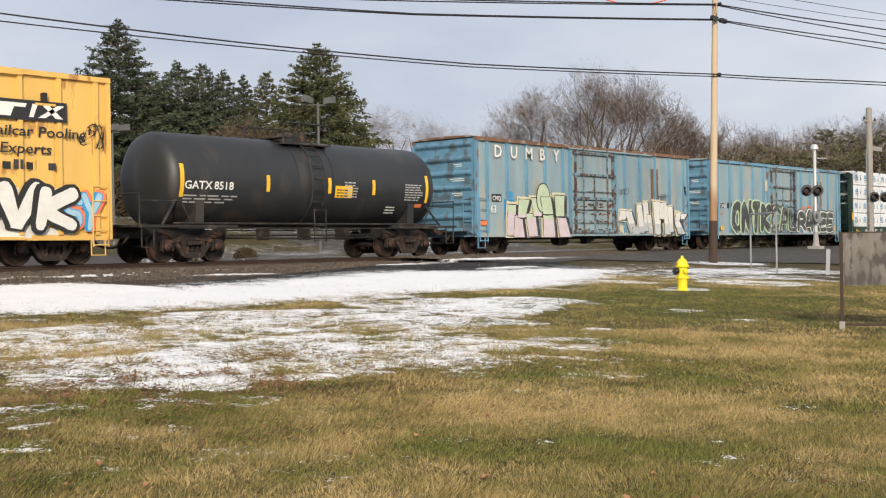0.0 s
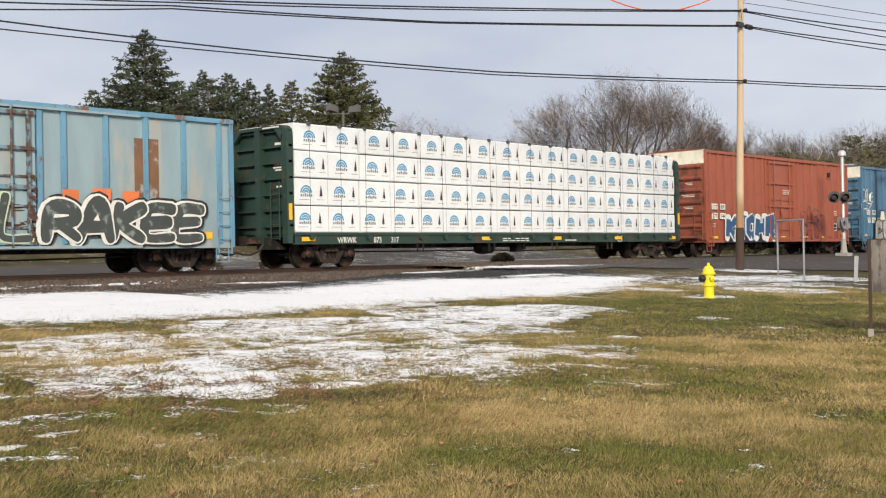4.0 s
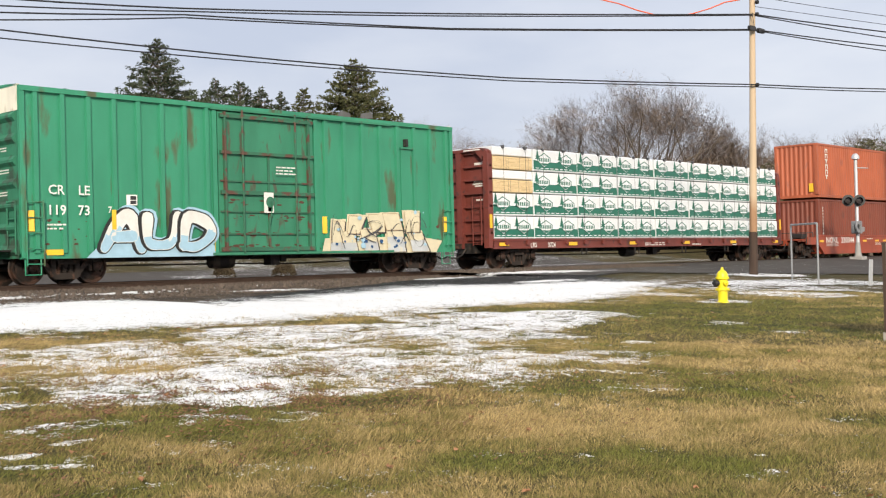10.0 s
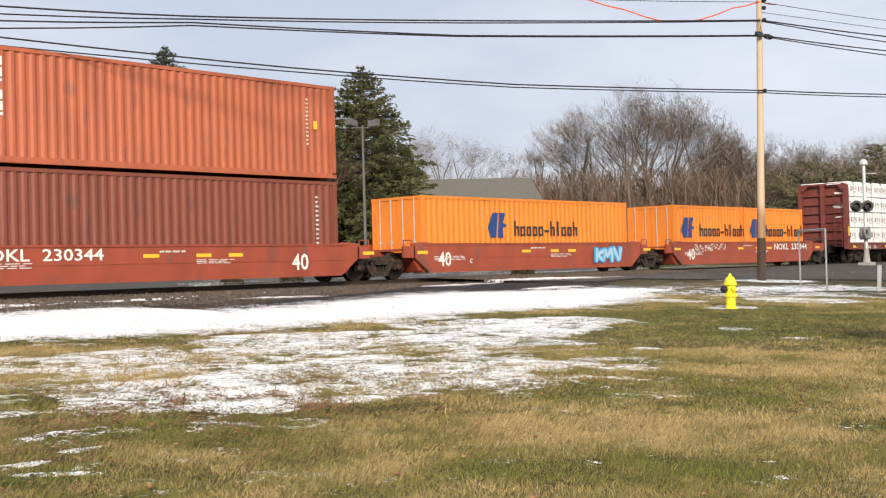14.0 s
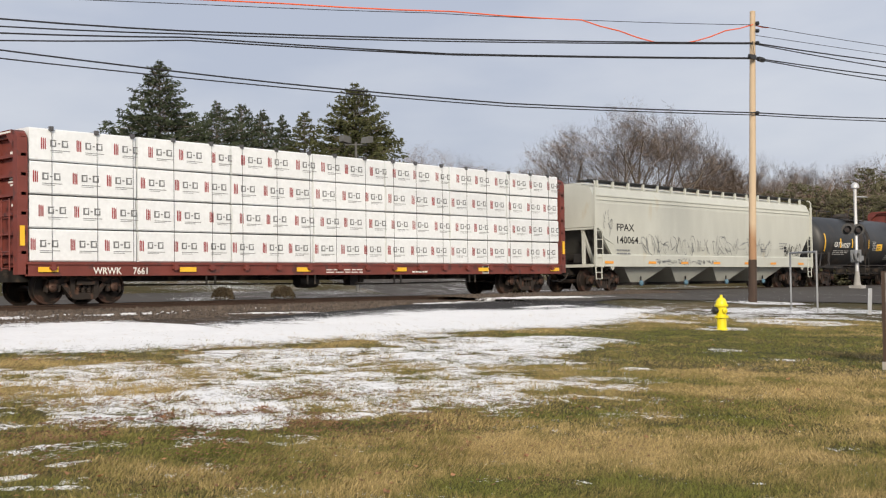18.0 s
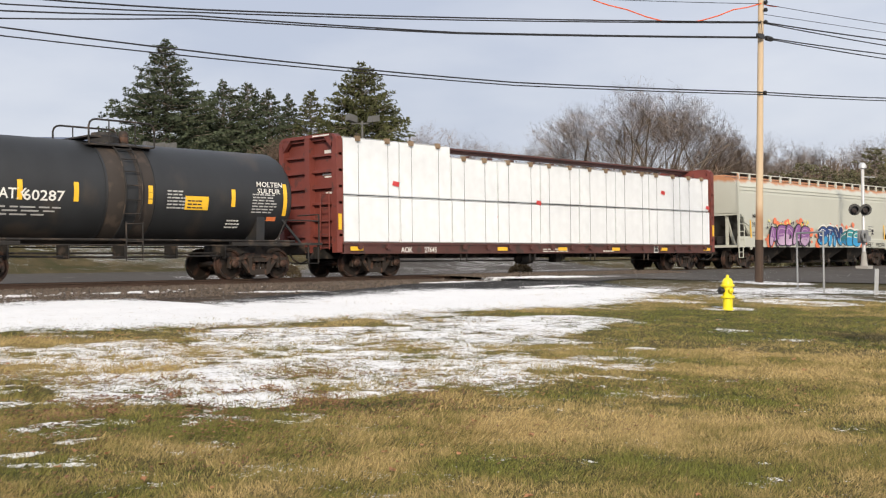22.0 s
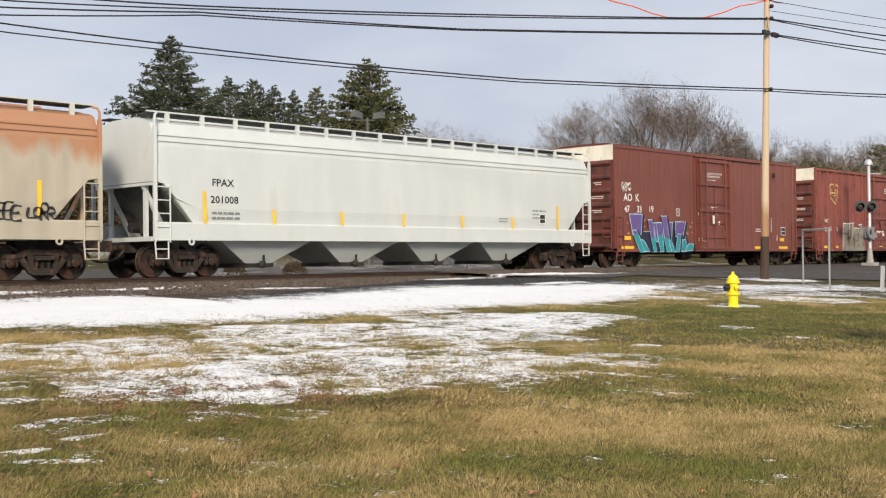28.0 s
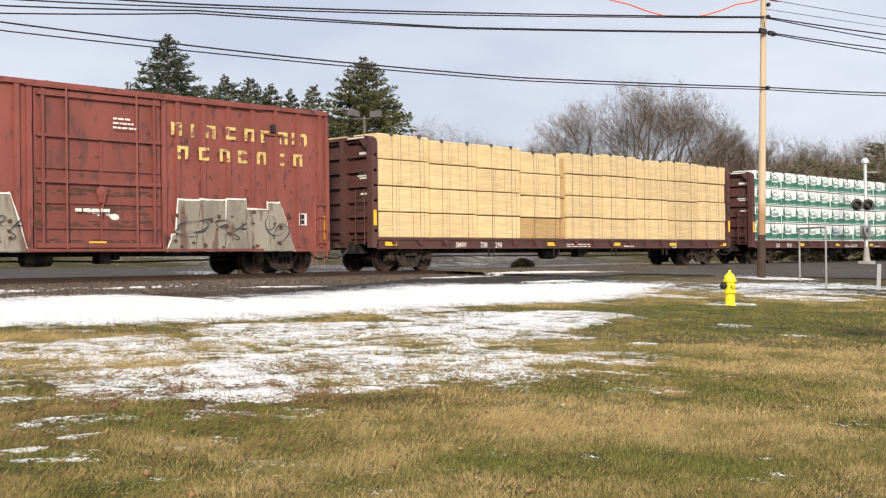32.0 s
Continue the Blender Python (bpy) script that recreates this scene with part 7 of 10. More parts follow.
ORANGE_RED = "orange-red well car unit with a sloped-end steel well"
for k, (cx, first, last) in enumerate(((180.37, True, False), (196.35, False, False), (212.25, False, True))):
    x0, x1 = cx - (8.1 if first else 6.75), cx + (8.1 if last else 6.75)
    n = x1 - x0
    car = start_car("well_car", ORANGE_RED, "well car", x0)
    c = cx - x0
    for side in (-1, 1):
        yo, yi = side * 1.47, side * 1.3
        s = Solid().prism([(c - 6.75, 0.75), (c - 6.75, 1.2), (c - 6.2, 1.24), (c - 5.8, 1.2), (c + 5.8, 1.2), (c + 6.2, 1.24), (c + 6.75, 1.2), (c + 6.75, 0.75), (c + 6.0, 0.2), (c - 6.0, 0.2)], yo, yi)
        part("side_wall", s, M["well"], car)
        part("top_rail", Solid().box(c - 6.3, c + 6.3, *sorted((side * 1.5, side * 1.28)), 1.14, 1.2), M["well"], car)
        part("mid_rib", Solid().box(c - 6.2, c + 6.2, *sorted((side * 1.47, side * 1.485)), 0.68, 0.72), M["well"], car)
    part("well_floor", Solid().box(c - 6.2, c + 6.2, -1.3, 1.3, 0.22, 0.34), M["well"], car)
    for u, k2 in ((c - 6.2, -1), (c + 6.2, 1)):
        part("end_slope", Solid().prism([(u, 0.3), (u + k2 * 0.5, 0.9), (u + k2 * 0.65, 0.9), (u + k2 * 0.15, 0.25)], -1.3, 1.3), M["well"], car)
        far = (first and k2 < 0) or (last and k2 > 0)
        e0, e1 = u + k2 * 0.5, u + k2 * (1.75 if far else 1.0)
        part("end_platform", Solid().box(*sorted((e0, e1)), -1.4, 1.4, 0.95, 1.02).box(*sorted((e0, e1)), -1.47, -1.35, 0.72, 1.1).box(*sorted((e0, e1)), 1.35, 1.47, 0.72, 1.1).box(*sorted((e0, e1)), -0.3, 0.3, 0.7, 0.95), M["well"], car)
        if far:
            r = Solid().pipe([(e1, -1.4, 0.75), (e1, -1.4, 1.35), (e0 + k2 * 0.5, -1.4, 1.35), (e0 + k2 * 0.5, -1.4, 1.0)], 0.025)
            r.pipe([(e1, 1.4, 0.75), (e1, 1.4, 1.35), (e1, -1.4, 1.35)], 0.025)
            part("hand_rail", r, M["rod"], car)
            part("brake_gear", Solid().box(*sorted((e0 + k2 * 0.2, e0 + k2 * 0.8)), -0.9, -0.3, 1.02, 1.32, 0.04), M["grime"], car)
        else:
            part("hand_rail", Solid().pipe([(u + k2 * 0.6, -1.44, 1.1), (u + k2 * 0.6, -1.44, 1.3), (u + k2 * 1.0, -1.44, 1.3), (u + k2 * 1.0, -1.44, 1.1)], 0.022), M["well"], car)
    fc = lambda a, b: -1.506 if b > 1.0 else -1.49
    if first:
        marks(car, fc, M["white"], [("NOKL", c - 5.85, 0.8, 0.31, 1.3), ("230344", c - 4.0, 0.8, 0.31, 1.35)])
        marks(car, fc, M["white"], [("40", c + 4.0, 0.42, 0.5)])
    elif last:
        marks(car, fc, M["white"], [("NOKL", c + 2.4, 0.8, 0.31, 1.3), ("230344", c + 4.2, 0.8, 0.31, 1.35), ("40", c - 5.6, 0.42, 0.5)])
        loose_tag(car, c - 5.0, c - 2.2, 0.8, 1.1, M["gwhite"], fc, 61, 0.035, 7)
    else:
        marks(car, fc, M["white"], [("40", c - 5.6, 0.42, 0.5), ("C", c - 4.0, 0.5, 0.16)])
        graffiti(car, c + 3.4, c + 5.2, 0.35, 1.05, 3, M["gpale"], M["gcyan"], None, fc, 62, 0.16, text="KMN")
    reflectors(car, [c - 6.6, c - 1.1, c + 0.6, c + 1.7, c + 6.9], 0.84, lambda a, b: -1.47, 0.5, 0.1, M["yellow"])
    small_print(car, c - 0.6, 0.98, 1.1, 0.12, 1, M["gwhite"], fc, 63)
    small_print(car, c - 5.8, 0.62, 1.6, 0.16, 3, M["gwhite"], fc, 64 + k)
    small_print(car, c + 0.6, 0.66, 1.4, 0.14, 3, M["gwhite"], fc, 68 + k)
    if first:
        couplers(car, n)
        truck(car, 173.1 - x0, 173.1)
    truck(car, (220.2 if last else (188.4 if k == 0 else 204.3)) - x0, 220.2 if last else (188.4 if k == 0 else 204.3))
    if last:
        part("coupler", Solid().box(n - 0.3, n + 0.9, -0.1, 0.1, 0.78, 0.98), M["steel"], car)

box, fc = container(174.28, 12.192, 0.36, 2.79, M["boxbrown"], "brown-red corrugated shipping container in the well")
flat(box, "lettering", rects([(0.5 + 0.0, 0.75 + 0.17 * i, 0.58, 0.86 + 0.17 * i) for i in range(10)]), M["gwhite"], fc)
small_print(box, 11.3, 0.7, 0.12, 1.7, 12, M["gwhite"], fc, 71)
box, fc = container(174.28, 12.192, 3.262, 2.896, M["boxorange"], "terracotta corrugated shipping container stacked on another")
for i in range(6):
    z = 1.0 + 0.28 * i
    flat(box, "lettering", rects([(0.97, z, 1.05, z + 0.23), (1.2, z, 1.28, z + 0.23), (1.05, z + 0.16, 1.2, z + 0.23)] if i % 3 else [(1.08, z, 1.17, z + 0.16), (0.97, z + 0.16, 1.28, z + 0.23)]), M["gwhite"], lambda a, b: -1.228)
small_print(box, 11.0, 1.0, 0.1, 1.5, 12, M["gwhite"], fc, 72)
flat(box, "placard", rects([(11.3, 1.5, 11.45, 1.75)]), M["yellow"], fc)
part("placard", Solid().box(-0.04, -0.03, -1.0, -0.75, 0.3, 0.75), M["yellow"], box)


def liner_marks(box, fc, x, s):
    """A dark blue angular emblem and a row of dark letter blocks."""
    e = merge(([(x, 1.42), (x + 0.22 * s, 1.96), (x + 0.46 * s, 1.96), (x + 0.36 * s, 1.06), (x + 0.12 * s, 1.06)], [(0, 1, 2, 3, 4)]), ([(x + 0.5 * s, 1.96), (x + 0.78 * s, 1.96), (x + 0.66 * s, 1.6), (x + 0.85 * s, 1.5), (x + 0.64 * s, 1.4), (x + 0.68 * s, 1.06), (x + 0.42 * s, 1.06)], [(0, 1, 2, 3, 4, 5, 6)]))
    flat(box, "emblem", e, M["navy"], lambda a, b: -1.226)
    rows, u = [], x + 1.15 * s
    for tall in (1, 0, 0, 0, 0, 2, 1, 3, 0, 0, 1):
        w = 0.255 * s
        b, e = u + w * 0.86, w * 0.3
        if tall == 2:
            rows.append((u, 1.26, b, 1.35))
        elif tall == 3:
            rows.append((u + w * 0.2, 1.12, u + w * 0.55, 1.68))
        else:
            rows += [(u, 1.12, u + e, 1.68 if tall else 1.48), (b - e, 1.12, b, 1.48), (u + e, 1.4, b - e, 1.48)] + ([] if tall else [(u + e, 1.12, b - e, 1.19)])
        u += w * 1.08
    flat(box, "lettering", rects(rows), M["black"], lambda a, b: -1.226)


LINER = "orange corrugated shipping container with a dark blue emblem"
box, fc = container(190.25, 12.192, 0.34, 2.5, M["boxyellow"], LINER, True)
liner_marks(box, fc, 3.4, 1.3)
for x in (206.1, 212.28):
    box, fc = container(x, 6.06, 0.34, 2.5, M["boxyellow"], LINER, x < 210)
    liner_marks(box, fc, 0.55, 1.35)

# 11: lumber with red marks
car, face, n = centerbeam(223.3, 245.75, "red-brown flatcar loaded with white lumber bundles with red marks", M["beamred"], uniform(7, M["wrap"], bar_print))
beam_marks(car, n, M["white"], [("WRWK", 2.05), ("7661", 3.22)])


def hopper_marks(car, dp, n, code, number, x, mat, bars, zt=2.52, zn=1.98, size=0.27, wide=1.12):
    word(car, code, x, zt, size, mat, lambda a, b: dp(a, 2) - 0.004, wide=wide)
    word(car, number, x - 0.05, zn, size, mat, lambda a, b: dp(a, 2) - 0.004, wide=wide)
    small_print(car, x, zn - 0.45, 1.0, 0.28, 2, M["pgrey"], dp, 81)
    small_print(car, n - 3.6, 1.9, 0.8, 0.4, 3, M["pgrey"], dp, 82)
    small_print(car, n - 5.5, 1.75, 0.5, 0.2, 2, M["pgrey"], dp, 83)
    square_mark(car, dp, n - 3.2, 1.72, 0.36)
    for bx, z0, z1 in bars:
        flat(car, "reflector", rects([(bx, z0, bx + 0.12, z1)]), M["yellow"], lambda a, b: dp(a, b) - 0.004)


# 12: light grey hopper
car, dp, n = hopper(247.45, 266.95, "light grey covered hopper with thin black scrawls on its side", M["hopgrey"], cap=M["capblue"])
hopper_marks(car, dp, n, "FPAX", "140064", 1.62, M["black"], (), 2.5, 1.98, 0.3, 1.34)
loose_tag(car, 3.3, 9.0, 1.55, 2.35, M["pgrey"], dp, 84, 0.03, 10)
loose_tag(car, 9.2, 14.9, 1.55, 2.45, M["pgrey"], dp, 85, 0.03, 9)
loose_tag(car, 0.6, 1.4, 2.2, 3.4, M["pgrey"], dp, 86, 0.03, 2)
loose_tag(car, 16.2, 18.2, 1.6, 2.2, M["gblack"], dp, 87, 0.045, 6)
loose_tag(car, 4.5, 9.5, 1.1, 1.36, M["pgrey"], dp, 88, 0.03, 12)
reflectors(car, (0.7, 3.9, 6.5, 9.3, 12.2, 14.8, 17.8), 1.14, dp, 0.6, 0.1, M["amber"])

# 13: second tank car
car, dp, n = tank(267.9, 280.1, "black tank car with a brown stained middle band", M["tank"])
tank_marks(car, dp, n, [("GATX", 2.13, 2.13, 0.27, 0.98), ("60287", 3.02, 2.1, 0.27, 1.22)], dict(bars=(0.95, 2.87, 4.4, 6.6, 9.35, 11.25), placard=7.78))
marks(car, dp, M["white"], [("MOLTEN", 10.25, 2.72, 0.15, 1.2), ("SULFUR", 10.27, 2.52, 0.15, 1.2)])
part("stained_band", Solid().lathe([(1.422, -0.7), (1.428, -0.68), (1.428, 0.68), (1.422, 0.7)], (n / 2, 0, 2.42), (1, 0, 0), 48), M["tankrust"], car, smooth=True)

# 14: plainly wrapped lumber with a step in its load
TALL = [(1.52, M["wrapwarm"], wrap_print), (1.86, M["wrapwarm"], wrap_print)]
LOW = [(1.52, M["wrapwarm"], wrap_print), (1.5, M["wrapwarm"], wrap_print)]
car, face, n = centerbeam(281.3, 304.25, "dark red flatcar loaded with plain white wrapped lumber", M["beamdark"], [(2.5, TALL)] * 2 + [(2.45, LOW)] * 7, height=4.56, bulk=M["beamred"], block=M["block"])
beam_marks(car, n, M["white"], [("AOK", 2.77), ("27645", 3.87)], 7)
for x, z in ((2.45, 3.0), (13.7, 3.45), (18.6, 3.3), (22.3, 2.75), (7.45, 2.0), (10.0, 2.6)):
    flat(car, "red_mark", ([(x, z), (x + 0.3, z - 0.06), (x + 0.34, z + 0.1), (x + 0.05, z + 0.14)], [(0, 1, 2, 3)]), M["red"], lambda a, b: -1.385)

# 15, 16, 17: three hoppers
car, dp, n = hopper(306.1, 324.4, "grey covered hopper with rusty roof edge and colourful graffiti", M["hoprust"], rail=M["hopgrey"], chute_mat=M["grime"])
hopper_marks(car, dp, n, "MCEX", "351018", 1.47, M["black"], ((1.2, 1.45, 2.3), (n - 1.5, 1.45, 2.3)), 2.4, 2.0, 0.21)
fc = lambda a, b: -1.637
for q, (a, b, c, d, many) in enumerate(((2.5, 3.5, 1.1, 1.6, 16), (7.0, 7.6, 1.1, 1.9, 12), (2.9, 7.3, 2.0, 2.35, 26), (8.0, 8.6, 1.1, 1.75, 10), (13.1, 14.2, 1.1, 1.75, 18), (9.6, 12.8, 1.9, 2.25, 14))):
    spots(car, a, b, c, d, many, 0.24, M["gcoral"], lambda a, b: -1.638, 130 + q)
spots(car, 2.8, 7.5, 1.95, 2.35, 20, 0.15, M["gyellow"], lambda a, b: -1.6385, 140)
spots(car, 2.8, 7.5, 1.95, 2.3, 18, 0.1, M["gdusk"], lambda a, b: -1.639, 142)
spots(car, 7.0, 7.5, 1.1, 1.6, 8, 0.13, M["gdusk"], lambda a, b: -1.6385, 141)
graffiti(car, 3.15, 7.1, 1.04, 2.15, 5, M["gpurple"], M["gblack"], None, fc, 91, 0.36, text="MEDAS", rim=0.05, tone=M["glilac"], shine=M["glilac"], label="purple and lilac graffiti on a burst of orange")
graffiti(car, 8.3, 11.1, 1.04, 2.15, 3, M["navy"], M["gblack"], M["gwhite"], fc, 92, 0.4, text="SIN", rim=0.02, glow=0.08, tone=M["gcyan"], shine=M["gwhite"], label="sky blue and navy graffiti with white rim")
graffiti(car, 10.9, 13.4, 1.04, 2.0, 3, M["gteal"], M["gblack"], M["gwhite"], fc, 93, 0.36, text="KES", rim=0.02, glow=0.08, tone=M["gcyan"], shine=M["gwhite"], label="teal and blue graffiti with white rim")
tag(car, "ORBE", 14.1, 15.2, 1.08, 1.28, M["gblack"], dp, 0.045, 94)
tag(car, "MIDAR", 15.7, 16.8, 1.08, 1.28, M["gblack"], dp, 0.045, 95)
car, dp, n = hopper(325.7, 345.16, "tan covered hopper bleeding orange rust from its roof", M["hoptan"], rail=M["hopgrey"], chute_mat=M["tanchute"])
hopper_marks(car, dp, n, "ARSX", "4434", 1.3, M["black"], ((1.2, 1.6, 2.5), (4.0, 1.56, 2.05), (8.0, 1.56, 2.05), (12.4, 1.56, 2.05), (14.7, 1.56, 2.05), (17.65, 1.6, 2.5)), 2.3, 1.95, 0.2)
for q, (a, b, name) in enumerate(((3.2, 4.7, "HOLE"), (5.9, 6.9, "DAY"), (8.1, 9.6, "ROMIL"), (12.0, 13.4, "ENOER"), (14.1, 15.5, "ENOER"), (16.2, 17.2, "LOEEE"), (17.4, 18.1, "LORR"))):
    tag(car, name, a, b, 1.56, 1.86, M["gblack"], dp, 0.07, 95 + q)
for q, (a, b, name) in enumerate(((3.8, 5.4, "CHMNO"), (7.2, 8.6, "CHEYS"), (9.4, 10.4, "HIPS"), (13.7, 15.6, "HIDEAWAL"))):
    tag(car, name, a, b, 1.12, 1.36, M["rod"], dp, 0.045, 110 + q)
loose_tag(car, 12.5, 14.2, 1.12, 1.35, M["gteal"], dp, 102, 0.05, 5)
car, dp, n = hopper(346.6, 366.42, "clean off-white covered hopper with yellow reflector strips", M["hopwhite"], rail=M["hopwhite"])
hopper_marks(car, dp, n, "FPAX", "201008", 1.96, M["black"], ((1.65, 1.5, 2.4), (4.09, 1.52, 1.94), (6.75, 1.52, 1.94), (9.45, 1.52, 1.94), (12.3, 1.52, 1.94), (15.0, 1.52, 1.94), (17.65, 1.52, 2.4)), 2.56, 2.08, 0.21)

# 18: red-brown boxcar
car, dp, n, dr, zz = boxcar(368.1, 383.85, 5.02, M["brown"], "red-brown boxcar with cream end panel and violet graffiti", posts=8, door=(6.2, 9.25), cap=M["cap"], end_mat=M["brownend"], deep=0.03, bar_mat=M["brown"])
marks(car, dp, M["white"], [("AO", 0.62, 2.75, 0.32), ("K", 1.5, 2.75, 0.32), ("47", 0.66, 2.28, 0.29), ("33", 1.55, 2.29, 0.29), ("19", 2.43, 2.31, 0.29)])
for q, (a, b) in enumerate(((0.85, 1.6), (2.0, 3.0), (4.6, 5.9))):
    spots(car, a, b, 1.2, 2.0, 9, 0.1, M["gbubble"], lambda a, b: -1.558, 150 + q)
VIOLET_BLOCKS = [
    (0.05, 0.17, 0.00, 0.19, 0.46, 0.97),
    (0.15, 0.25, 0.04, 0.10, 0.00, 0.55),
    (0.22, 0.30, 0.16, 0.20, 0.02, 0.30),
    (0.36, 0.41, 0.28, 0.34, 0.00, 0.83),
    (0.40, 0.43, 0.36, 0.39, 0.28, 0.75),
    (0.46, 0.52, 0.40, 0.48, 0.02, 0.76),
    (0.59, 0.64, 0.57, 0.66, 0.30, 0.78),
    (0.56, 0.63, 0.48, 0.56, 0.00, 0.94),
    (0.64, 0.70, 0.60, 0.63, 0.00, 0.30),
    (0.71, 0.82, 0.71, 0.87, 0.42, 0.80),
    (0.70, 0.76, 0.74, 0.79, 0.00, 0.46),
    (0.80, 0.92, 0.82, 0.86, 0.02, 0.32),
    (0.86, 0.97, 0.92, 1.00, 0.04, 0.20),
]
slabs(car, 1.0, 5.8, 0.66, 2.25, VIOLET_BLOCKS, M["gviolet"], M["gteal"], M["gpale"], None, M["gink"], dp, 111, split=0.4, rim=0.04, drop=0.15, back=[(0.16, 0.55, 0.12, 0.5, 0.0, 0.52), (0.4, 0.96, 0.36, 0.84, 0.0, 0.6)], label="angular violet and teal graffiti with pale blue outlines")
loose_tag(car, 0.55, 1.1, 3.15, 3.5, M["gwhite"], dp, 112, 0.05, 2)
for text, x, z in (("CLOSE AND LOCK DOORS", 6.98, 4.12), ("BEFORE MOVING CAR", 7.05, 3.99)):
    word(car, text, x, z, 0.09, M["gwhite"], lambda a, b: -1.588, wide=0.95)
small_print(car, 7.1, 3.86, 1.0, 0.06, 1, M["gwhite"], lambda a, b: -1.588, 113)
flat(car, "placard", rects([(7.38, 1.9, 7.56, 2.28)]), M["gwhite"], lambda a, b: -1.685)
flat(car, "lettering", rects([(7.52, 2.4, 7.56, 2.6), (7.78, 2.4, 7.82, 2.6), (7.4, 2.64, 7.95, 2.67)]), M["gwhite"], lambda a, b: -1.588)
flat(car, "lettering", ([(8.12 + 0.09 * math.cos(math.tau * q / 12), 1.95 + 0.09 * math.sin(math.tau * q / 12)) for q in range(12)], [tuple(range(12))]), M["gwhite"], lambda a, b: -1.588)
flat(car, "lettering", rects([(4.62, 2.2, 4.9, 2.23), (4.62, 2.5, 4.9, 2.53), (4.62, 2.23, 4.65, 2.5), (4.87, 2.23, 4.9, 2.5), (4.7, 2.4, 4.82, 2.44), (4.74, 2.28, 4.78, 2.36)]), M["gwhite"], dp)
for q, (x, z, w, h, lines) in enumerate(((6.3, 2.3, 0.3, 0.25, 3), (6.3, 1.15, 0.45, 0.16, 2), (6.85, 1.1, 0.3, 0.1, 1), (8.6, 1.2, 0.16, 0.4, 4), (12.15, 2.15, 0.45, 0.16, 2), (13.0, 1.6, 0.22, 0.7, 8), (13.45, 1.2, 0.3, 0.3, 3), (12.2, 1.0, 0.3, 0.4, 4), (13.4, 2.0, 0.2, 0.5, 6))):
    small_print(car, x, z, w, h, lines, M["gwhite"], lambda a, b: dp(a, b) - 0.003 if a > 9.3 else -1.588, 240 + q)
small_print(car, 13.1, 1.6, 0.25, 0.75, 8, M["gwhite"], dp, 114)
small_print(car, 11.6, 1.6, 0.5, 0.2, 2, M["gwhite"], dp, 115)
square_mark(car, dp, 14.1, 1.45, 0.4)
reflectors(car, (0.4, 3.3, 11.4, 13.8), 0.78, dp, 0.9, 0.12)
reflectors(car, (0.6, 13.9), 1.15, dp, 0.5, 0.16)

# 19: faded maroon boxcar
car, dp, n, dr, zz = boxcar(385.9, 401.72, 4.96, M["maroon"], "faded maroon boxcar with a yellow shield and grey graffiti", posts=7, door=(6.1, 9.85), cap=M["cap"], end_mat=M["brownend"], deep=0.075, door_mat=M["maroondoor"], bar_mat=M["maroondoor"])
for z, row in ((3.86, (10.13, 10.82, 11.3, 11.95, 12.6, 13.25, 13.9, 14.35, 14.65)), (3.22, (10.33, 11.03, 11.73, 12.42, 13.1, 13.78, 14.4))):
    for k, u in enumerate(row):
        bars = [(u, z, u + 0.11, z + 0.36), (u + 0.24, z, u + 0.35, z + 0.36), (u + 0.11, z + 0.27, u + 0.24, z + 0.36)]
        if z > 3.5 and k in (1, 7):
            bars = bars[:1]
        elif k % 2:
            bars = [bars[0], (u + 0.11, z, u + 0.34, z + 0.09), (u + 0.11, z + 0.27, u + 0.34, z + 0.36)]
        flat(car, "lettering", rects(bars), M["lettergold"], lambda a, b: dp(u + 0.18, z) - 0.002)
shield = [(1.75, 4.15), (1.85, 3.45), (2.25, 3.1), (2.65, 3.45), (2.78, 4.15), (2.5, 4.25), (2.25, 4.12), (2.0, 4.25)]
inner = [(2.26 + (p - 2.26) * 0.86, 3.7 + (q - 3.7) * 0.88) for p, q in shield]
flat(car, "shield", (shield + inner, [(i, (i + 1) % 8, 8 + (i + 1) % 8, 8 + i) for i in range(8)]), M["lettergold"], lambda a, b: dp(a, b) - 0.006)
small_print(car, 1.95, 3.55, 0.62, 0.45, 3, M["lettergold"], dp, 121)
marks(car, dp, M["white"], [("21", 0.96, 1.7, 0.24), ("51", 1.63, 1.71, 0.24), ("5", 2.5, 1.72, 0.24), ("WC", 0.96, 2.16, 0.2)])
GREY_BLOCKS = [
    (0.02, 0.24, 0.06, 0.24, 0.00, 0.30),
    (0.08, 0.22, 0.10, 0.26, 0.28, 0.96),
    (0.22, 0.44, 0.26, 0.44, 0.00, 0.98),
    (0.44, 0.64, 0.46, 0.60, 0.00, 1.00),
    (0.62, 0.84, 0.60, 0.82, 0.00, 0.82),
    (0.80, 1.00, 0.78, 0.88, 0.00, 0.96),
]
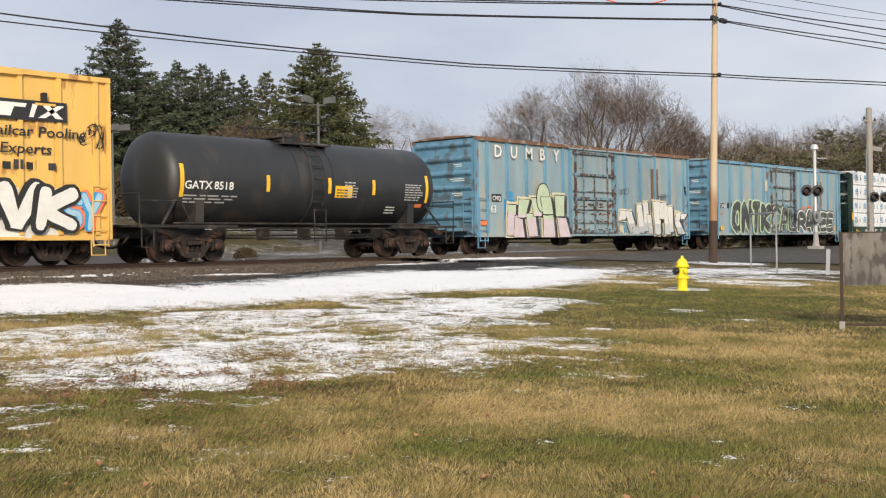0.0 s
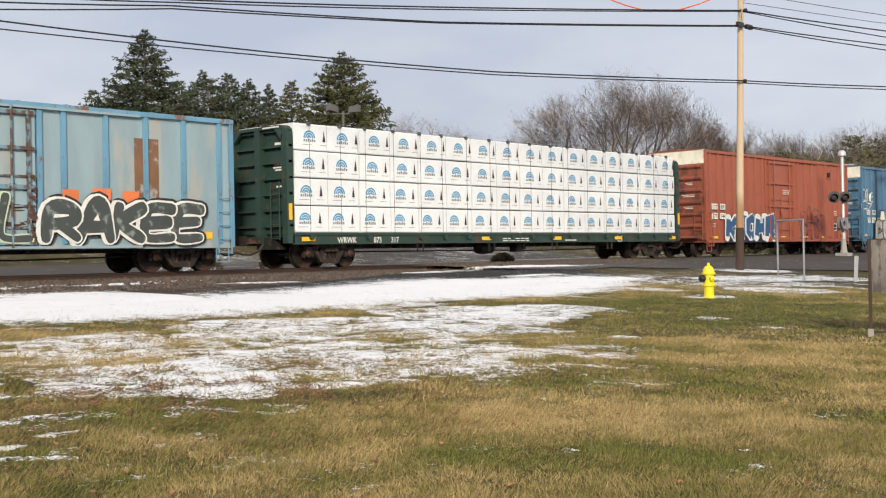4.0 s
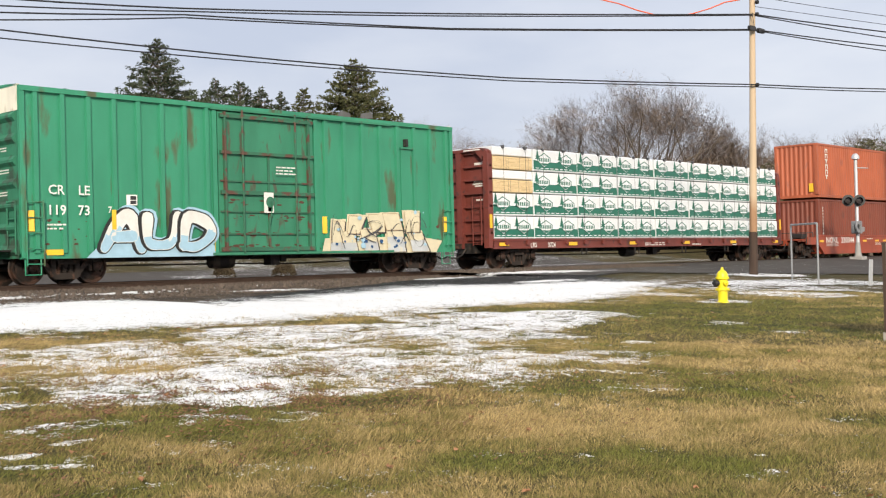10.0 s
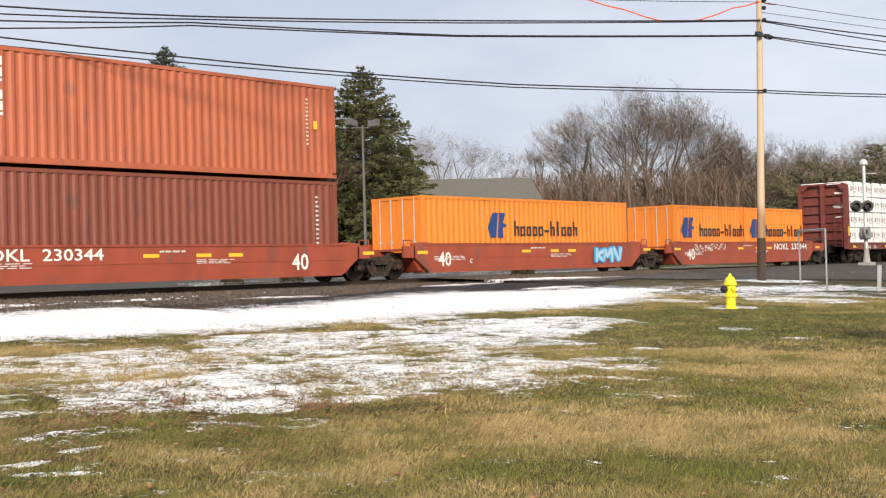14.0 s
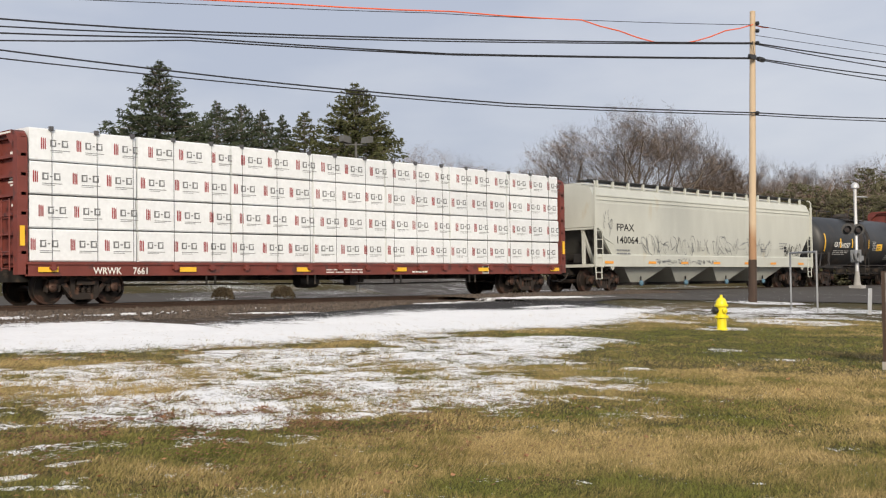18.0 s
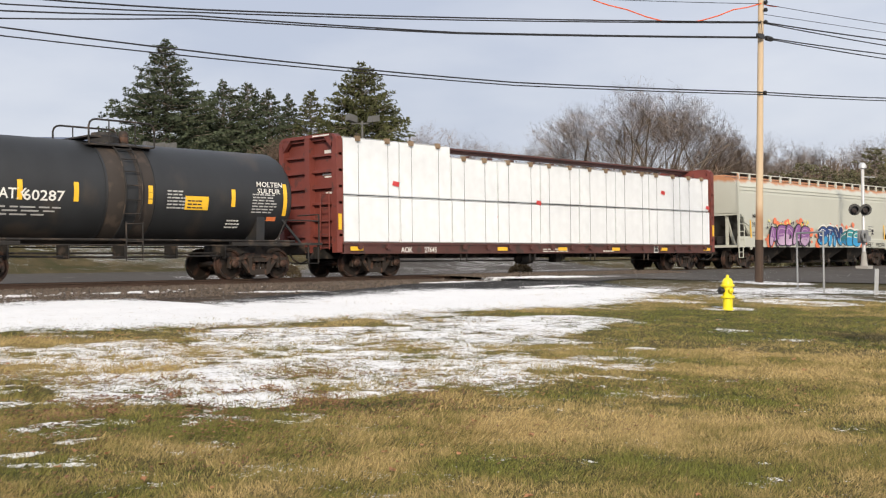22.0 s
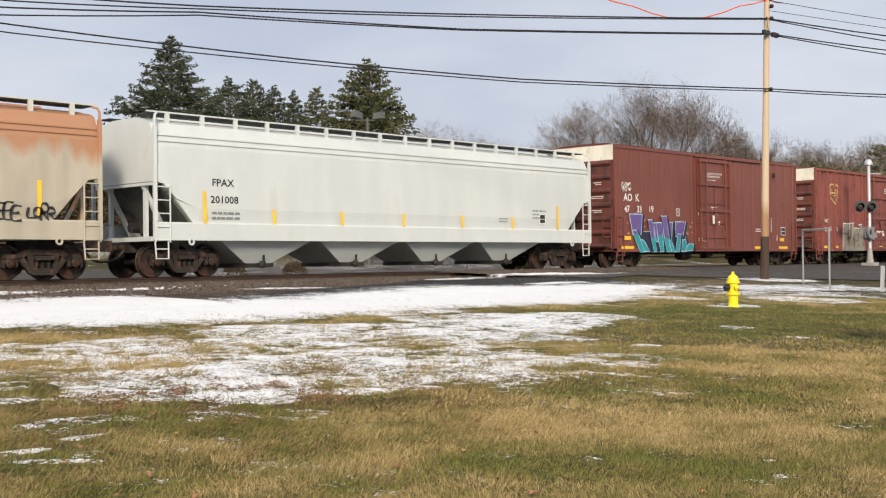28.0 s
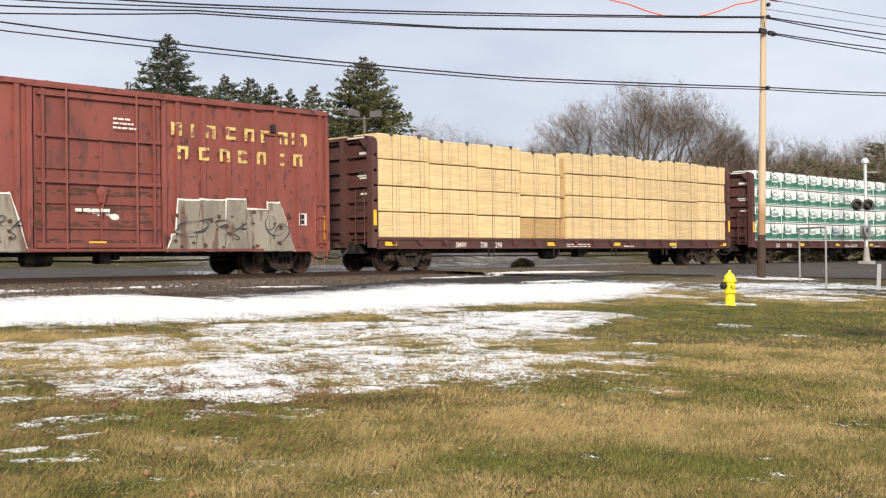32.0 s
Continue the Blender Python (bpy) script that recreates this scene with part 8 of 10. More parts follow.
for a, b, seed in ((3.0, 5.95, 122), (9.9, 14.4, 123)):
    slabs(car, a, b, 0.68, 2.12, GREY_BLOCKS if b > 9 else [((f - 0.2) * 1.25, (g - 0.2) * 1.25, (h - 0.2) * 1.25, (k - 0.2) * 1.25, p, q) for f, g, h, k, p, q in GREY_BLOCKS[2:]], M["ggrey"], None, M["gdusk"], M["gwhite"], None, dp, seed, rim=0.014, glow=0.05, label="weathered grey graffiti with black edges")
    for q in range(3):
        loose_tag(car, a + 0.3 + (b - a) * q / 3.2, a + 0.3 + (b - a) * (q + 0.8) / 3.2, 0.9, 1.8, M["gdusk"], lambda a, b: -1.652, seed + 40 + q, 0.035, 1)
    spots(car, a + 0.1, b - 0.1, 0.75, 1.9, 26, 0.09, M["rustflake"], lambda a, b: -1.66, seed + 60, "rust_spot")
spots(car, 10.2, 15.4, 2.15, 3.8, 60, 0.05, M["rustflake"], lambda a, b: -1.6, 171, "rust_spot")
spots(car, 6.2, 9.7, 2.2, 4.2, 22, 0.08, M["rustflake"], lambda a, b: -1.584, 172, "rust_spot")
for q, (z, many) in enumerate(((0.9, 26), (1.4, 16), (1.75, 16), (2.2, 14))):
    spots(car, 6.2, 9.7, z - 0.08, z + 0.08, many * 2, 0.075, M["rustflake"], lambda a, b: -1.584, 220 + q, "rust_spot", 3.2)
spots(car, 7.1, 8.9, 1.5, 1.75, 5, 0.1, M["gwhite"], lambda a, b: -1.586, 230, stretch=1.6)
spots(car, 0.2, 6.0, 2.2, 4.4, 24, 0.06, M["rustflake"], lambda a, b: -1.6, 173, "rust_spot")
small_print(car, 8.3, 3.9, 0.7, 0.35, 3, M["gwhite"], lambda a, b: dp(a, b) - 0.05, 124)
small_print(car, 7.2, 1.7, 1.4, 0.2, 1, M["gwhite"], lambda a, b: dp(a, b) - 0.05, 125)
square_mark(car, dp, 14.6, 1.45, 0.36)
for x in (0.12, 3.74, 15.55):
    flat(car, "reflector", rects([(x, 1.0, x + 0.13, 1.75)]), M["yellow"], lambda a, b: dp(a, b) - 0.02)
reflectors(car, (1.0, 2.2, 7.6), 0.82, dp, 0.5, 0.12)

# 20: bare lumber
PILE = lambda *tall: [(h, M["lumberdark"] if k % 7 == 5 else M["lumber"], board_print) for k, h in enumerate(tall)]
PILES = [PILE(0.86, 0.85, 0.87, 0.86), PILE(0.85, 0.84, 0.85, 0.82), PILE(0.83, 0.86, 0.83, 0.85), [(0.8, M["lumberdark"], board_print)] + PILE(0.82, 0.84, 0.8), [(0.79, M["lumberdark"], None)] * 4, PILE(0.86, 0.85, 0.84, 0.83), PILE(0.84, 0.87, 0.87, 0.88), PILE(0.87, 0.84, 0.85, 0.84), PILE(0.84, 0.85, 0.88, 0.87), PILE(0.86, 0.88, 0.83, 0.82)]
car, face, n = centerbeam(403.7, 426.46, "dark red flatcar loaded with bare pale lumber bundles", M["beamdark"], [(1.0 if k != 4 else 0.13, p) for k, p in enumerate(PILES)])
beam_marks(car, n, M["white"], [("SMW", 3.9), ("738", 5.2), ("298", 6.0)])

# 21: green printed lumber at the tail
car, face, n = centerbeam(428.6, 451.2, "dark red flatcar loaded with white and green lumber bundles", M["beamdark"], [(1, G4)] * 8)
beam_marks(car, n, M["white"], [("LRS", 2.3), ("3718", 3.4)])


# ---- snow ----
UP_X, UP_Y = (-20, 9.1, 9.9, 11.2, 12.4, 13.4, 13.7, 15.1, 15.9, 18.3, 20.5, 22.9, 24.5, 26.6, 28.9, 30, 34), (21.4, 21.4, 21.6, 22.0, 21.8, 21.4, 19.5, 19.9, 19.9, 20.7, 21.2, 21.4, 20.7, 20.4, 19.1, 17.5, 17)
LOW_X, LOW_Y = (-20, 7.2, 7.7, 8.5, 9.7, 11.1, 11.9, 13.3, 14.7, 16.3, 17.9, 19.7, 20.8, 22.5, 25.4, 28, 30, 34), (16.2, 16.2, 16.2, 16.0, 15.6, 15.4, 15.0, 15.1, 15.2, 15.3, 15.2, 15.1, 14.7, 15.2, 16.2, 17.6, 19, 20)
GRASS_X, GRASS_Y = (-20, 13.6, 29, 30, 34, 35.5, 37.4, 40), (20.4, 19.2, 19.2, 21.8, 22.6, 20.8, 19.3, 17)


def oval(x, y, cx, cy, a, b, turn):
    c, s = math.cos(radians(turn)), math.sin(radians(turn))
    u, v = (x - cx) * c + (y - cy) * s, -(x - cx) * s + (y - cy) * c
    return 1 - np.sqrt((u / a) ** 2 + (v / b) ** 2)


def snow_cover(x, y):
    """Over 0 where snow lies: one closed drift by the track, and thin broken patches."""
    rough, fine, tiny = speckle(x, y, 1.6, 2), speckle(x, y, 0.4, 3), speckle(x, y, 0.16, 12)
    streak = speckle(x * 0.6 + y * 0.25, y - x * 0.3, 0.5, 4)
    band = np.minimum(np.interp(x, UP_X, UP_Y) - y, y - np.interp(x, LOW_X, LOW_Y))
    loose = ease(25, 30, x)
    drift = np.clip(band * 0.6, -1.5, 1.2 - 0.9 * loose) + 0.28 * rough + (0.34 + 0.4 * loose) * fine + (0.2 + 0.3 * loose) * tiny
    lying = patches(SNOW_A + SNOW_B + SNOW_C + SNOW_D, x, y, 0.7)
    bare = np.clip(strips(SNOW_GAPS, x, y, 0.6), -1, 0)
    thin = -0.52 + 1.6 * lying + 0.55 * bare + (0.36 * streak + 0.36 * fine + 0.2 * rough + (0.34 + 0.5 * (1 - ease(7, 9.5, y))) * tiny) * (0.3 + 0.7 * lying)
    thin = np.minimum(thin, 0.34 - 0.25 * (1 - ease(7, 9.5, y)) + 0.36 * tiny + 0.34 * streak + 0.3 * fine)
    drift = drift + 0.5 * bare
    out = np.maximum(drift, thin)
    for cx, cy, a, b, turn in ((25.2, 25.2, 1.6, 0.4, -60), (31.6, 24.7, 2.6, 0.5, -6), (17.8, 22.2, 1.1, 0.22, -14), (27.0, 20.9, 1.4, 0.3, 0), (12.4, 24.3, 1.6, 0.3, 5), (16.2, 24.6, 1.9, 0.35, 4), (9.0, 24.6, 1.6, 0.35, 5), (19.4, 24.9, 1.4, 0.26, 4), (13.2, 25.4, 1.3, 0.22, 4), (10.6, 23.4, 1.8, 0.4, 4), (23.4, 25.2, 1.6, 0.3, 3), (26.6, 24.6, 1.5, 0.3, 0), (14.6, 23.4, 1.0, 0.28, 0), (8.5, 23.6, 2.2, 0.5, 4), (11.5, 24.9, 2.0, 0.3, 4)):
        out = np.maximum(out, np.clip(oval(x, y, cx, cy, a, b, turn) * 1.1, -2, 0.5) + 0.2 + 0.5 * fine + 0.35 * tiny)
    return out


def sheet_top(x, y):
    """The top of lawn, verge or track bed."""
    top = np.maximum(ground_z(x, y) + 0.03 * ease(18.5, 19.5, y) * (y < 26), np.interp(y, [p[0] for p in prof], [p[1] for p in prof], left=-9, right=-9))
    q = ease(22.5, 27.6, y)
    road = ground_z(x, y) + 0.036
    return np.where((x > 29) & (y > 20), np.maximum(top, np.maximum(road, road * (1 - q) + 1.25 * q)), top)


def snow_mesh(name, x0, x1, y0, y1, step, cover):
    xs, ys = np.arange(x0, x1, step), np.arange(y0, y1, step)
    gx, gy = np.meshgrid(xs, ys)
    c = cover(gx, gy)
    z = sheet_top(gx, gy) - 0.002 + 0.028 * np.clip(c * 1.2, 0, 0.9) + 0.012 * speckle(gx, gy, 0.5, 21) + 0.03 * speckle(gx, gy, 2.5, 22) * ease(0.3, 1, c)
    keep = c > -0.62
    cell = keep[:-1, :-1] & keep[1:, :-1] & keep[:-1, 1:] & keep[1:, 1:]
    w = len(xs)
    i = (np.arange(len(ys) - 1)[:, None] * w + np.arange(w - 1))[cell]
    quads = np.stack([i, i + 1, i + w + 1, i + w], -1)
    used, back = np.unique(quads, return_inverse=True)
    me = bpy.data.meshes.new(name)
    me.from_pydata(np.stack([gx, gy, z], -1).reshape(-1, 3)[used].tolist(), [], back.reshape(-1, 4).tolist())
    me.shade_smooth()
    me.materials.append(M["snow"])
    give(me, "cover", c.ravel()[used])
    return me


tagged(new("snow", snow_mesh("snow", 1.5, 21, 2.6, 15.0, 0.05, snow_cover)), "thin broken patches of melting snow on the lawn", "snow", kind="stuff")
tagged(new("snow", snow_mesh("snow", 1.5, 50, 14.96, 25.6, 0.07, snow_cover)), "closed drift of snow beside the track, thinning out on the lawn", "snow", kind="stuff")

tagged(new("snow", snow_mesh("snow", 20.96, 50, 9.0, 15.0, 0.06, snow_cover)), "thin melting snow in a closed drift and broken patches on the lawn", "snow", kind="stuff")


def far_cover(x, y):
    return 0.45 * speckle(x * 0.35, y, 2.4, 9) + 0.3 * speckle(x, y, 0.9, 3) - 0.3 + np.clip((y - 34) * 0.2, -1, 0)


tagged(new("snow", snow_mesh("snow", 5, 75, 33, 62, 0.28, far_cover)), "scattered old snow on the land beyond the track", "snow", kind="stuff")


# ---- paved ground ----
def paved(name, outline, lift, label, mat, step=0.8, rise=True):
    """A paved sheet inside an outline, laid on the ground; it climbs to the rails where it crosses the track."""
    bm = bmesh.new()
    bm.faces.new([bm.verts.new((x, y, 0)) for x, y in outline])
    for q in np.arange(min(p[1] for p in outline) + step, max(p[1] for p in outline), step if len(outline) < 40 else 2):
        if 15 < q < 60 or int(q) % 6 == 0:
            bmesh.ops.bisect_plane(bm, geom=bm.verts[:] + bm.edges[:] + bm.faces[:], plane_co=(0, q, 0), plane_no=(0, 1, 0))
    for v in bm.verts:
        x, y = v.co.x, v.co.y
        top = float(ground_z(x, y)) + lift
        if rise:
            q = float(ease(22.5, 27.6, y) * (1 - ease(29.8, 34.5, y)))
            top = max(top, top * (1 - q) + 1.245 * q)
        v.co.z = top
    me = bpy.data.meshes.new(name)
    bm.to_mesh(me)
    bm.free()
    me.materials.append(mat)
    return tagged(new(name, me), label, name, kind="structure")


paved("gravel_verge", [(-60, 21.4), (10.5, 20.6), (13.4, 19.4), (29.4, 19.4), (30.5, 21.8), (30.5, 25.4), (-60, 25.4)], 0.008, "brown gravel verge between the lawn and the track", M["verge"], rise=False)
paved("driveway", [(13.5, 19.3), (15.0, 19.7), (18.0, 20.3), (20.2, 20.7), (22.5, 20.9), (24.0, 20.3), (26.1, 19.9), (28.6, 19.7), (29.6, 20.0), (31.0, 22.2), (34.5, 23.3), (34.5, 25.2), (26.6, 25.2), (24.5, 24.3), (21.8, 22.8), (19.3, 22.0), (16.9, 21.2), (15.4, 20.6)], 0.022, "dark old asphalt driveway beside the track", M["asphalt"], rise=False)
paved("road", [(29.5, 23.6), (31.4, 22.6), (34.3, 23.1), (35.7, 21.4), (37.5, 19.8), (40.3, 17.3), (43, 10), (44, -40), (58, -40), (60, 10), (64, 20), (95, 24), (95, 32.5), (64, 33), (63, 48), (62, 120), (48, 120), (44, 48), (40, 36), (30, 32.5), (30, 25.2)], 0.032, "worn grey asphalt road over the level crossing", M["road"])
paved("parking_lot", [(-40, 33.2), (39.5, 33.2), (43, 40), (41, 46), (-40, 46)], 0.03, "grey asphalt lot beyond the track", M["road"], rise=False)

# ---- loose stones, leaves and grass ----
def scatter(name, label, category, mat, pieces):
    """pieces: arrays of triangle corners (n, 3, 3)."""
    v = pieces.reshape(-1, 3)
    me = bpy.data.meshes.new(name)
    me.vertices.add(len(v))
    me.vertices.foreach_set("co", v.astype(np.float32).ravel())
    me.loops.add(len(v))
    me.loops.foreach_set("vertex_index", np.arange(len(v), dtype=np.int32))
    me.polygons.add(len(v) // 3)
    me.polygons.foreach_set("loop_start", np.arange(0, len(v), 3, dtype=np.int32))
    me.update(calc_edges=True)
    me.materials.append(mat)
    return tagged(new(name, me), label, category, kind="stuff")


dice = np.random.default_rng(4)


def stones(count, x0, x1, y0, y1, size):
    x, y = dice.uniform(x0, x1, count), dice.uniform(y0, y1, count)
    clear = (y > np.interp(x, (13.4, 16.9, 19.3, 21.8, 24.5, 26.6, 34), (19.4, 21.2, 22.0, 22.8, 24.3, 25.2, 25.3))) | (x < 13.6)
    x, y = x[clear], y[clear]
    count = len(x)
    s = size * dice.uniform(0.5, 1.4, count)
    z = sheet_top(x, y)
    corner = np.array([(1, 0, 0), (-0.5, 0.8, 0), (-0.5, -0.8, 0), (0.1, 0.1, 0.9)], float)
    turn = dice.uniform(0, math.tau, count)
    c, q = np.cos(turn)[:, None], np.sin(turn)[:, None]
    k = corner[None] * dice.uniform(0.6, 1.3, (count, 4, 3))
    p = np.stack([k[..., 0] * c - k[..., 1] * q, k[..., 0] * q + k[..., 1] * c, k[..., 2]], -1) * s[:, None, None] + np.stack([x, y, z - 0.01], -1)[:, None]
    return p[:, [[0, 1, 3], [1, 2, 3], [2, 0, 3]]].reshape(-1, 3, 3)


scatter("gravel", "loose crushed stones on the track bed", "gravel", M["stone"], np.concatenate([stones(30000, 2, 42, 24.4, 27.8, 0.05), stones(9000, 4, 32, 21.5, 24.8, 0.035), stones(1500, 4, 32, 23.0, 26.8, 0.09)]))


def blades(count, r0, r1, tall, wide):
    """Grass blades over a fan of lawn in front of the camera's stand."""
    r = np.sqrt(dice.uniform(r0 * r0, r1 * r1, count))
    a = np.radians(dice.uniform(22, 73, count))
    x, y = r * np.sin(a), r * np.cos(a)
    keep = (y < np.interp(x, GRASS_X, GRASS_Y)) & (x < 40) & (y > 1)
    cover = snow_cover(x, y)
    keep &= (cover < -0.1) | (dice.uniform(size=count) < np.clip(0.62 - cover * 0.8, 0.08, 0.8))
    x, y = x[keep], y[keep]
    n = len(x)
    dry = np.clip(straw(x, y) + dice.normal(0, 0.17, n), 0, 1)
    clump = 0.6 + 0.5 * speckle(x, y, 0.35, 11)
    h = tall * dice.uniform(0.5, 1.25, n) * np.clip(clump + 0.35 * dry, 0.35, 1.4)
    face, lean = dice.uniform(0, math.tau, n), dice.uniform(0.3, 2.6, n)
    swing = 0.4 + 2.4 * speckle(x, y, 0.6, 31) + dice.normal(0, 0.9, n)
    z = ground_z(x, y) - 0.006
    base = np.stack([x, y, z], -1)
    side = np.stack([np.cos(face), np.sin(face), 0 * x], -1) * (wide * dice.uniform(0.6, 1.3, n))[:, None]
    tip = base + np.stack([np.cos(swing) * h * lean * 0.7, np.sin(swing) * h * lean * 0.7, h], -1)
    return np.stack([base - side, base + side, tip], 1), dry


sets = [blades(260000, 5.0, 10.5, 0.05, 0.0034), blades(230000, 10.5, 17, 0.05, 0.0055), blades(260000, 17, 32, 0.048, 0.0075)]
grass = scatter("grass", "short winter grass, green and straw-coloured", "grass", M["blades"], np.concatenate([s[0] for s in sets]))
give(grass.data, "straw", np.repeat(np.concatenate([s[1] for s in sets]), 3))

M["leaf"] = paint("dry_brown_leaf", (0.33, 0.16, 0.075), 0.8, var=0.4, scale=3)
M["litter"] = paint("rotting_leaf_crumbs", (0.2, 0.1, 0.055), 0.85, var=0.5, scale=4)


def leaves(x, y, size, lift):
    """Curled leaves: a fan of seven uneven lobes round a raised middle."""
    n = len(x)
    turn, s = dice.uniform(0, math.tau, n), size * dice.uniform(0.6, 1.3, n)
    mid = np.stack([x, y, ground_z(x, y) + lift], -1)
    rim = []
    for k in range(7):
        t, reach = turn + math.tau * k / 7, s * dice.uniform(0.45, 1.1, n)
        rim.append(mid + np.stack([np.cos(t) * reach, np.sin(t) * reach * 0.8, dice.uniform(-0.25, 0.55, n) * s], -1))
    return np.concatenate([np.stack([mid, rim[k], rim[(k + 1) % 7]], 1) for k in range(7)])


count = 520
r, a = np.sqrt(dice.uniform(24, 520, count)), np.radians(dice.uniform(24, 70, count))
near = dice.uniform(size=count) < np.clip(1.25 - np.degrees(a) / 60, 0.15, 1)
near &= snow_cover(r * np.sin(a), r * np.cos(a)) < 0.15
scatter("fallen_leaves", "dry brown leaves scattered on the lawn", "leaves", M["leaf"], leaves((r * np.sin(a))[near], (r * np.cos(a))[near], 0.033, 0.04))
count = 9000
x, y = np.concatenate([dice.normal(6.6, 1.5, count), dice.uniform(3, 12, count)]), np.concatenate([dice.normal(9.2, 1.0, count), dice.uniform(5, 16, count)])
near = (speckle(x, y, 0.8, 41) > np.where(np.arange(2 * count) < count, -0.15, 0.25)) & (snow_cover(x, y) < 0.3)
scatter("leaf_litter", "brown crumbs of rotting leaves in the thin snow", "leaves", M["litter"], leaves(x[near], y[near], 0.016, 0.03))

# ---- street furniture ----
M.update(
    polewood=paint("pale_pole_wood", (0.34, 0.2, 0.11), 0.8, top=((0.54, 0.43, 0.3), 2.4, 0.9), streak=0.06, var=0.2, scale=8, stain=((0.42, 0.29, 0.17), 0.2, 5)),
    polefoot=paint("treated_dark_wood", (0.055, 0.034, 0.024), 0.85, streak=0.1, var=0.3, scale=8),
    cable=plain("black_cable", (0.015, 0.015, 0.017), 0.5),
    redguard=plain("orange_line_guard", (0.75, 0.12, 0.04), 0.5),
    hydrant=paint("bright_yellow_enamel", (0.86, 0.72, 0.02), 0.4, var=0.05, stain=((0.6, 0.45, 0.04), 0.08, 9)),
    galv=paint("galvanised_steel", (0.34, 0.35, 0.36), 0.5, 0.6, var=0.12),
    silver=paint("aluminium_paint", (0.55, 0.56, 0.57), 0.45, 0.4, var=0.1),
    ply=paint("weathered_plywood", (0.17, 0.155, 0.14), 0.9, streak=0.4, var=0.35, scale=5, stain=((0.08, 0.07, 0.065), 0.45, 9)),
    concrete=paint("grey_concrete", (0.36, 0.35, 0.33), 0.85, var=0.15),
    lens=plain("dark_red_lens", (0.012, 0.003, 0.003), 0.3),
    greypole=paint("grey_weathered_pole", (0.3, 0.28, 0.25), 0.85, streak=0.1, var=0.2, scale=6),
)
PX, PY = 36.5, 19.3
PZ = float(ground_z(PX, PY))
pole = thing("utility_pole", "pale wooden utility pole with a dark treated foot", "utility pole", (PX - 0.04, PY + 0.075, PZ))
pole.rotation_euler = (radians(1.15), radians(0.61), 0)
part("shaft", Solid().lathe([(0.135, 0.95), (0.128, 2.4), (0.108, 6.0), (0.095, 10.1), (0.04, 10.12)], (0, 0, 0), seg=16), M["polewood"], pole, smooth=True)
part("foot", Solid().lathe([(0.15, -0.1), (0.146, 0.6), (0.14, 1.5)], (0, 0, 0), seg=16), M["polefoot"], pole, "dark treated lower end", True)
for z, k in ((8.47, 1), (8.47, -1)):
    part("cable_clamp", Solid().box(0.1 if k > 0 else -0.52, 0.52 if k > 0 else -0.1, -0.2, -0.1, z - 0.09, z + 0.06, 0.03), M["cable"], pole)
for z in (8.98, 9.66, 9.4, 6.55):
    part("insulator", Solid().lathe([(0.03, 0), (0.07, 0.02), (0.07, 0.1), (0.03, 0.13)], (0, -0.12, z), (0, -1, 0), 10), M["cable"], pole, smooth=True)
part("strut", Solid().pipe([(0, -0.13, 8.95), (-0.25, -0.13, 9.0), (-0.1, -0.13, 8.5)], 0.012), M["cable"], pole)


def wire(points, r, label, mat=None, sag=0.0):
    """A hanging wire through points, with round sag between them."""
    pts = []
    for p, q in zip(points, points[1:]):
        p, q = Vector(p), Vector(q)
        n = max(2, int((q - p).length / 1.5))
        pts += [p.lerp(q, i / n) - Vector((0, 0, sag * 4 * (i / n) * (1 - i / n))) for i in range(n)]
    pts.append(Vector(points[-1]))
    s = Solid().pipe(pts, r, 5)
    return tagged(part("overhead_wire", s, mat or M["cable"], None, smooth=True), label, "wire", "overhead wires")


B = "black overhead cable hung from the utility pole"
for left, zp, right, r in (
    ([(-6, 35.2, 8.0), (18.5, 26.05, 9.35), (24.97, 23.62, 9.76), (30.05, 21.72, 10.03)], 10.45, (41.89, 16.71, 10.1), 0.011),
    ([(-6, 35.2, 9.1), (13.7, 27.85, 8.5), (18.13, 26.19, 8.59), (25.67, 23.36, 9.03)], 9.82, (41.87, 16.71, 9.52), 0.024),
    ([(-6, 35.2, 8.6), (13.7, 27.86, 8.31), (18.13, 26.19, 8.51), (25.67, 23.36, 8.96)], 9.79, (41.87, 16.71, 9.31), 0.02),
    ([(-6, 35.2, 7.6), (13.7, 27.86, 8.14), (18.13, 26.19, 8.42), (25.66, 23.36, 8.58)], 9.3, (41.86, 16.71, 9.0), 0.022),
    ([(-6, 35.2, 7.0), (13.7, 27.86, 7.95), (18.13, 26.19, 8.34), (25.66, 23.36, 8.55)], 9.27, (41.86, 16.71, 8.83), 0.02),
    ([(-6, 35.2, 9.2), (13.7, 27.86, 7.71), (20.65, 25.24, 7.34), (27.47, 22.68, 7.19)], 7.4, (41.81, 16.74, 7.44), 0.022),
    ([(-6, 35.2, 8.9), (13.7, 27.86, 7.5), (20.65, 25.24, 7.23), (27.47, 22.68, 7.1)], 7.32, (41.81, 16.74, 7.34), 0.018),
):
    end = Vector(right) + (Vector(right) - Vector((PX, PY, zp))) * 6
    wire(left + [(PX, PY - 0.16, zp), right, tuple(end)], r, B, sag=0.02)
wire([(PX, PY - 0.15, 10.1), (41.88, 16.71, 9.79), (70, 3.3, 9.0)], 0.01, B)
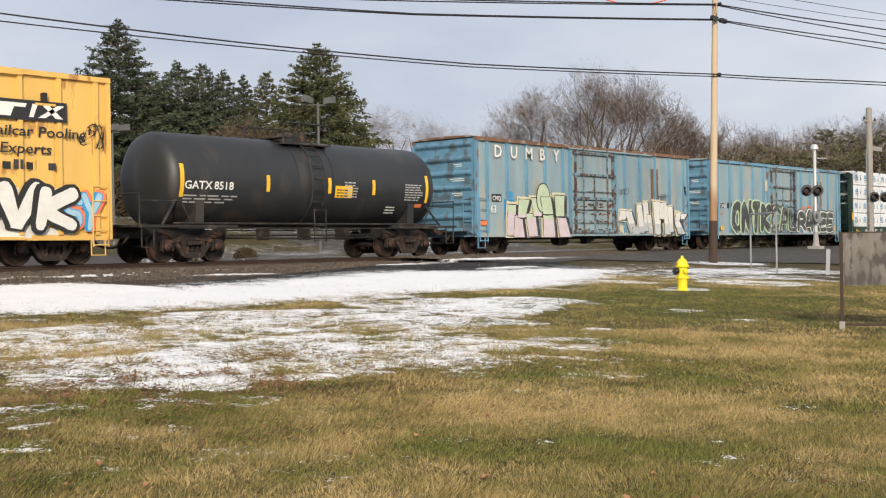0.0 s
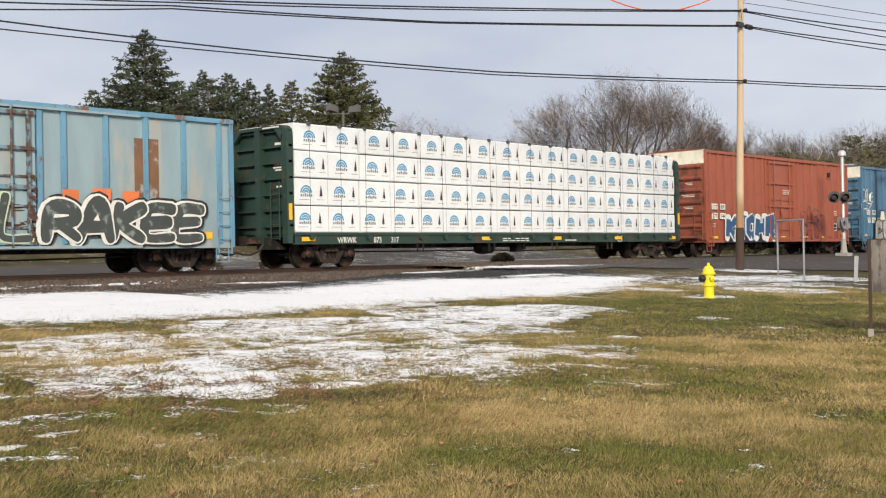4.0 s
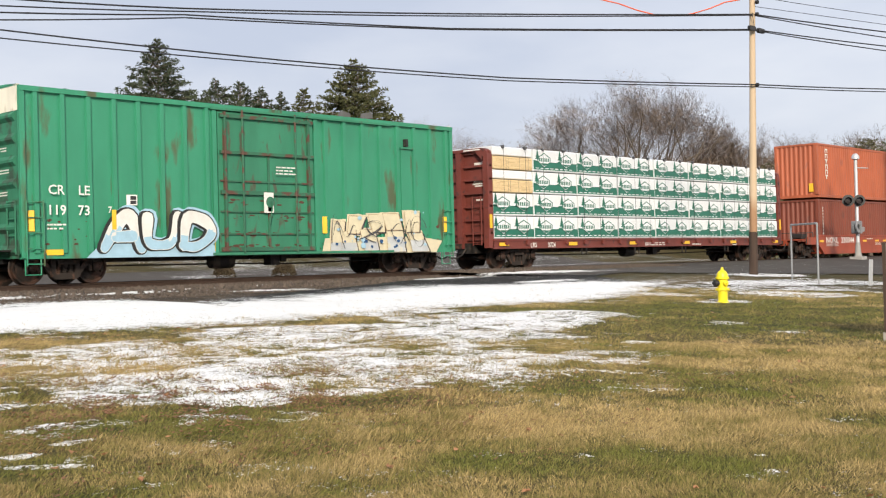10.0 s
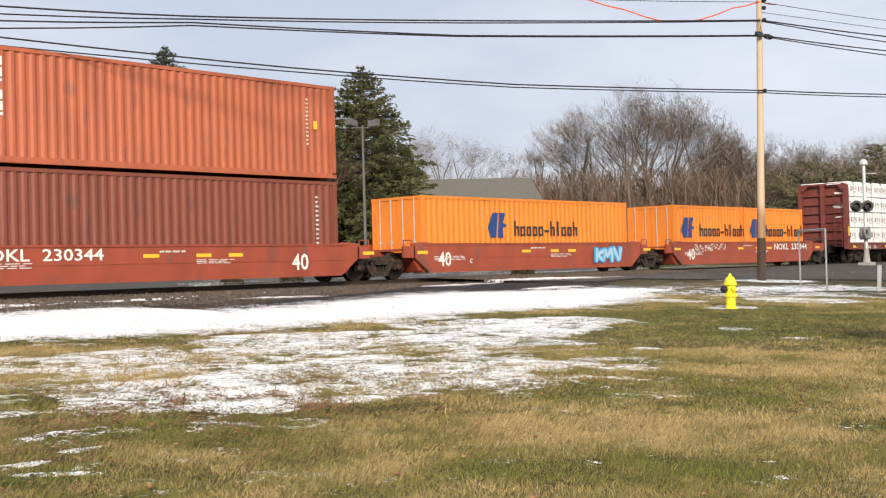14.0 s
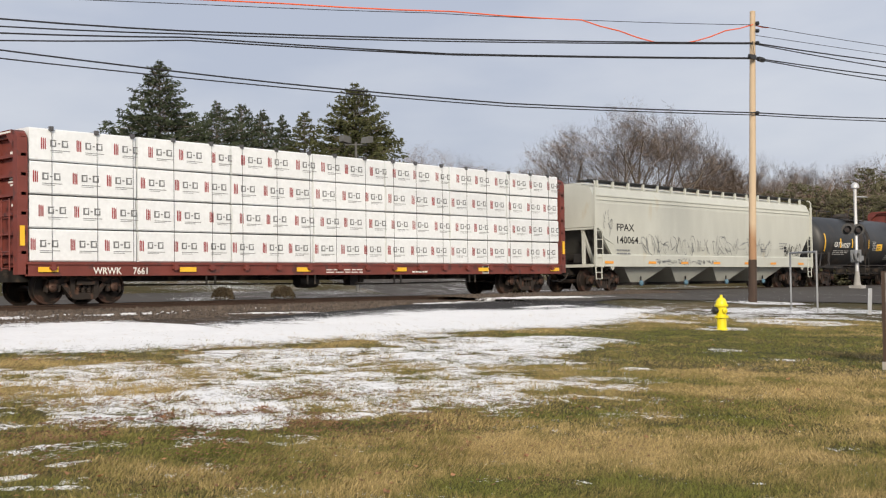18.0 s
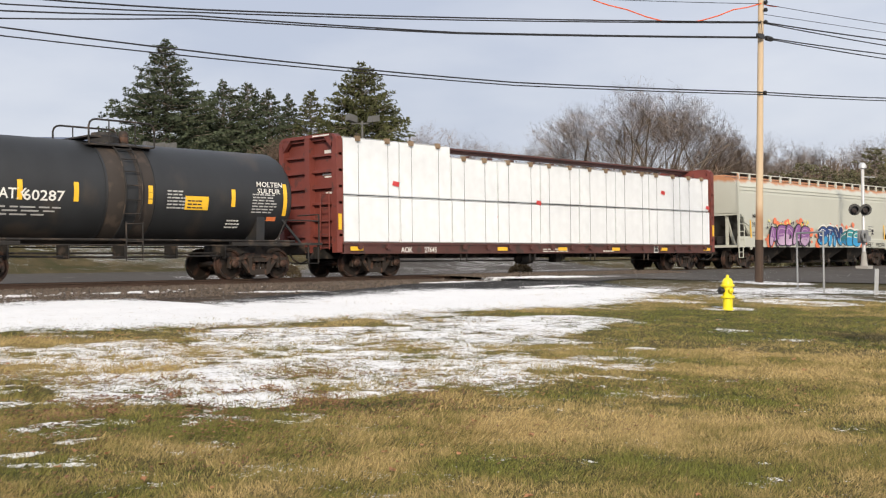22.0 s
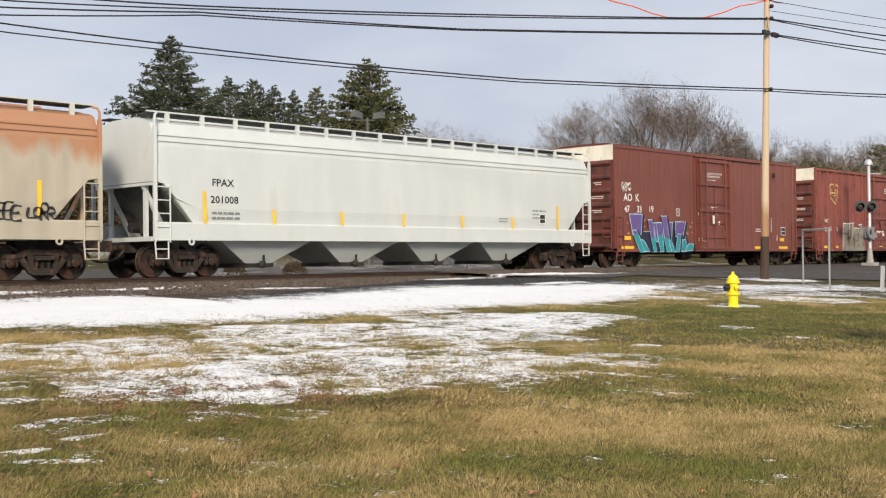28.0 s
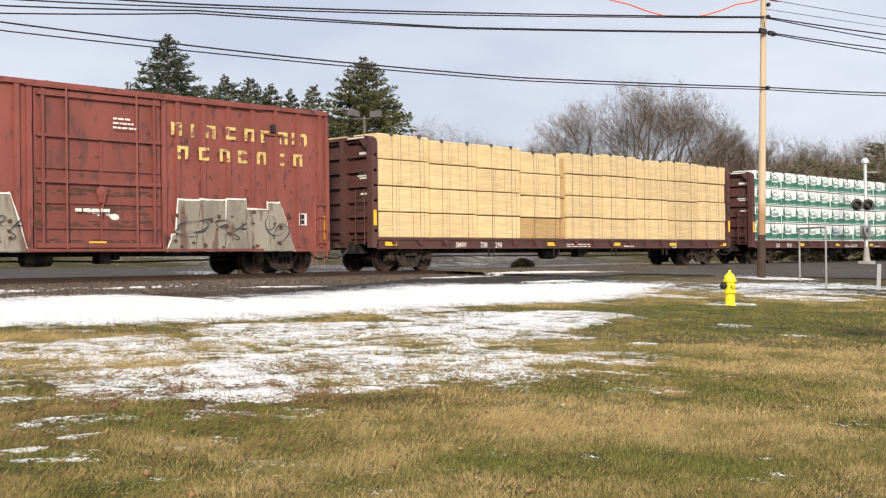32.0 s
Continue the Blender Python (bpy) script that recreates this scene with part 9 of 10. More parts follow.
wire([(-6, 35.2, 8.3), (20.68, 25.23, 9.6), (25.68, 23.35, 9.87), (30.05, 21.72, 10.03), (31.4, 21.2, 9.8), (32.74, 20.7, 9.54), (33.5, 20.4, 9.58), (34.28, 20.13, 9.71), (35.6, 19.7, 10.2), (PX, PY - 0.17, 10.46), (37.2, 18.9, 10.42)], 0.022, "orange line guard looped on an overhead wire", M["redguard"], 0.03)

HX, HY = 22.8, 12.87
hyd = thing("fire_hydrant", "bright yellow cast iron fire hydrant on the lawn", "fire hydrant", (HX, HY, float(ground_z(HX, HY))))
part("barrel", Solid().lathe([(0.13, -0.05), (0.13, 0.02), (0.105, 0.04), (0.105, 0.26), (0.15, 0.27), (0.15, 0.31), (0.105, 0.32), (0.11, 0.5), (0.15, 0.52), (0.15, 0.56), (0.12, 0.57)], (0, 0, 0), seg=20), M["hydrant"], hyd, smooth=True)
part("bonnet", Solid().lathe([(0.125, 0.56), (0.12, 0.62), (0.09, 0.68), (0.05, 0.71), (0.035, 0.71), (0.03, 0.77), (0.01, 0.775)], (0, 0, 0), seg=20), M["hydrant"], hyd, smooth=True)
for d, r, ln, mat in (((-0.78, 0.62, 0), 0.085, 0.19, "cable"), ((-0.5, -0.86, 0), 0.055, 0.17, "hydrant"), ((0.2, 0.95, 0), 0.055, 0.17, "hydrant")):
    part("hose_outlet", Solid().lathe([(r * 0.8, 0.06), (r * 0.8, ln - 0.06), (r, ln - 0.05), (r, ln), (r * 0.3, ln + 0.01), (r * 0.3, ln + 0.04)], (0, 0, 0.43), d, 12), M[mat], hyd, "capped hose outlet", True)
for k in range(6):
    t = math.tau * k / 6
    part("flange_bolt", Solid().tube((0.135 * math.cos(t), 0.135 * math.sin(t), 0.255), (0.135 * math.cos(t), 0.135 * math.sin(t), 0.325), 0.014, 6), M["hydrant"], hyd)

fr = thing("pipe_frame", "thin galvanised pipe frame standing in the grass", "frame", (0, 0, 0))
fa, fb = (33.3, 16.4), (31.9, 14.9)
za, zb = float(ground_z(*fa)), float(ground_z(*fb))
for (x, y), z in ((fa, za), (fb, zb)):
    part("post", Solid().tube((x, y, z - 0.2), (x, y, 2.44), 0.03, 8), M["galv"], fr)
part("crossbar", Solid().tube((*fa, 2.44), (*fb, 2.42), 0.03, 8), M["galv"], fr)
sx, sy = 32.9, 13.8
mk = thing("marker_stake", "leaning pale marker stake", "stake", (sx, sy, float(ground_z(sx, sy))))
part("board", Solid().prism([(-0.09, -0.1), (0.09, -0.1), (0.2, 0.72), (0.16, 0.76), (0.0, 0.76)], -0.02, 0.02), M["silver"], mk)

# board on legs, seen from behind
bx, by = 17.04, 6.93
bz = float(ground_z(bx, by))
sign = thing("sign_board", "weathered grey plywood board on two thin legs", "sign board", (bx, by, bz))
sign.rotation_euler.z = radians(-66)
part("panel", Solid().box(-0.0, 1.75, -0.012, 0.012, 0.66, 1.44), M["ply"], sign)
part("frame_rail", Solid().box(-0.03, 1.78, 0.012, 0.05, 1.42, 1.46), M["polefoot"], sign)
for u in (0.0, 1.7):
    part("leg", Solid().box(u - 0.025, u + 0.025, -0.02, 0.03, -0.2, 1.46), M["polefoot"], sign)
    part("foot", Solid().box(u - 0.04, u + 0.04, -0.035, 0.045, -0.05, 0.12), M["greypole"], sign)
part("foot_rail", Solid().box(0.0, 1.72, 0.0, 0.03, 0.05, 0.09), M["polefoot"], sign)


def flasher(parent, x, y, z, d):
    """A round black signal head with backplate, hood and dark red lens, facing along d."""
    d = Vector(d).normalized()
    p = Vector((x, y, z))
    head = part("signal_head", Solid().lathe([(0.1, -0.22), (0.16, -0.16), (0.17, 0.0), (0.3, 0.0), (0.3, 0.02), (0.17, 0.02)], p, d, 20), M["cable"], parent, "black round signal head", True)
    part("lens", Solid().lathe([(0.02, 0.03), (0.14, 0.025), (0.15, 0.02)], p, d, 16), M["lens"], head, "dark red lens")
    part("hood", Solid().lathe([(0.16, 0.02), (0.17, 0.25), (0.175, 0.25), (0.175, 0.02)], p, d, 16), M["cable"], head, "black hood")


mx, my = 58.2, 25.0
mz = 1.12
mast = thing("crossing_signal", "silver railway crossing signal mast with two dark lamps", "crossing signal", (mx, my, mz))
part("mast", Solid().lathe([(0.1, 0.3), (0.1, 2.0), (0.085, 2.05), (0.085, 5.2)], (0, 0, 0), seg=14), M["silver"], mast, smooth=True)
part("base", Solid().box(-0.32, 0.32, -0.32, 0.32, -0.3, 0.18).lathe([(0.2, 0.15), (0.16, 0.35), (0.11, 0.9)], (0, 0, 0), seg=12), M["concrete"], mast)
part("bell", Solid().lathe([(0.05, 0), (0.2, 0.05), (0.2, 0.2), (0.1, 0.32), (0.02, 0.34)], (0, 0, 5.15), seg=14), M["silver"], mast, smooth=True)
part("bracket", Solid().tube((0.0, 0, 4.75), (0.9, -0.25, 4.75), 0.03, 8), M["silver"], mast)
part("lamp_arm", Solid().tube((-0.8, 0.3, 3.05), (0.1, -0.05, 3.05), 0.04, 8), M["silver"], mast)
for u in (-0.74, -0.08):
    flasher(mast, u, -0.45 * u - 0.2, 3.05, (-0.85, -0.52, 0))
part("gate_mechanism", Solid().box(-0.22, 0.3, -0.25, 0.2, 1.45, 1.7, 0.04).box(-0.3, -0.1, -0.3, 0.2, 1.35, 2.0, 0.04), M["galv"], mast)
part("counterweight", Solid().lathe([(0.14, 0), (0.3, 0), (0.3, 0.06), (0.14, 0.06), (0.14, 0)], (-0.45, -0.2, 1.7), (0, -1, 0), 16).box(-0.75, -0.5, -0.12, -0.06, 1.45, 1.8, 0.03), M["galv"], mast)
qx, qy = 66.0, 25.1
m2 = thing("crossing_signal", "tall grey pole with rungs and crossing lamps", "crossing signal", (qx, qy, 1.1))
part("mast", Solid().lathe([(0.21, -0.3), (0.17, 8.0), (0.05, 8.05)], (0, 0, 0), seg=14), M["greypole"], m2, smooth=True)
part("crossarm", Solid().box(-0.9, 1.3, -0.05, 0.05, 7.2, 7.3), M["greypole"], m2)
part("transformer_arm", Solid().box(0, 1.8, -0.08, 0.08, 5.6, 5.85), M["greypole"], m2)
for u in (-0.7, 0.9):
    part("insulator", Solid().lathe([(0.04, 0), (0.08, 0.05), (0.04, 0.2)], (u, 0, 7.3), seg=8), M["cable"], m2)
ladder(m2, -0.75, -0.1, 0.2, 5.6, M["galv"], 0.4)
for u in (-0.1, 0.75):
    flasher(m2, u, -0.35 * u - 0.3, 2.9, (-0.8, -0.6, 0))

# flood lights of the lot
M["lamphead"] = paint("dull_grey_lamp_housing", (0.11, 0.11, 0.107), 0.6)
for az, el, r, heads in ((42.86, 7.14, 62, 2), (33.05, 5.79, 66, 3)):
    x, y = r * math.sin(radians(az)), r * math.cos(radians(az))
    z0, z1 = float(ground_z(x, y)), 1.6 + r * math.tan(radians(el))
    lp = thing("street_lamp", "grey lot lamp post with flood light heads", "street lamp", (x, y, z0))
    part("post", Solid().tube((0, 0, -0.2), (0, 0, z1 - z0), 0.09, 10, 0.06), M["lamphead"], lp)
    top = z1 - z0
    part("crossarm", Solid().tube((-0.5, 0.34, top - 0.14), (0.5, -0.34, top - 0.14), 0.035, 8), M["lamphead"], lp)
    for k in range(heads):
        u = -0.5 + 1.0 * k / (heads - 1)
        tip = -0.05 if u < 0 else 0.04
        part("lamp_head", Solid().prism([(u - 0.3, top - 0.04 - tip), (u + 0.3, top - 0.04 + tip), (u + 0.28, top + 0.3 + tip), (u - 0.22, top + 0.3 - tip)], -0.65 * u - 0.2, -0.65 * u + 0.16).tube((u * 0.9, -0.6 * u, top - 0.2), (u, -0.65 * u, top), 0.04, 6), M["lamphead"], lp)

# ---- houses beyond the track ----
M.update(
    siding=paint("cream_siding", (0.6, 0.55, 0.42), 0.7, streak=20, var=0.06),
    siding2=paint("white_siding", (0.7, 0.69, 0.66), 0.7, streak=20, var=0.05),
    shingle=paint("grey_shingles", (0.13, 0.12, 0.1), 0.9, var=0.25, scale=8),
    shingle2=paint("brown_shingles", (0.13, 0.075, 0.06), 0.9, var=0.25, scale=8),
    glass=plain("dark_window_glass", (0.03, 0.035, 0.045), 0.1),
    trim=plain("white_trim", (0.7, 0.7, 0.68)),
)


def house(az, r, wide, deep, wall, roof, turn, walls, shingles, label):
    x, y = r * math.sin(radians(az)), r * math.cos(radians(az))
    h = thing("house", label, "house", (x, y, float(ground_z(x, y)) - 0.2))
    h.rotation_euler.z = radians(turn)
    part("wall", Solid().prism([(-wide / 2, 0), (wide / 2, 0), (wide / 2, wall), (0, wall + roof), (-wide / 2, wall)], -deep / 2, deep / 2), walls, h)
    for k in (-1, 1):
        part("roof", Solid().prism([(0, wall + roof), (0, wall + roof + 0.15), (k * (wide / 2 + 0.5), wall - 0.1), (k * (wide / 2 + 0.5), wall - 0.25)], -deep / 2 - 0.4, deep / 2 + 0.4), shingles, h)
    part("chimney", Solid().box(0.6, 1.2, 1.0, 1.6, wall, wall + roof + 0.8), M["beamdark"], h)
    for face in (-1, 1):
        for u in (-0.3, 0.05, 0.32):
            yy = deep * u
            xx = face * wide / 2
            wdw = part("window", Solid().box(*sorted((xx - face * 0.05, xx + face * 0.05)), yy - 0.6, yy + 0.6, 1.1, 2.2), M["trim"], h)
            for q in (-0.27, 0.27):
                part("pane", Solid().box(*sorted((xx, xx + face * 0.06)), yy + q - 0.22, yy + q + 0.22, 1.2, 2.1), M["glass"], wdw)
    for u in (-0.2, 0.2):
        wdw = part("window", Solid().box(wide * u - 0.5, wide * u + 0.5, -deep / 2 - 0.05, -deep / 2 + 0.05, 1.1, 2.2), M["trim"], h)
        part("pane", Solid().box(wide * u - 0.4, wide * u + 0.4, -deep / 2 - 0.06, -deep / 2, 1.2, 2.1), M["glass"], wdw)
    return h


house(46.6, 92, 9, 14, 2.6, 2.2, 52, M["siding"], M["shingle"], "single-storey cream house with a grey shingle roof")
house(24.6, 82, 8, 11, 2.9, 2.4, -25, M["siding2"], M["shingle2"], "white gabled house with a brown roof")

# ---- trees ----
M.update(
    bark=paint("grey_brown_bark", (0.2, 0.165, 0.135), 0.9, rnd=0.3, var=0.25),
    twig=paint("bare_twigs", (0.27, 0.215, 0.175), 0.9, rnd=0.35, var=0.25, bump=0),
    needle=paint("spruce_needles", (0.075, 0.092, 0.057), 0.8, rnd=0.3, var=0.35, scale=0.7, bump=0),
    needlebrown=paint("pine_needles", (0.1, 0.107, 0.05), 0.8, rnd=0.3, var=0.35, scale=0.7, bump=0),
    thicket=paint("brown_thicket_twigs", (0.2, 0.145, 0.11), 0.9, rnd=0.35, var=0.25, bump=0),
    # olive needles, paled so that distance haze is put into the colour
    farpine=paint("far_olive_pine_paled_by_haze", (0.14, 0.135, 0.08), 0.85, rnd=0.3, var=0.35, scale=0.7, bump=0),
    hedge=paint("dull_hedge", (0.085, 0.066, 0.042), 0.85, rnd=0.3, var=0.4, scale=1.2, bump=0),
    # the blue base carries the haze between here and the ridge
    hill=paint("ridge_with_haze_in_colour", (0.13, 0.16, 0.23), 1.0, var=0.06, scale=0.002, bump=0, fine=0.02),
)


for soft in ("needle", "needlebrown", "farpine", "hedge", "twig", "thicket"):
    M[soft].node_tree.nodes["Principled BSDF"].inputs["Specular IOR Level"].default_value = 0.08


def conifer(az, r, top_el, half, mat, label, seed, dense=1.0, foot=0.06, ragged=0.16, shape=0.85):
    """A spruce: a straight trunk, whorls of drooping boughs, each a fan of needle clumps."""
    rng = np.random.default_rng(seed)
    x, y = r * math.sin(radians(az)), r * math.cos(radians(az))
    z0 = float(ground_z(x, y))
    h = 1.6 + r * math.tan(radians(top_el)) - z0
    tree = thing("spruce_tree", label, "tree", (x, y, z0 - 0.1), "evergreens beyond the track")
    part("trunk", Solid().tube((0, 0, 0), (0, 0, h * 0.97), 0.02 * h, 8, 0.02), M["bark"], tree)
    tri, limbs = [], Solid()
    tiers = max(10, int(h / 0.27))
    for i in range(tiers):
        u = foot + (1 - foot) * (i + rng.uniform(0.2, 0.8)) / tiers
        count = int((9 + 10 * (1 - u)) * dense)
        start = rng.uniform(0, math.tau)
        for j in range(count):
            z = h * u + rng.normal(0, 0.1 + 0.35 * (1 - u))
            reach = half * (1 - u) ** shape * rng.uniform(1 - ragged * 1.6, 1 + ragged) + 0.06
            a = start + math.tau * (j + rng.normal(0, 0.2)) / count
            d, e = np.array([math.cos(a), math.sin(a), 0]), np.array([-math.sin(a), math.cos(a), 0])
            droop = 0.24 * (1 - u) - 0.35 * u + rng.normal(0, 0.12)
            limbs.tube((0, 0, z), tuple(d * reach * 0.85 + (0, 0, z - droop * reach * 0.6)), 0.035, 3, 0.01, False)
            m = int(7 + 17 * reach)
            s = rng.uniform(0.1, 1, m) ** 0.6
            way = rng.choice([-1.0, 1.0], m)
            p = d * (s * reach)[:, None] + e * (way * rng.uniform(0, 0.26, m) * reach * (1.05 - s))[:, None]
            p[:, 2] = z - droop * s * reach + 0.25 * droop * reach * np.clip(s - 0.7, 0, 1) + rng.normal(-0.03, 0.13, m) * (0.15 + 0.13 * reach)
            ln = rng.uniform(0.25, 0.7, m) * (0.3 + 0.06 * reach)
            run = d * 0.75 + e * (way * rng.uniform(0.2, 1.0, m))[:, None] + np.array([0, 0, 1]) * rng.normal(-0.1, 0.22, m)[:, None]
            tip = p + run * ln[:, None]
            wide = np.stack([rng.normal(0, 0.5, m), rng.normal(0, 0.5, m), rng.normal(0, 0.8, m)], -1) * (0.2 * ln)[:, None]
            tri.append(np.stack([p - wide, p + wide, tip], 1))
            tri.append(np.stack([p + wide * 0.4, p - wide * 0.2 + run * (0.5 * ln)[:, None], p + rng.normal(0, 0.1, (m, 3))], 1))
    crown = scatter("crown", "", "", mat, np.concatenate(tri))
    crown.parent = tree
    for key in ("category", "kind"):
        if key in crown:
            del crown[key]
    part("limb", limbs, M["bark"], tree)
    return tree


EVER = "dark green spruce tree with a ragged crown"
conifer(33.4, 84, 10.95, 8.2, M["needle"], "tall dark spruce with a broad ragged crown", 1, 1.15, ragged=0.26, shape=0.95)
for k, (az, el, half, r) in enumerate(((36.1, 9.05, 4.4, 86), (37.3, 9.0, 3.8, 88), (38.3, 8.7, 3.4, 88), (39.25, 8.45, 2.4, 90), (40.35, 8.6, 3.4, 90), (35.0, 7.4, 3.4, 88))):
    conifer(az, r, el, half * 1.45, M["needlebrown"] if k == 4 else M["needle"], EVER, 10 + k, 0.95, ragged=0.22, shape=0.85)
conifer(42.85, 80, 9.95, 5.9, M["needlebrown"], "broad olive-green spruce with a blunt top", 3, 1.3, ragged=0.16, shape=0.72)
for k, (az, el, r, half) in enumerate(((64.1, 4.5, 118, 4.5), (65.2, 4.3, 118, 4.5), (67.3, 5.1, 115, 3.6), (68.3, 4.9, 118, 3.5), (69.6, 4.8, 118, 4), (62.8, 4.2, 125, 4.2), (66.2, 4.1, 120, 4.2), (71.5, 5.0, 120, 4))):
    conifer(az, r - 22, el + 0.1, half, M["farpine"], "olive pine tree at the edge of the woods", 30 + k, 0.6, 0.15, 0.4, 0.6)


def grow(rng, base, way, length, radius, level, out, limbs, spread):
    """Splits a limb into finer ones; the finest are twigs of one flat triangle pair."""
    bend = Vector(rng.normal(0, 0.12, 3))
    mid = base + way * length * 0.5 + bend * length * 0.3
    tip = base + (way + bend).normalized() * length
    if level >= 4:
        limbs.tube(base, mid, radius, 5, radius * 0.8, False)
        limbs.tube(mid, tip, radius * 0.8, 5, radius * 0.55, False)
    else:
        side = way.orthogonal().normalized() * radius
        for p, q in ((base, mid), (mid, tip)):
            out.append((p - side, p + side, q))
    if level == 0:
        return
    for i in range((0, 6, 6, 5, 5, 6)[level]):
        u = rng.uniform(0.35, 1.0)
        start = base.lerp(mid, u * 2) if u < 0.5 else mid.lerp(tip, u * 2 - 1)
        d = (way + Vector(rng.normal(0, spread, 3))).normalized()
        d.z = abs(d.z) * 0.95 + 0.45
        grow(rng, start, d.normalized(), length * rng.uniform(0.5, 0.75), max(radius * 0.55, 0.0085), level - 1, out, limbs, spread)


def bare_tree(az, r, top_el, label, seed, levels=5, spread=0.55, stems=1, twig=None):
    rng = np.random.default_rng(seed)
    x, y = r * math.sin(radians(az)), r * math.cos(radians(az))
    z0 = float(ground_z(x, y))
    h = 1.6 + r * math.tan(radians(top_el)) - z0
    tree = thing("bare_tree", label, "tree", (x, y, z0 - 0.1), "bare trees beyond the track")
    out, limbs = [], Solid()
    for s in range(stems):
        way = Vector((rng.normal(0, 0.28 if stems > 1 else 0.04), rng.normal(0, 0.28 if stems > 1 else 0.04), 1)).normalized()
        grow(rng, Vector((rng.normal(0, 0.1), rng.normal(0, 0.1), 0)), way, h * 0.36, 0.0085 * h / stems**0.3, levels, out, limbs, spread)
    tri = np.array([[tuple(p) for p in t] for t in out])
    tall = np.percentile(tri[:, 2, 2], 95)
    tri *= h / tall
    mass = tri.mean(1)
    dome = (mass[:, 2] - 0.52 * h) / (0.5 * h)
    wide = np.hypot(mass[:, 0], mass[:, 1]) / (0.5 * h)
    tri = tri[dome**2 + wide**2 < rng.uniform(0.62, 1.2, len(tri))]
    limbs.v = [tuple(c * h / tall for c in p) for p in limbs.v]
    part("trunk", limbs, M["bark"], tree)
    crown = scatter("crown", "", "", twig or M["twig"], tri)
    crown.parent = tree
    for key in ("category", "kind"):
        if key in crown:
            del crown[key]
    return tree


TWIGGY = "leafless tree with a fine round crown of grey-brown twigs"
for k, (az, el, r, stems) in enumerate(((52.3, 6.5, 110, 2), (53.4, 7.6, 108, 2), (54.9, 8.5, 106, 3), (56.4, 8.65, 106, 3), (57.8, 8.1, 108, 3), (59.6, 6.4, 112, 2), (61.2, 6.35, 108, 2), (63.1, 5.6, 112, 1), (45.4, 6.3, 118, 1), (46.8, 7.05, 115, 2), (48.3, 6.4, 118, 2), (44.2, 7.0, 120, 1), (38.6, 6.2, 76, 2), (39.9, 6.6, 77, 2), (37.4, 5.6, 75, 2), (41.2, 6.0, 76, 2), (66.0, 5.4, 120, 1), (70.4, 6.0, 110, 1), (60.4, 5.8, 116, 1), (62.2, 5.4, 118, 1), (64.4, 5.3, 118, 1), (65.2, 5.5, 122, 1), (67.0, 5.5, 118, 1), (68.6, 5.7, 116, 1), (69.6, 5.5, 120, 1), (71.8, 5.8, 118, 1))):
    bare_tree(az, r, el, TWIGGY, 50 + k, 5, 0.5, stems, M["thicket"] if r < 80 else None)


def woods(name, label, a0, a1, count, r0, r1, e0, e1, mat, seed):
    """A far belt of bare woods: many thin stems with upward twigs, as one mass."""
    rng = np.random.default_rng(seed)
    az, r = np.radians(rng.uniform(a0, a1, count)), rng.uniform(r0, r1, count)
    x, y = r * np.sin(az), r * np.cos(az)
    z = ground_z(x, y) - 0.3
    h = np.maximum(1.6 + r * np.tan(np.radians(rng.uniform(e0, e1, count))) - z, 3)
    tri = []
    for _ in range(60):
        u = rng.uniform(0.1, 0.92, count)
        a = rng.uniform(0, math.tau, count)
        d = np.stack([np.cos(a) * 0.75, np.sin(a) * 0.75, np.ones(count)], -1) * (h * rng.uniform(0.06, 0.2, count))[:, None]
        b = np.stack([x, y, z + u * h], -1) + np.stack([np.cos(a), np.sin(a), 0 * a], -1) * (h * 0.16 * rng.uniform(0, 1, count))[:, None]
        w = np.stack([np.cos(a + 1.5), np.sin(a + 1.5), 0 * a], -1) * 0.035
        tri.append(np.stack([b - w, b + w, b + d], 1))
    w = np.array([0.07, -0.07, 0.0])
    base = np.stack([x, y, z], -1)
    tri.append(np.stack([base - w, base + w, base + np.stack([0 * h, 0 * h, h], -1)], 1))
    return scatter(name, label, "woods", mat, np.concatenate(tri))


woods("far_woods", "distant belt of bare winter woods", 43, 84, 900, 125, 190, 3.0, 4.8, M["twig"], 7)
woods("far_woods", "distant belt of bare winter woods", 44, 62, 500, 115, 135, 2.5, 4.0, M["twig"], 8)
woods("far_woods", "distant belt of bare winter woods", 58, 80, 700, 122, 165, 3.2, 4.9, M["twig"], 11)
woods("far_woods", "dense bare thicket under the round-crowned trees", 51.4, 60.5, 380, 100, 114, 2.4, 4.9, M["thicket"], 12)
woods("far_woods", "distant belt of bare winter woods", 60, 74, 420, 100, 118, 2.6, 4.4, M["thicket"], 14)
woods("far_woods", "distant belt of bare winter woods", 5, 46, 500, 120, 170, 4.0, 5.2, M["twig"], 9)


def shrub(x, y, wide, tall, mat, label, seed, name="shrub"):
    rng = np.random.default_rng(seed)
    z0 = float(ground_z(x, y))
    s = thing(name, label, "shrub", (x, y, z0))
    n = int(1200 + 420 * wide * tall)
    d = rng.normal(0, 1, (n, 3))
    d /= np.linalg.norm(d, axis=1)[:, None]
    d[:, 2] = np.abs(d[:, 2])
    p = d * (np.array([wide / 2, wide / 2, tall]) * rng.uniform(0.72, 1.05, n)[:, None])
    tri = p[:, None] + rng.normal(0, 0.06, (n, 3, 3)) * (0.6 + 0.2 * wide)
    crown = scatter("crown", "", "", mat, tri)
    crown.parent = s
    for key in ("category", "kind"):
        if key in crown:
            del crown[key]
    part("stem", Solid().tube((0, 0, -0.1), (0, 0, tall * 0.8), 0.06, 6, 0.02), M["bark"], s)
    return s


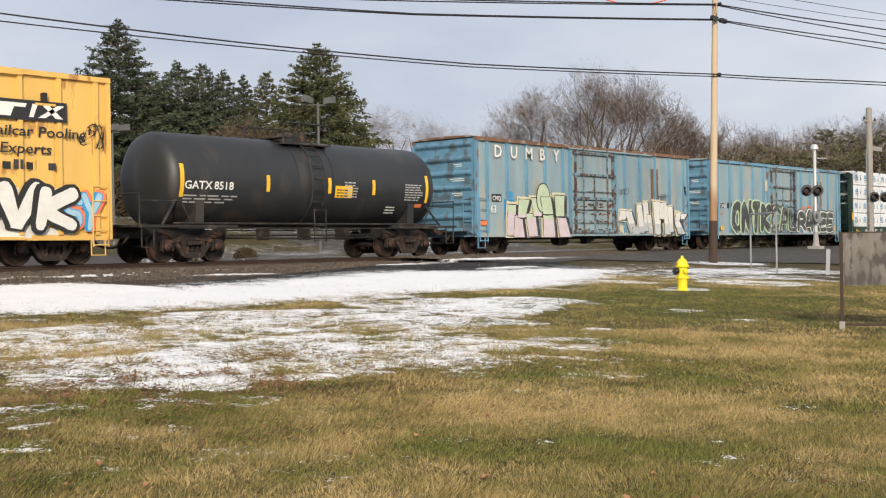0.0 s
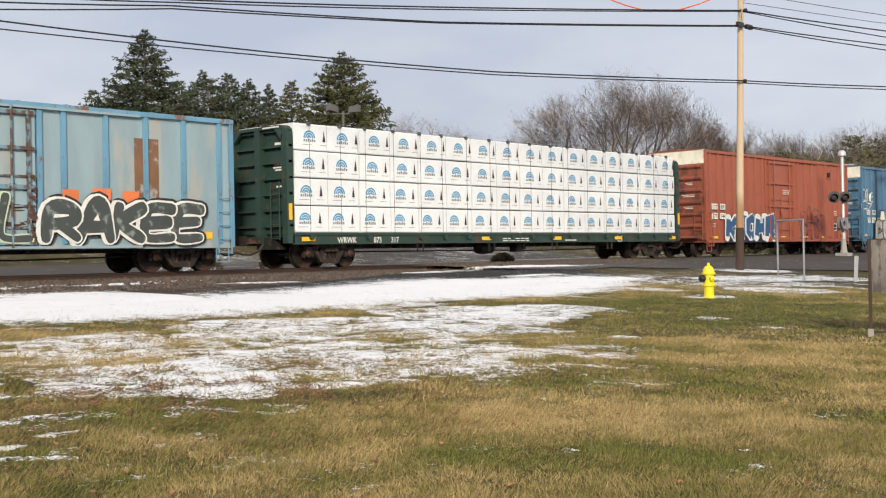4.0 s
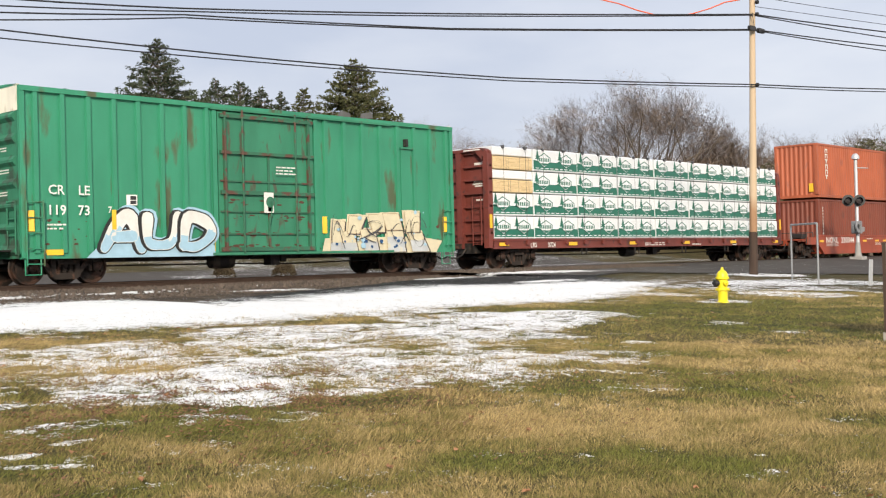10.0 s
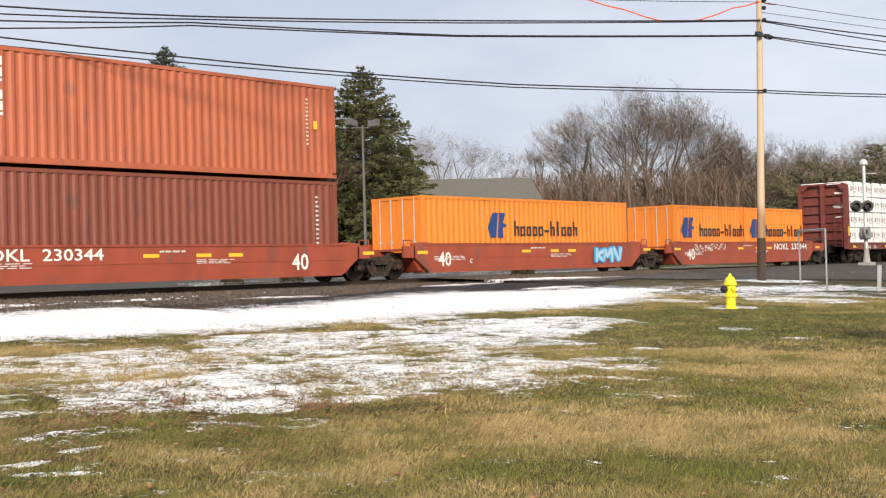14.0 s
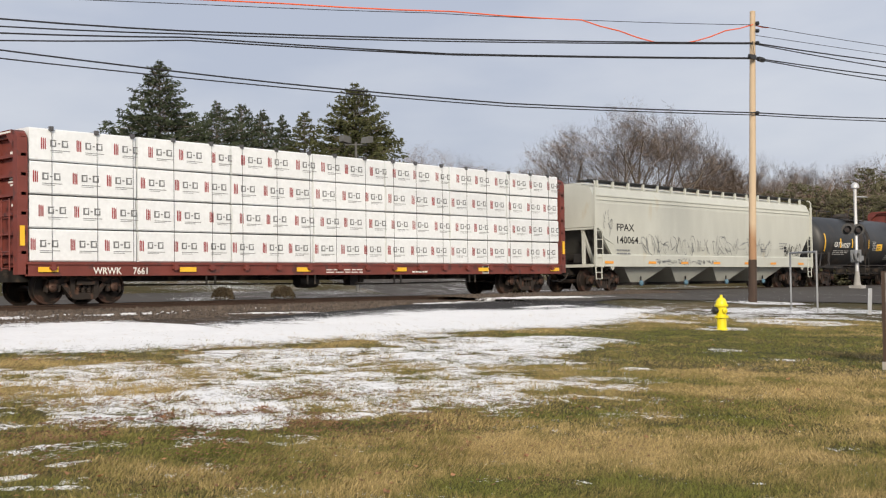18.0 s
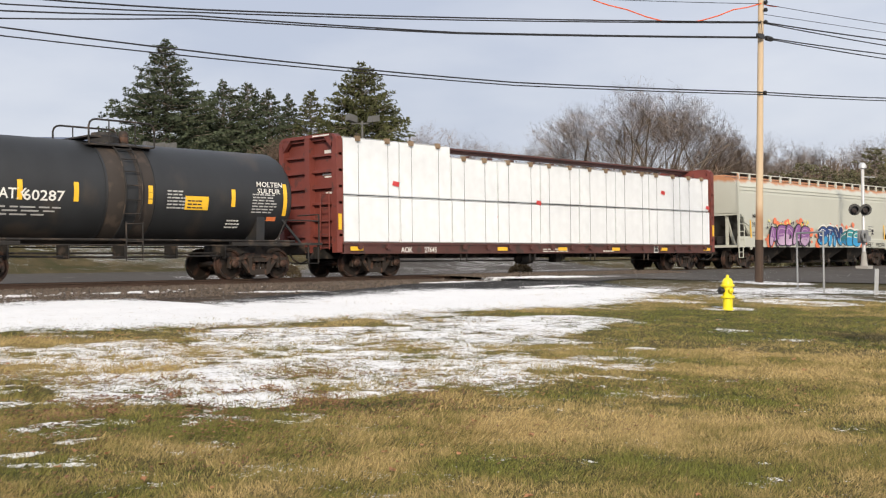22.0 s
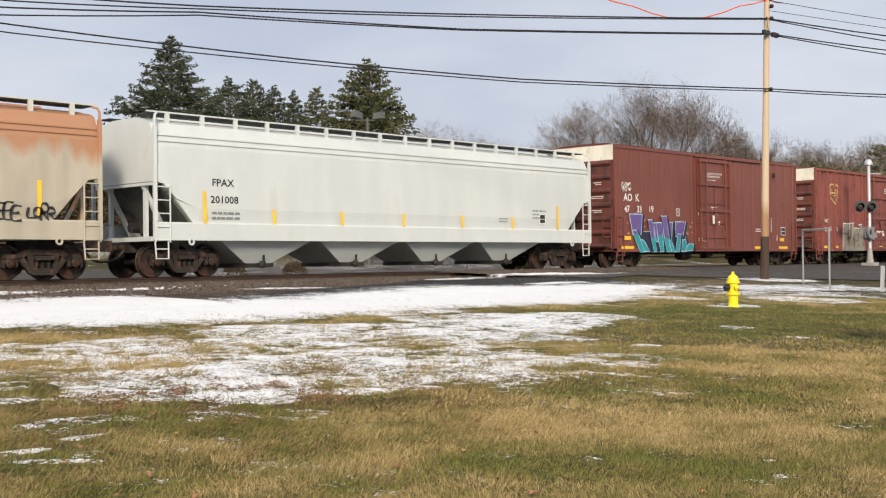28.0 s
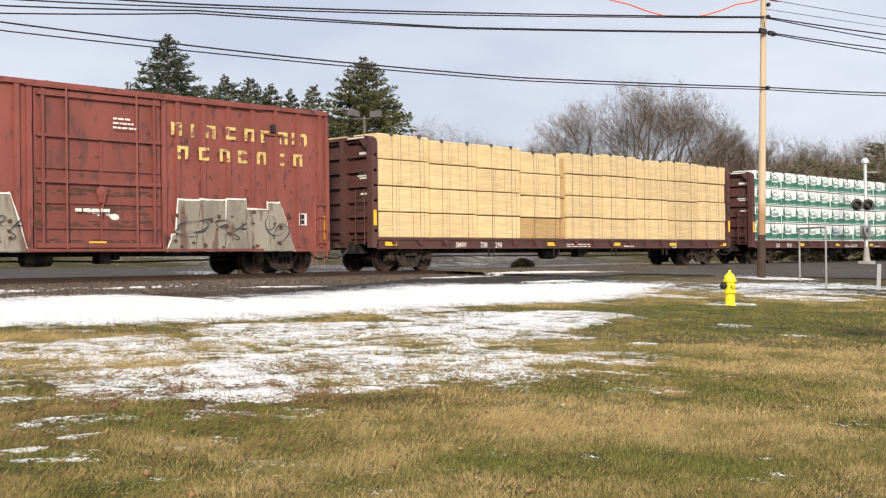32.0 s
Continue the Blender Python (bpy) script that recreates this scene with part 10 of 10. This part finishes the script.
for k, (az, r, w, h) in enumerate(((36.3, 53, 1.0, 0.55), (39.2, 54, 1.1, 0.6), (50.6, 57, 1.2, 0.6))):
    shrub(r * math.sin(radians(az)), r * math.cos(radians(az)), w, h, M["hedge"], "round clipped evergreen shrub beyond the track", 70 + k)
for k, (az, r, w, h) in enumerate(((26.4, 72, 4.0, 4.6), (27.6, 73, 3.2, 4.7), (28.5, 72, 3.0, 4.2), (29.6, 72, 3.4, 4.0), (30.8, 73, 3.4, 4.0), (32.0, 74, 3.6, 3.6), (34.0, 74, 4.0, 3.0), (25.0, 73, 3.6, 4.4))):
    shrub(r * math.sin(radians(az)), r * math.cos(radians(az)), w, h, M["hedge"], "dull green-brown hedge shrub below the spruces", 80 + k, "hedge_shrub")

# far ridge, its haze painted into the colour
ra = np.radians(np.linspace(-60, 62, 120))
rh = 2600 * np.tan(np.radians(6.2)) * (0.55 + 0.45 * ease(-0.9, 0.35, ra)) * (1 - 0.75 * ease(0.62, 1.05, ra)) * (1 + 0.02 * np.sin(ra * 31) + 0.012 * np.sin(ra * 77))
ridge = Solid()
ridge.v = [(2600 * k * math.sin(a), 2600 * k * math.cos(a), z) for a, h in zip(ra, rh) for k, z in ((0.8, 0), (0.93, h * 0.62), (1.0, h), (1.15, 0))]
ridge.f = [(4 * i + j, 4 * i + 4 + j, 4 * i + 5 + j, 4 * i + 1 + j) for i in range(len(ra) - 1) for j in range(3)]
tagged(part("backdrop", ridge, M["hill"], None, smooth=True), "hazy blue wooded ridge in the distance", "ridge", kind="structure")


# ---- what moves ----
def motions():
    """The train rolls by from right to left; wheels turn while their car is near."""
    for ob, x0 in TRAIN:
        y, z = ob.location.y, ob.location.z
        walk(ob, [(t, pose(x0 - travel(t), y, z)) for t in range(33)])
    for w, k, start in SPIN:
        near = [f for f in range(32 * FPS + 1) if 2 < start - travel(f / FPS) < 72]
        if not near:
            continue
        times = sorted({0, *near, 32 * FPS})
        turn = [-travel(min(max(f, near[0]), near[-1]) / FPS) / WHEEL_R for f in times]
        walk(w, [(f / FPS, Matrix.Translation((k, 0, WHEEL_R)) @ Matrix.Rotation(q, 4, "Y")) for f, q in zip(times, turn)])


motions()
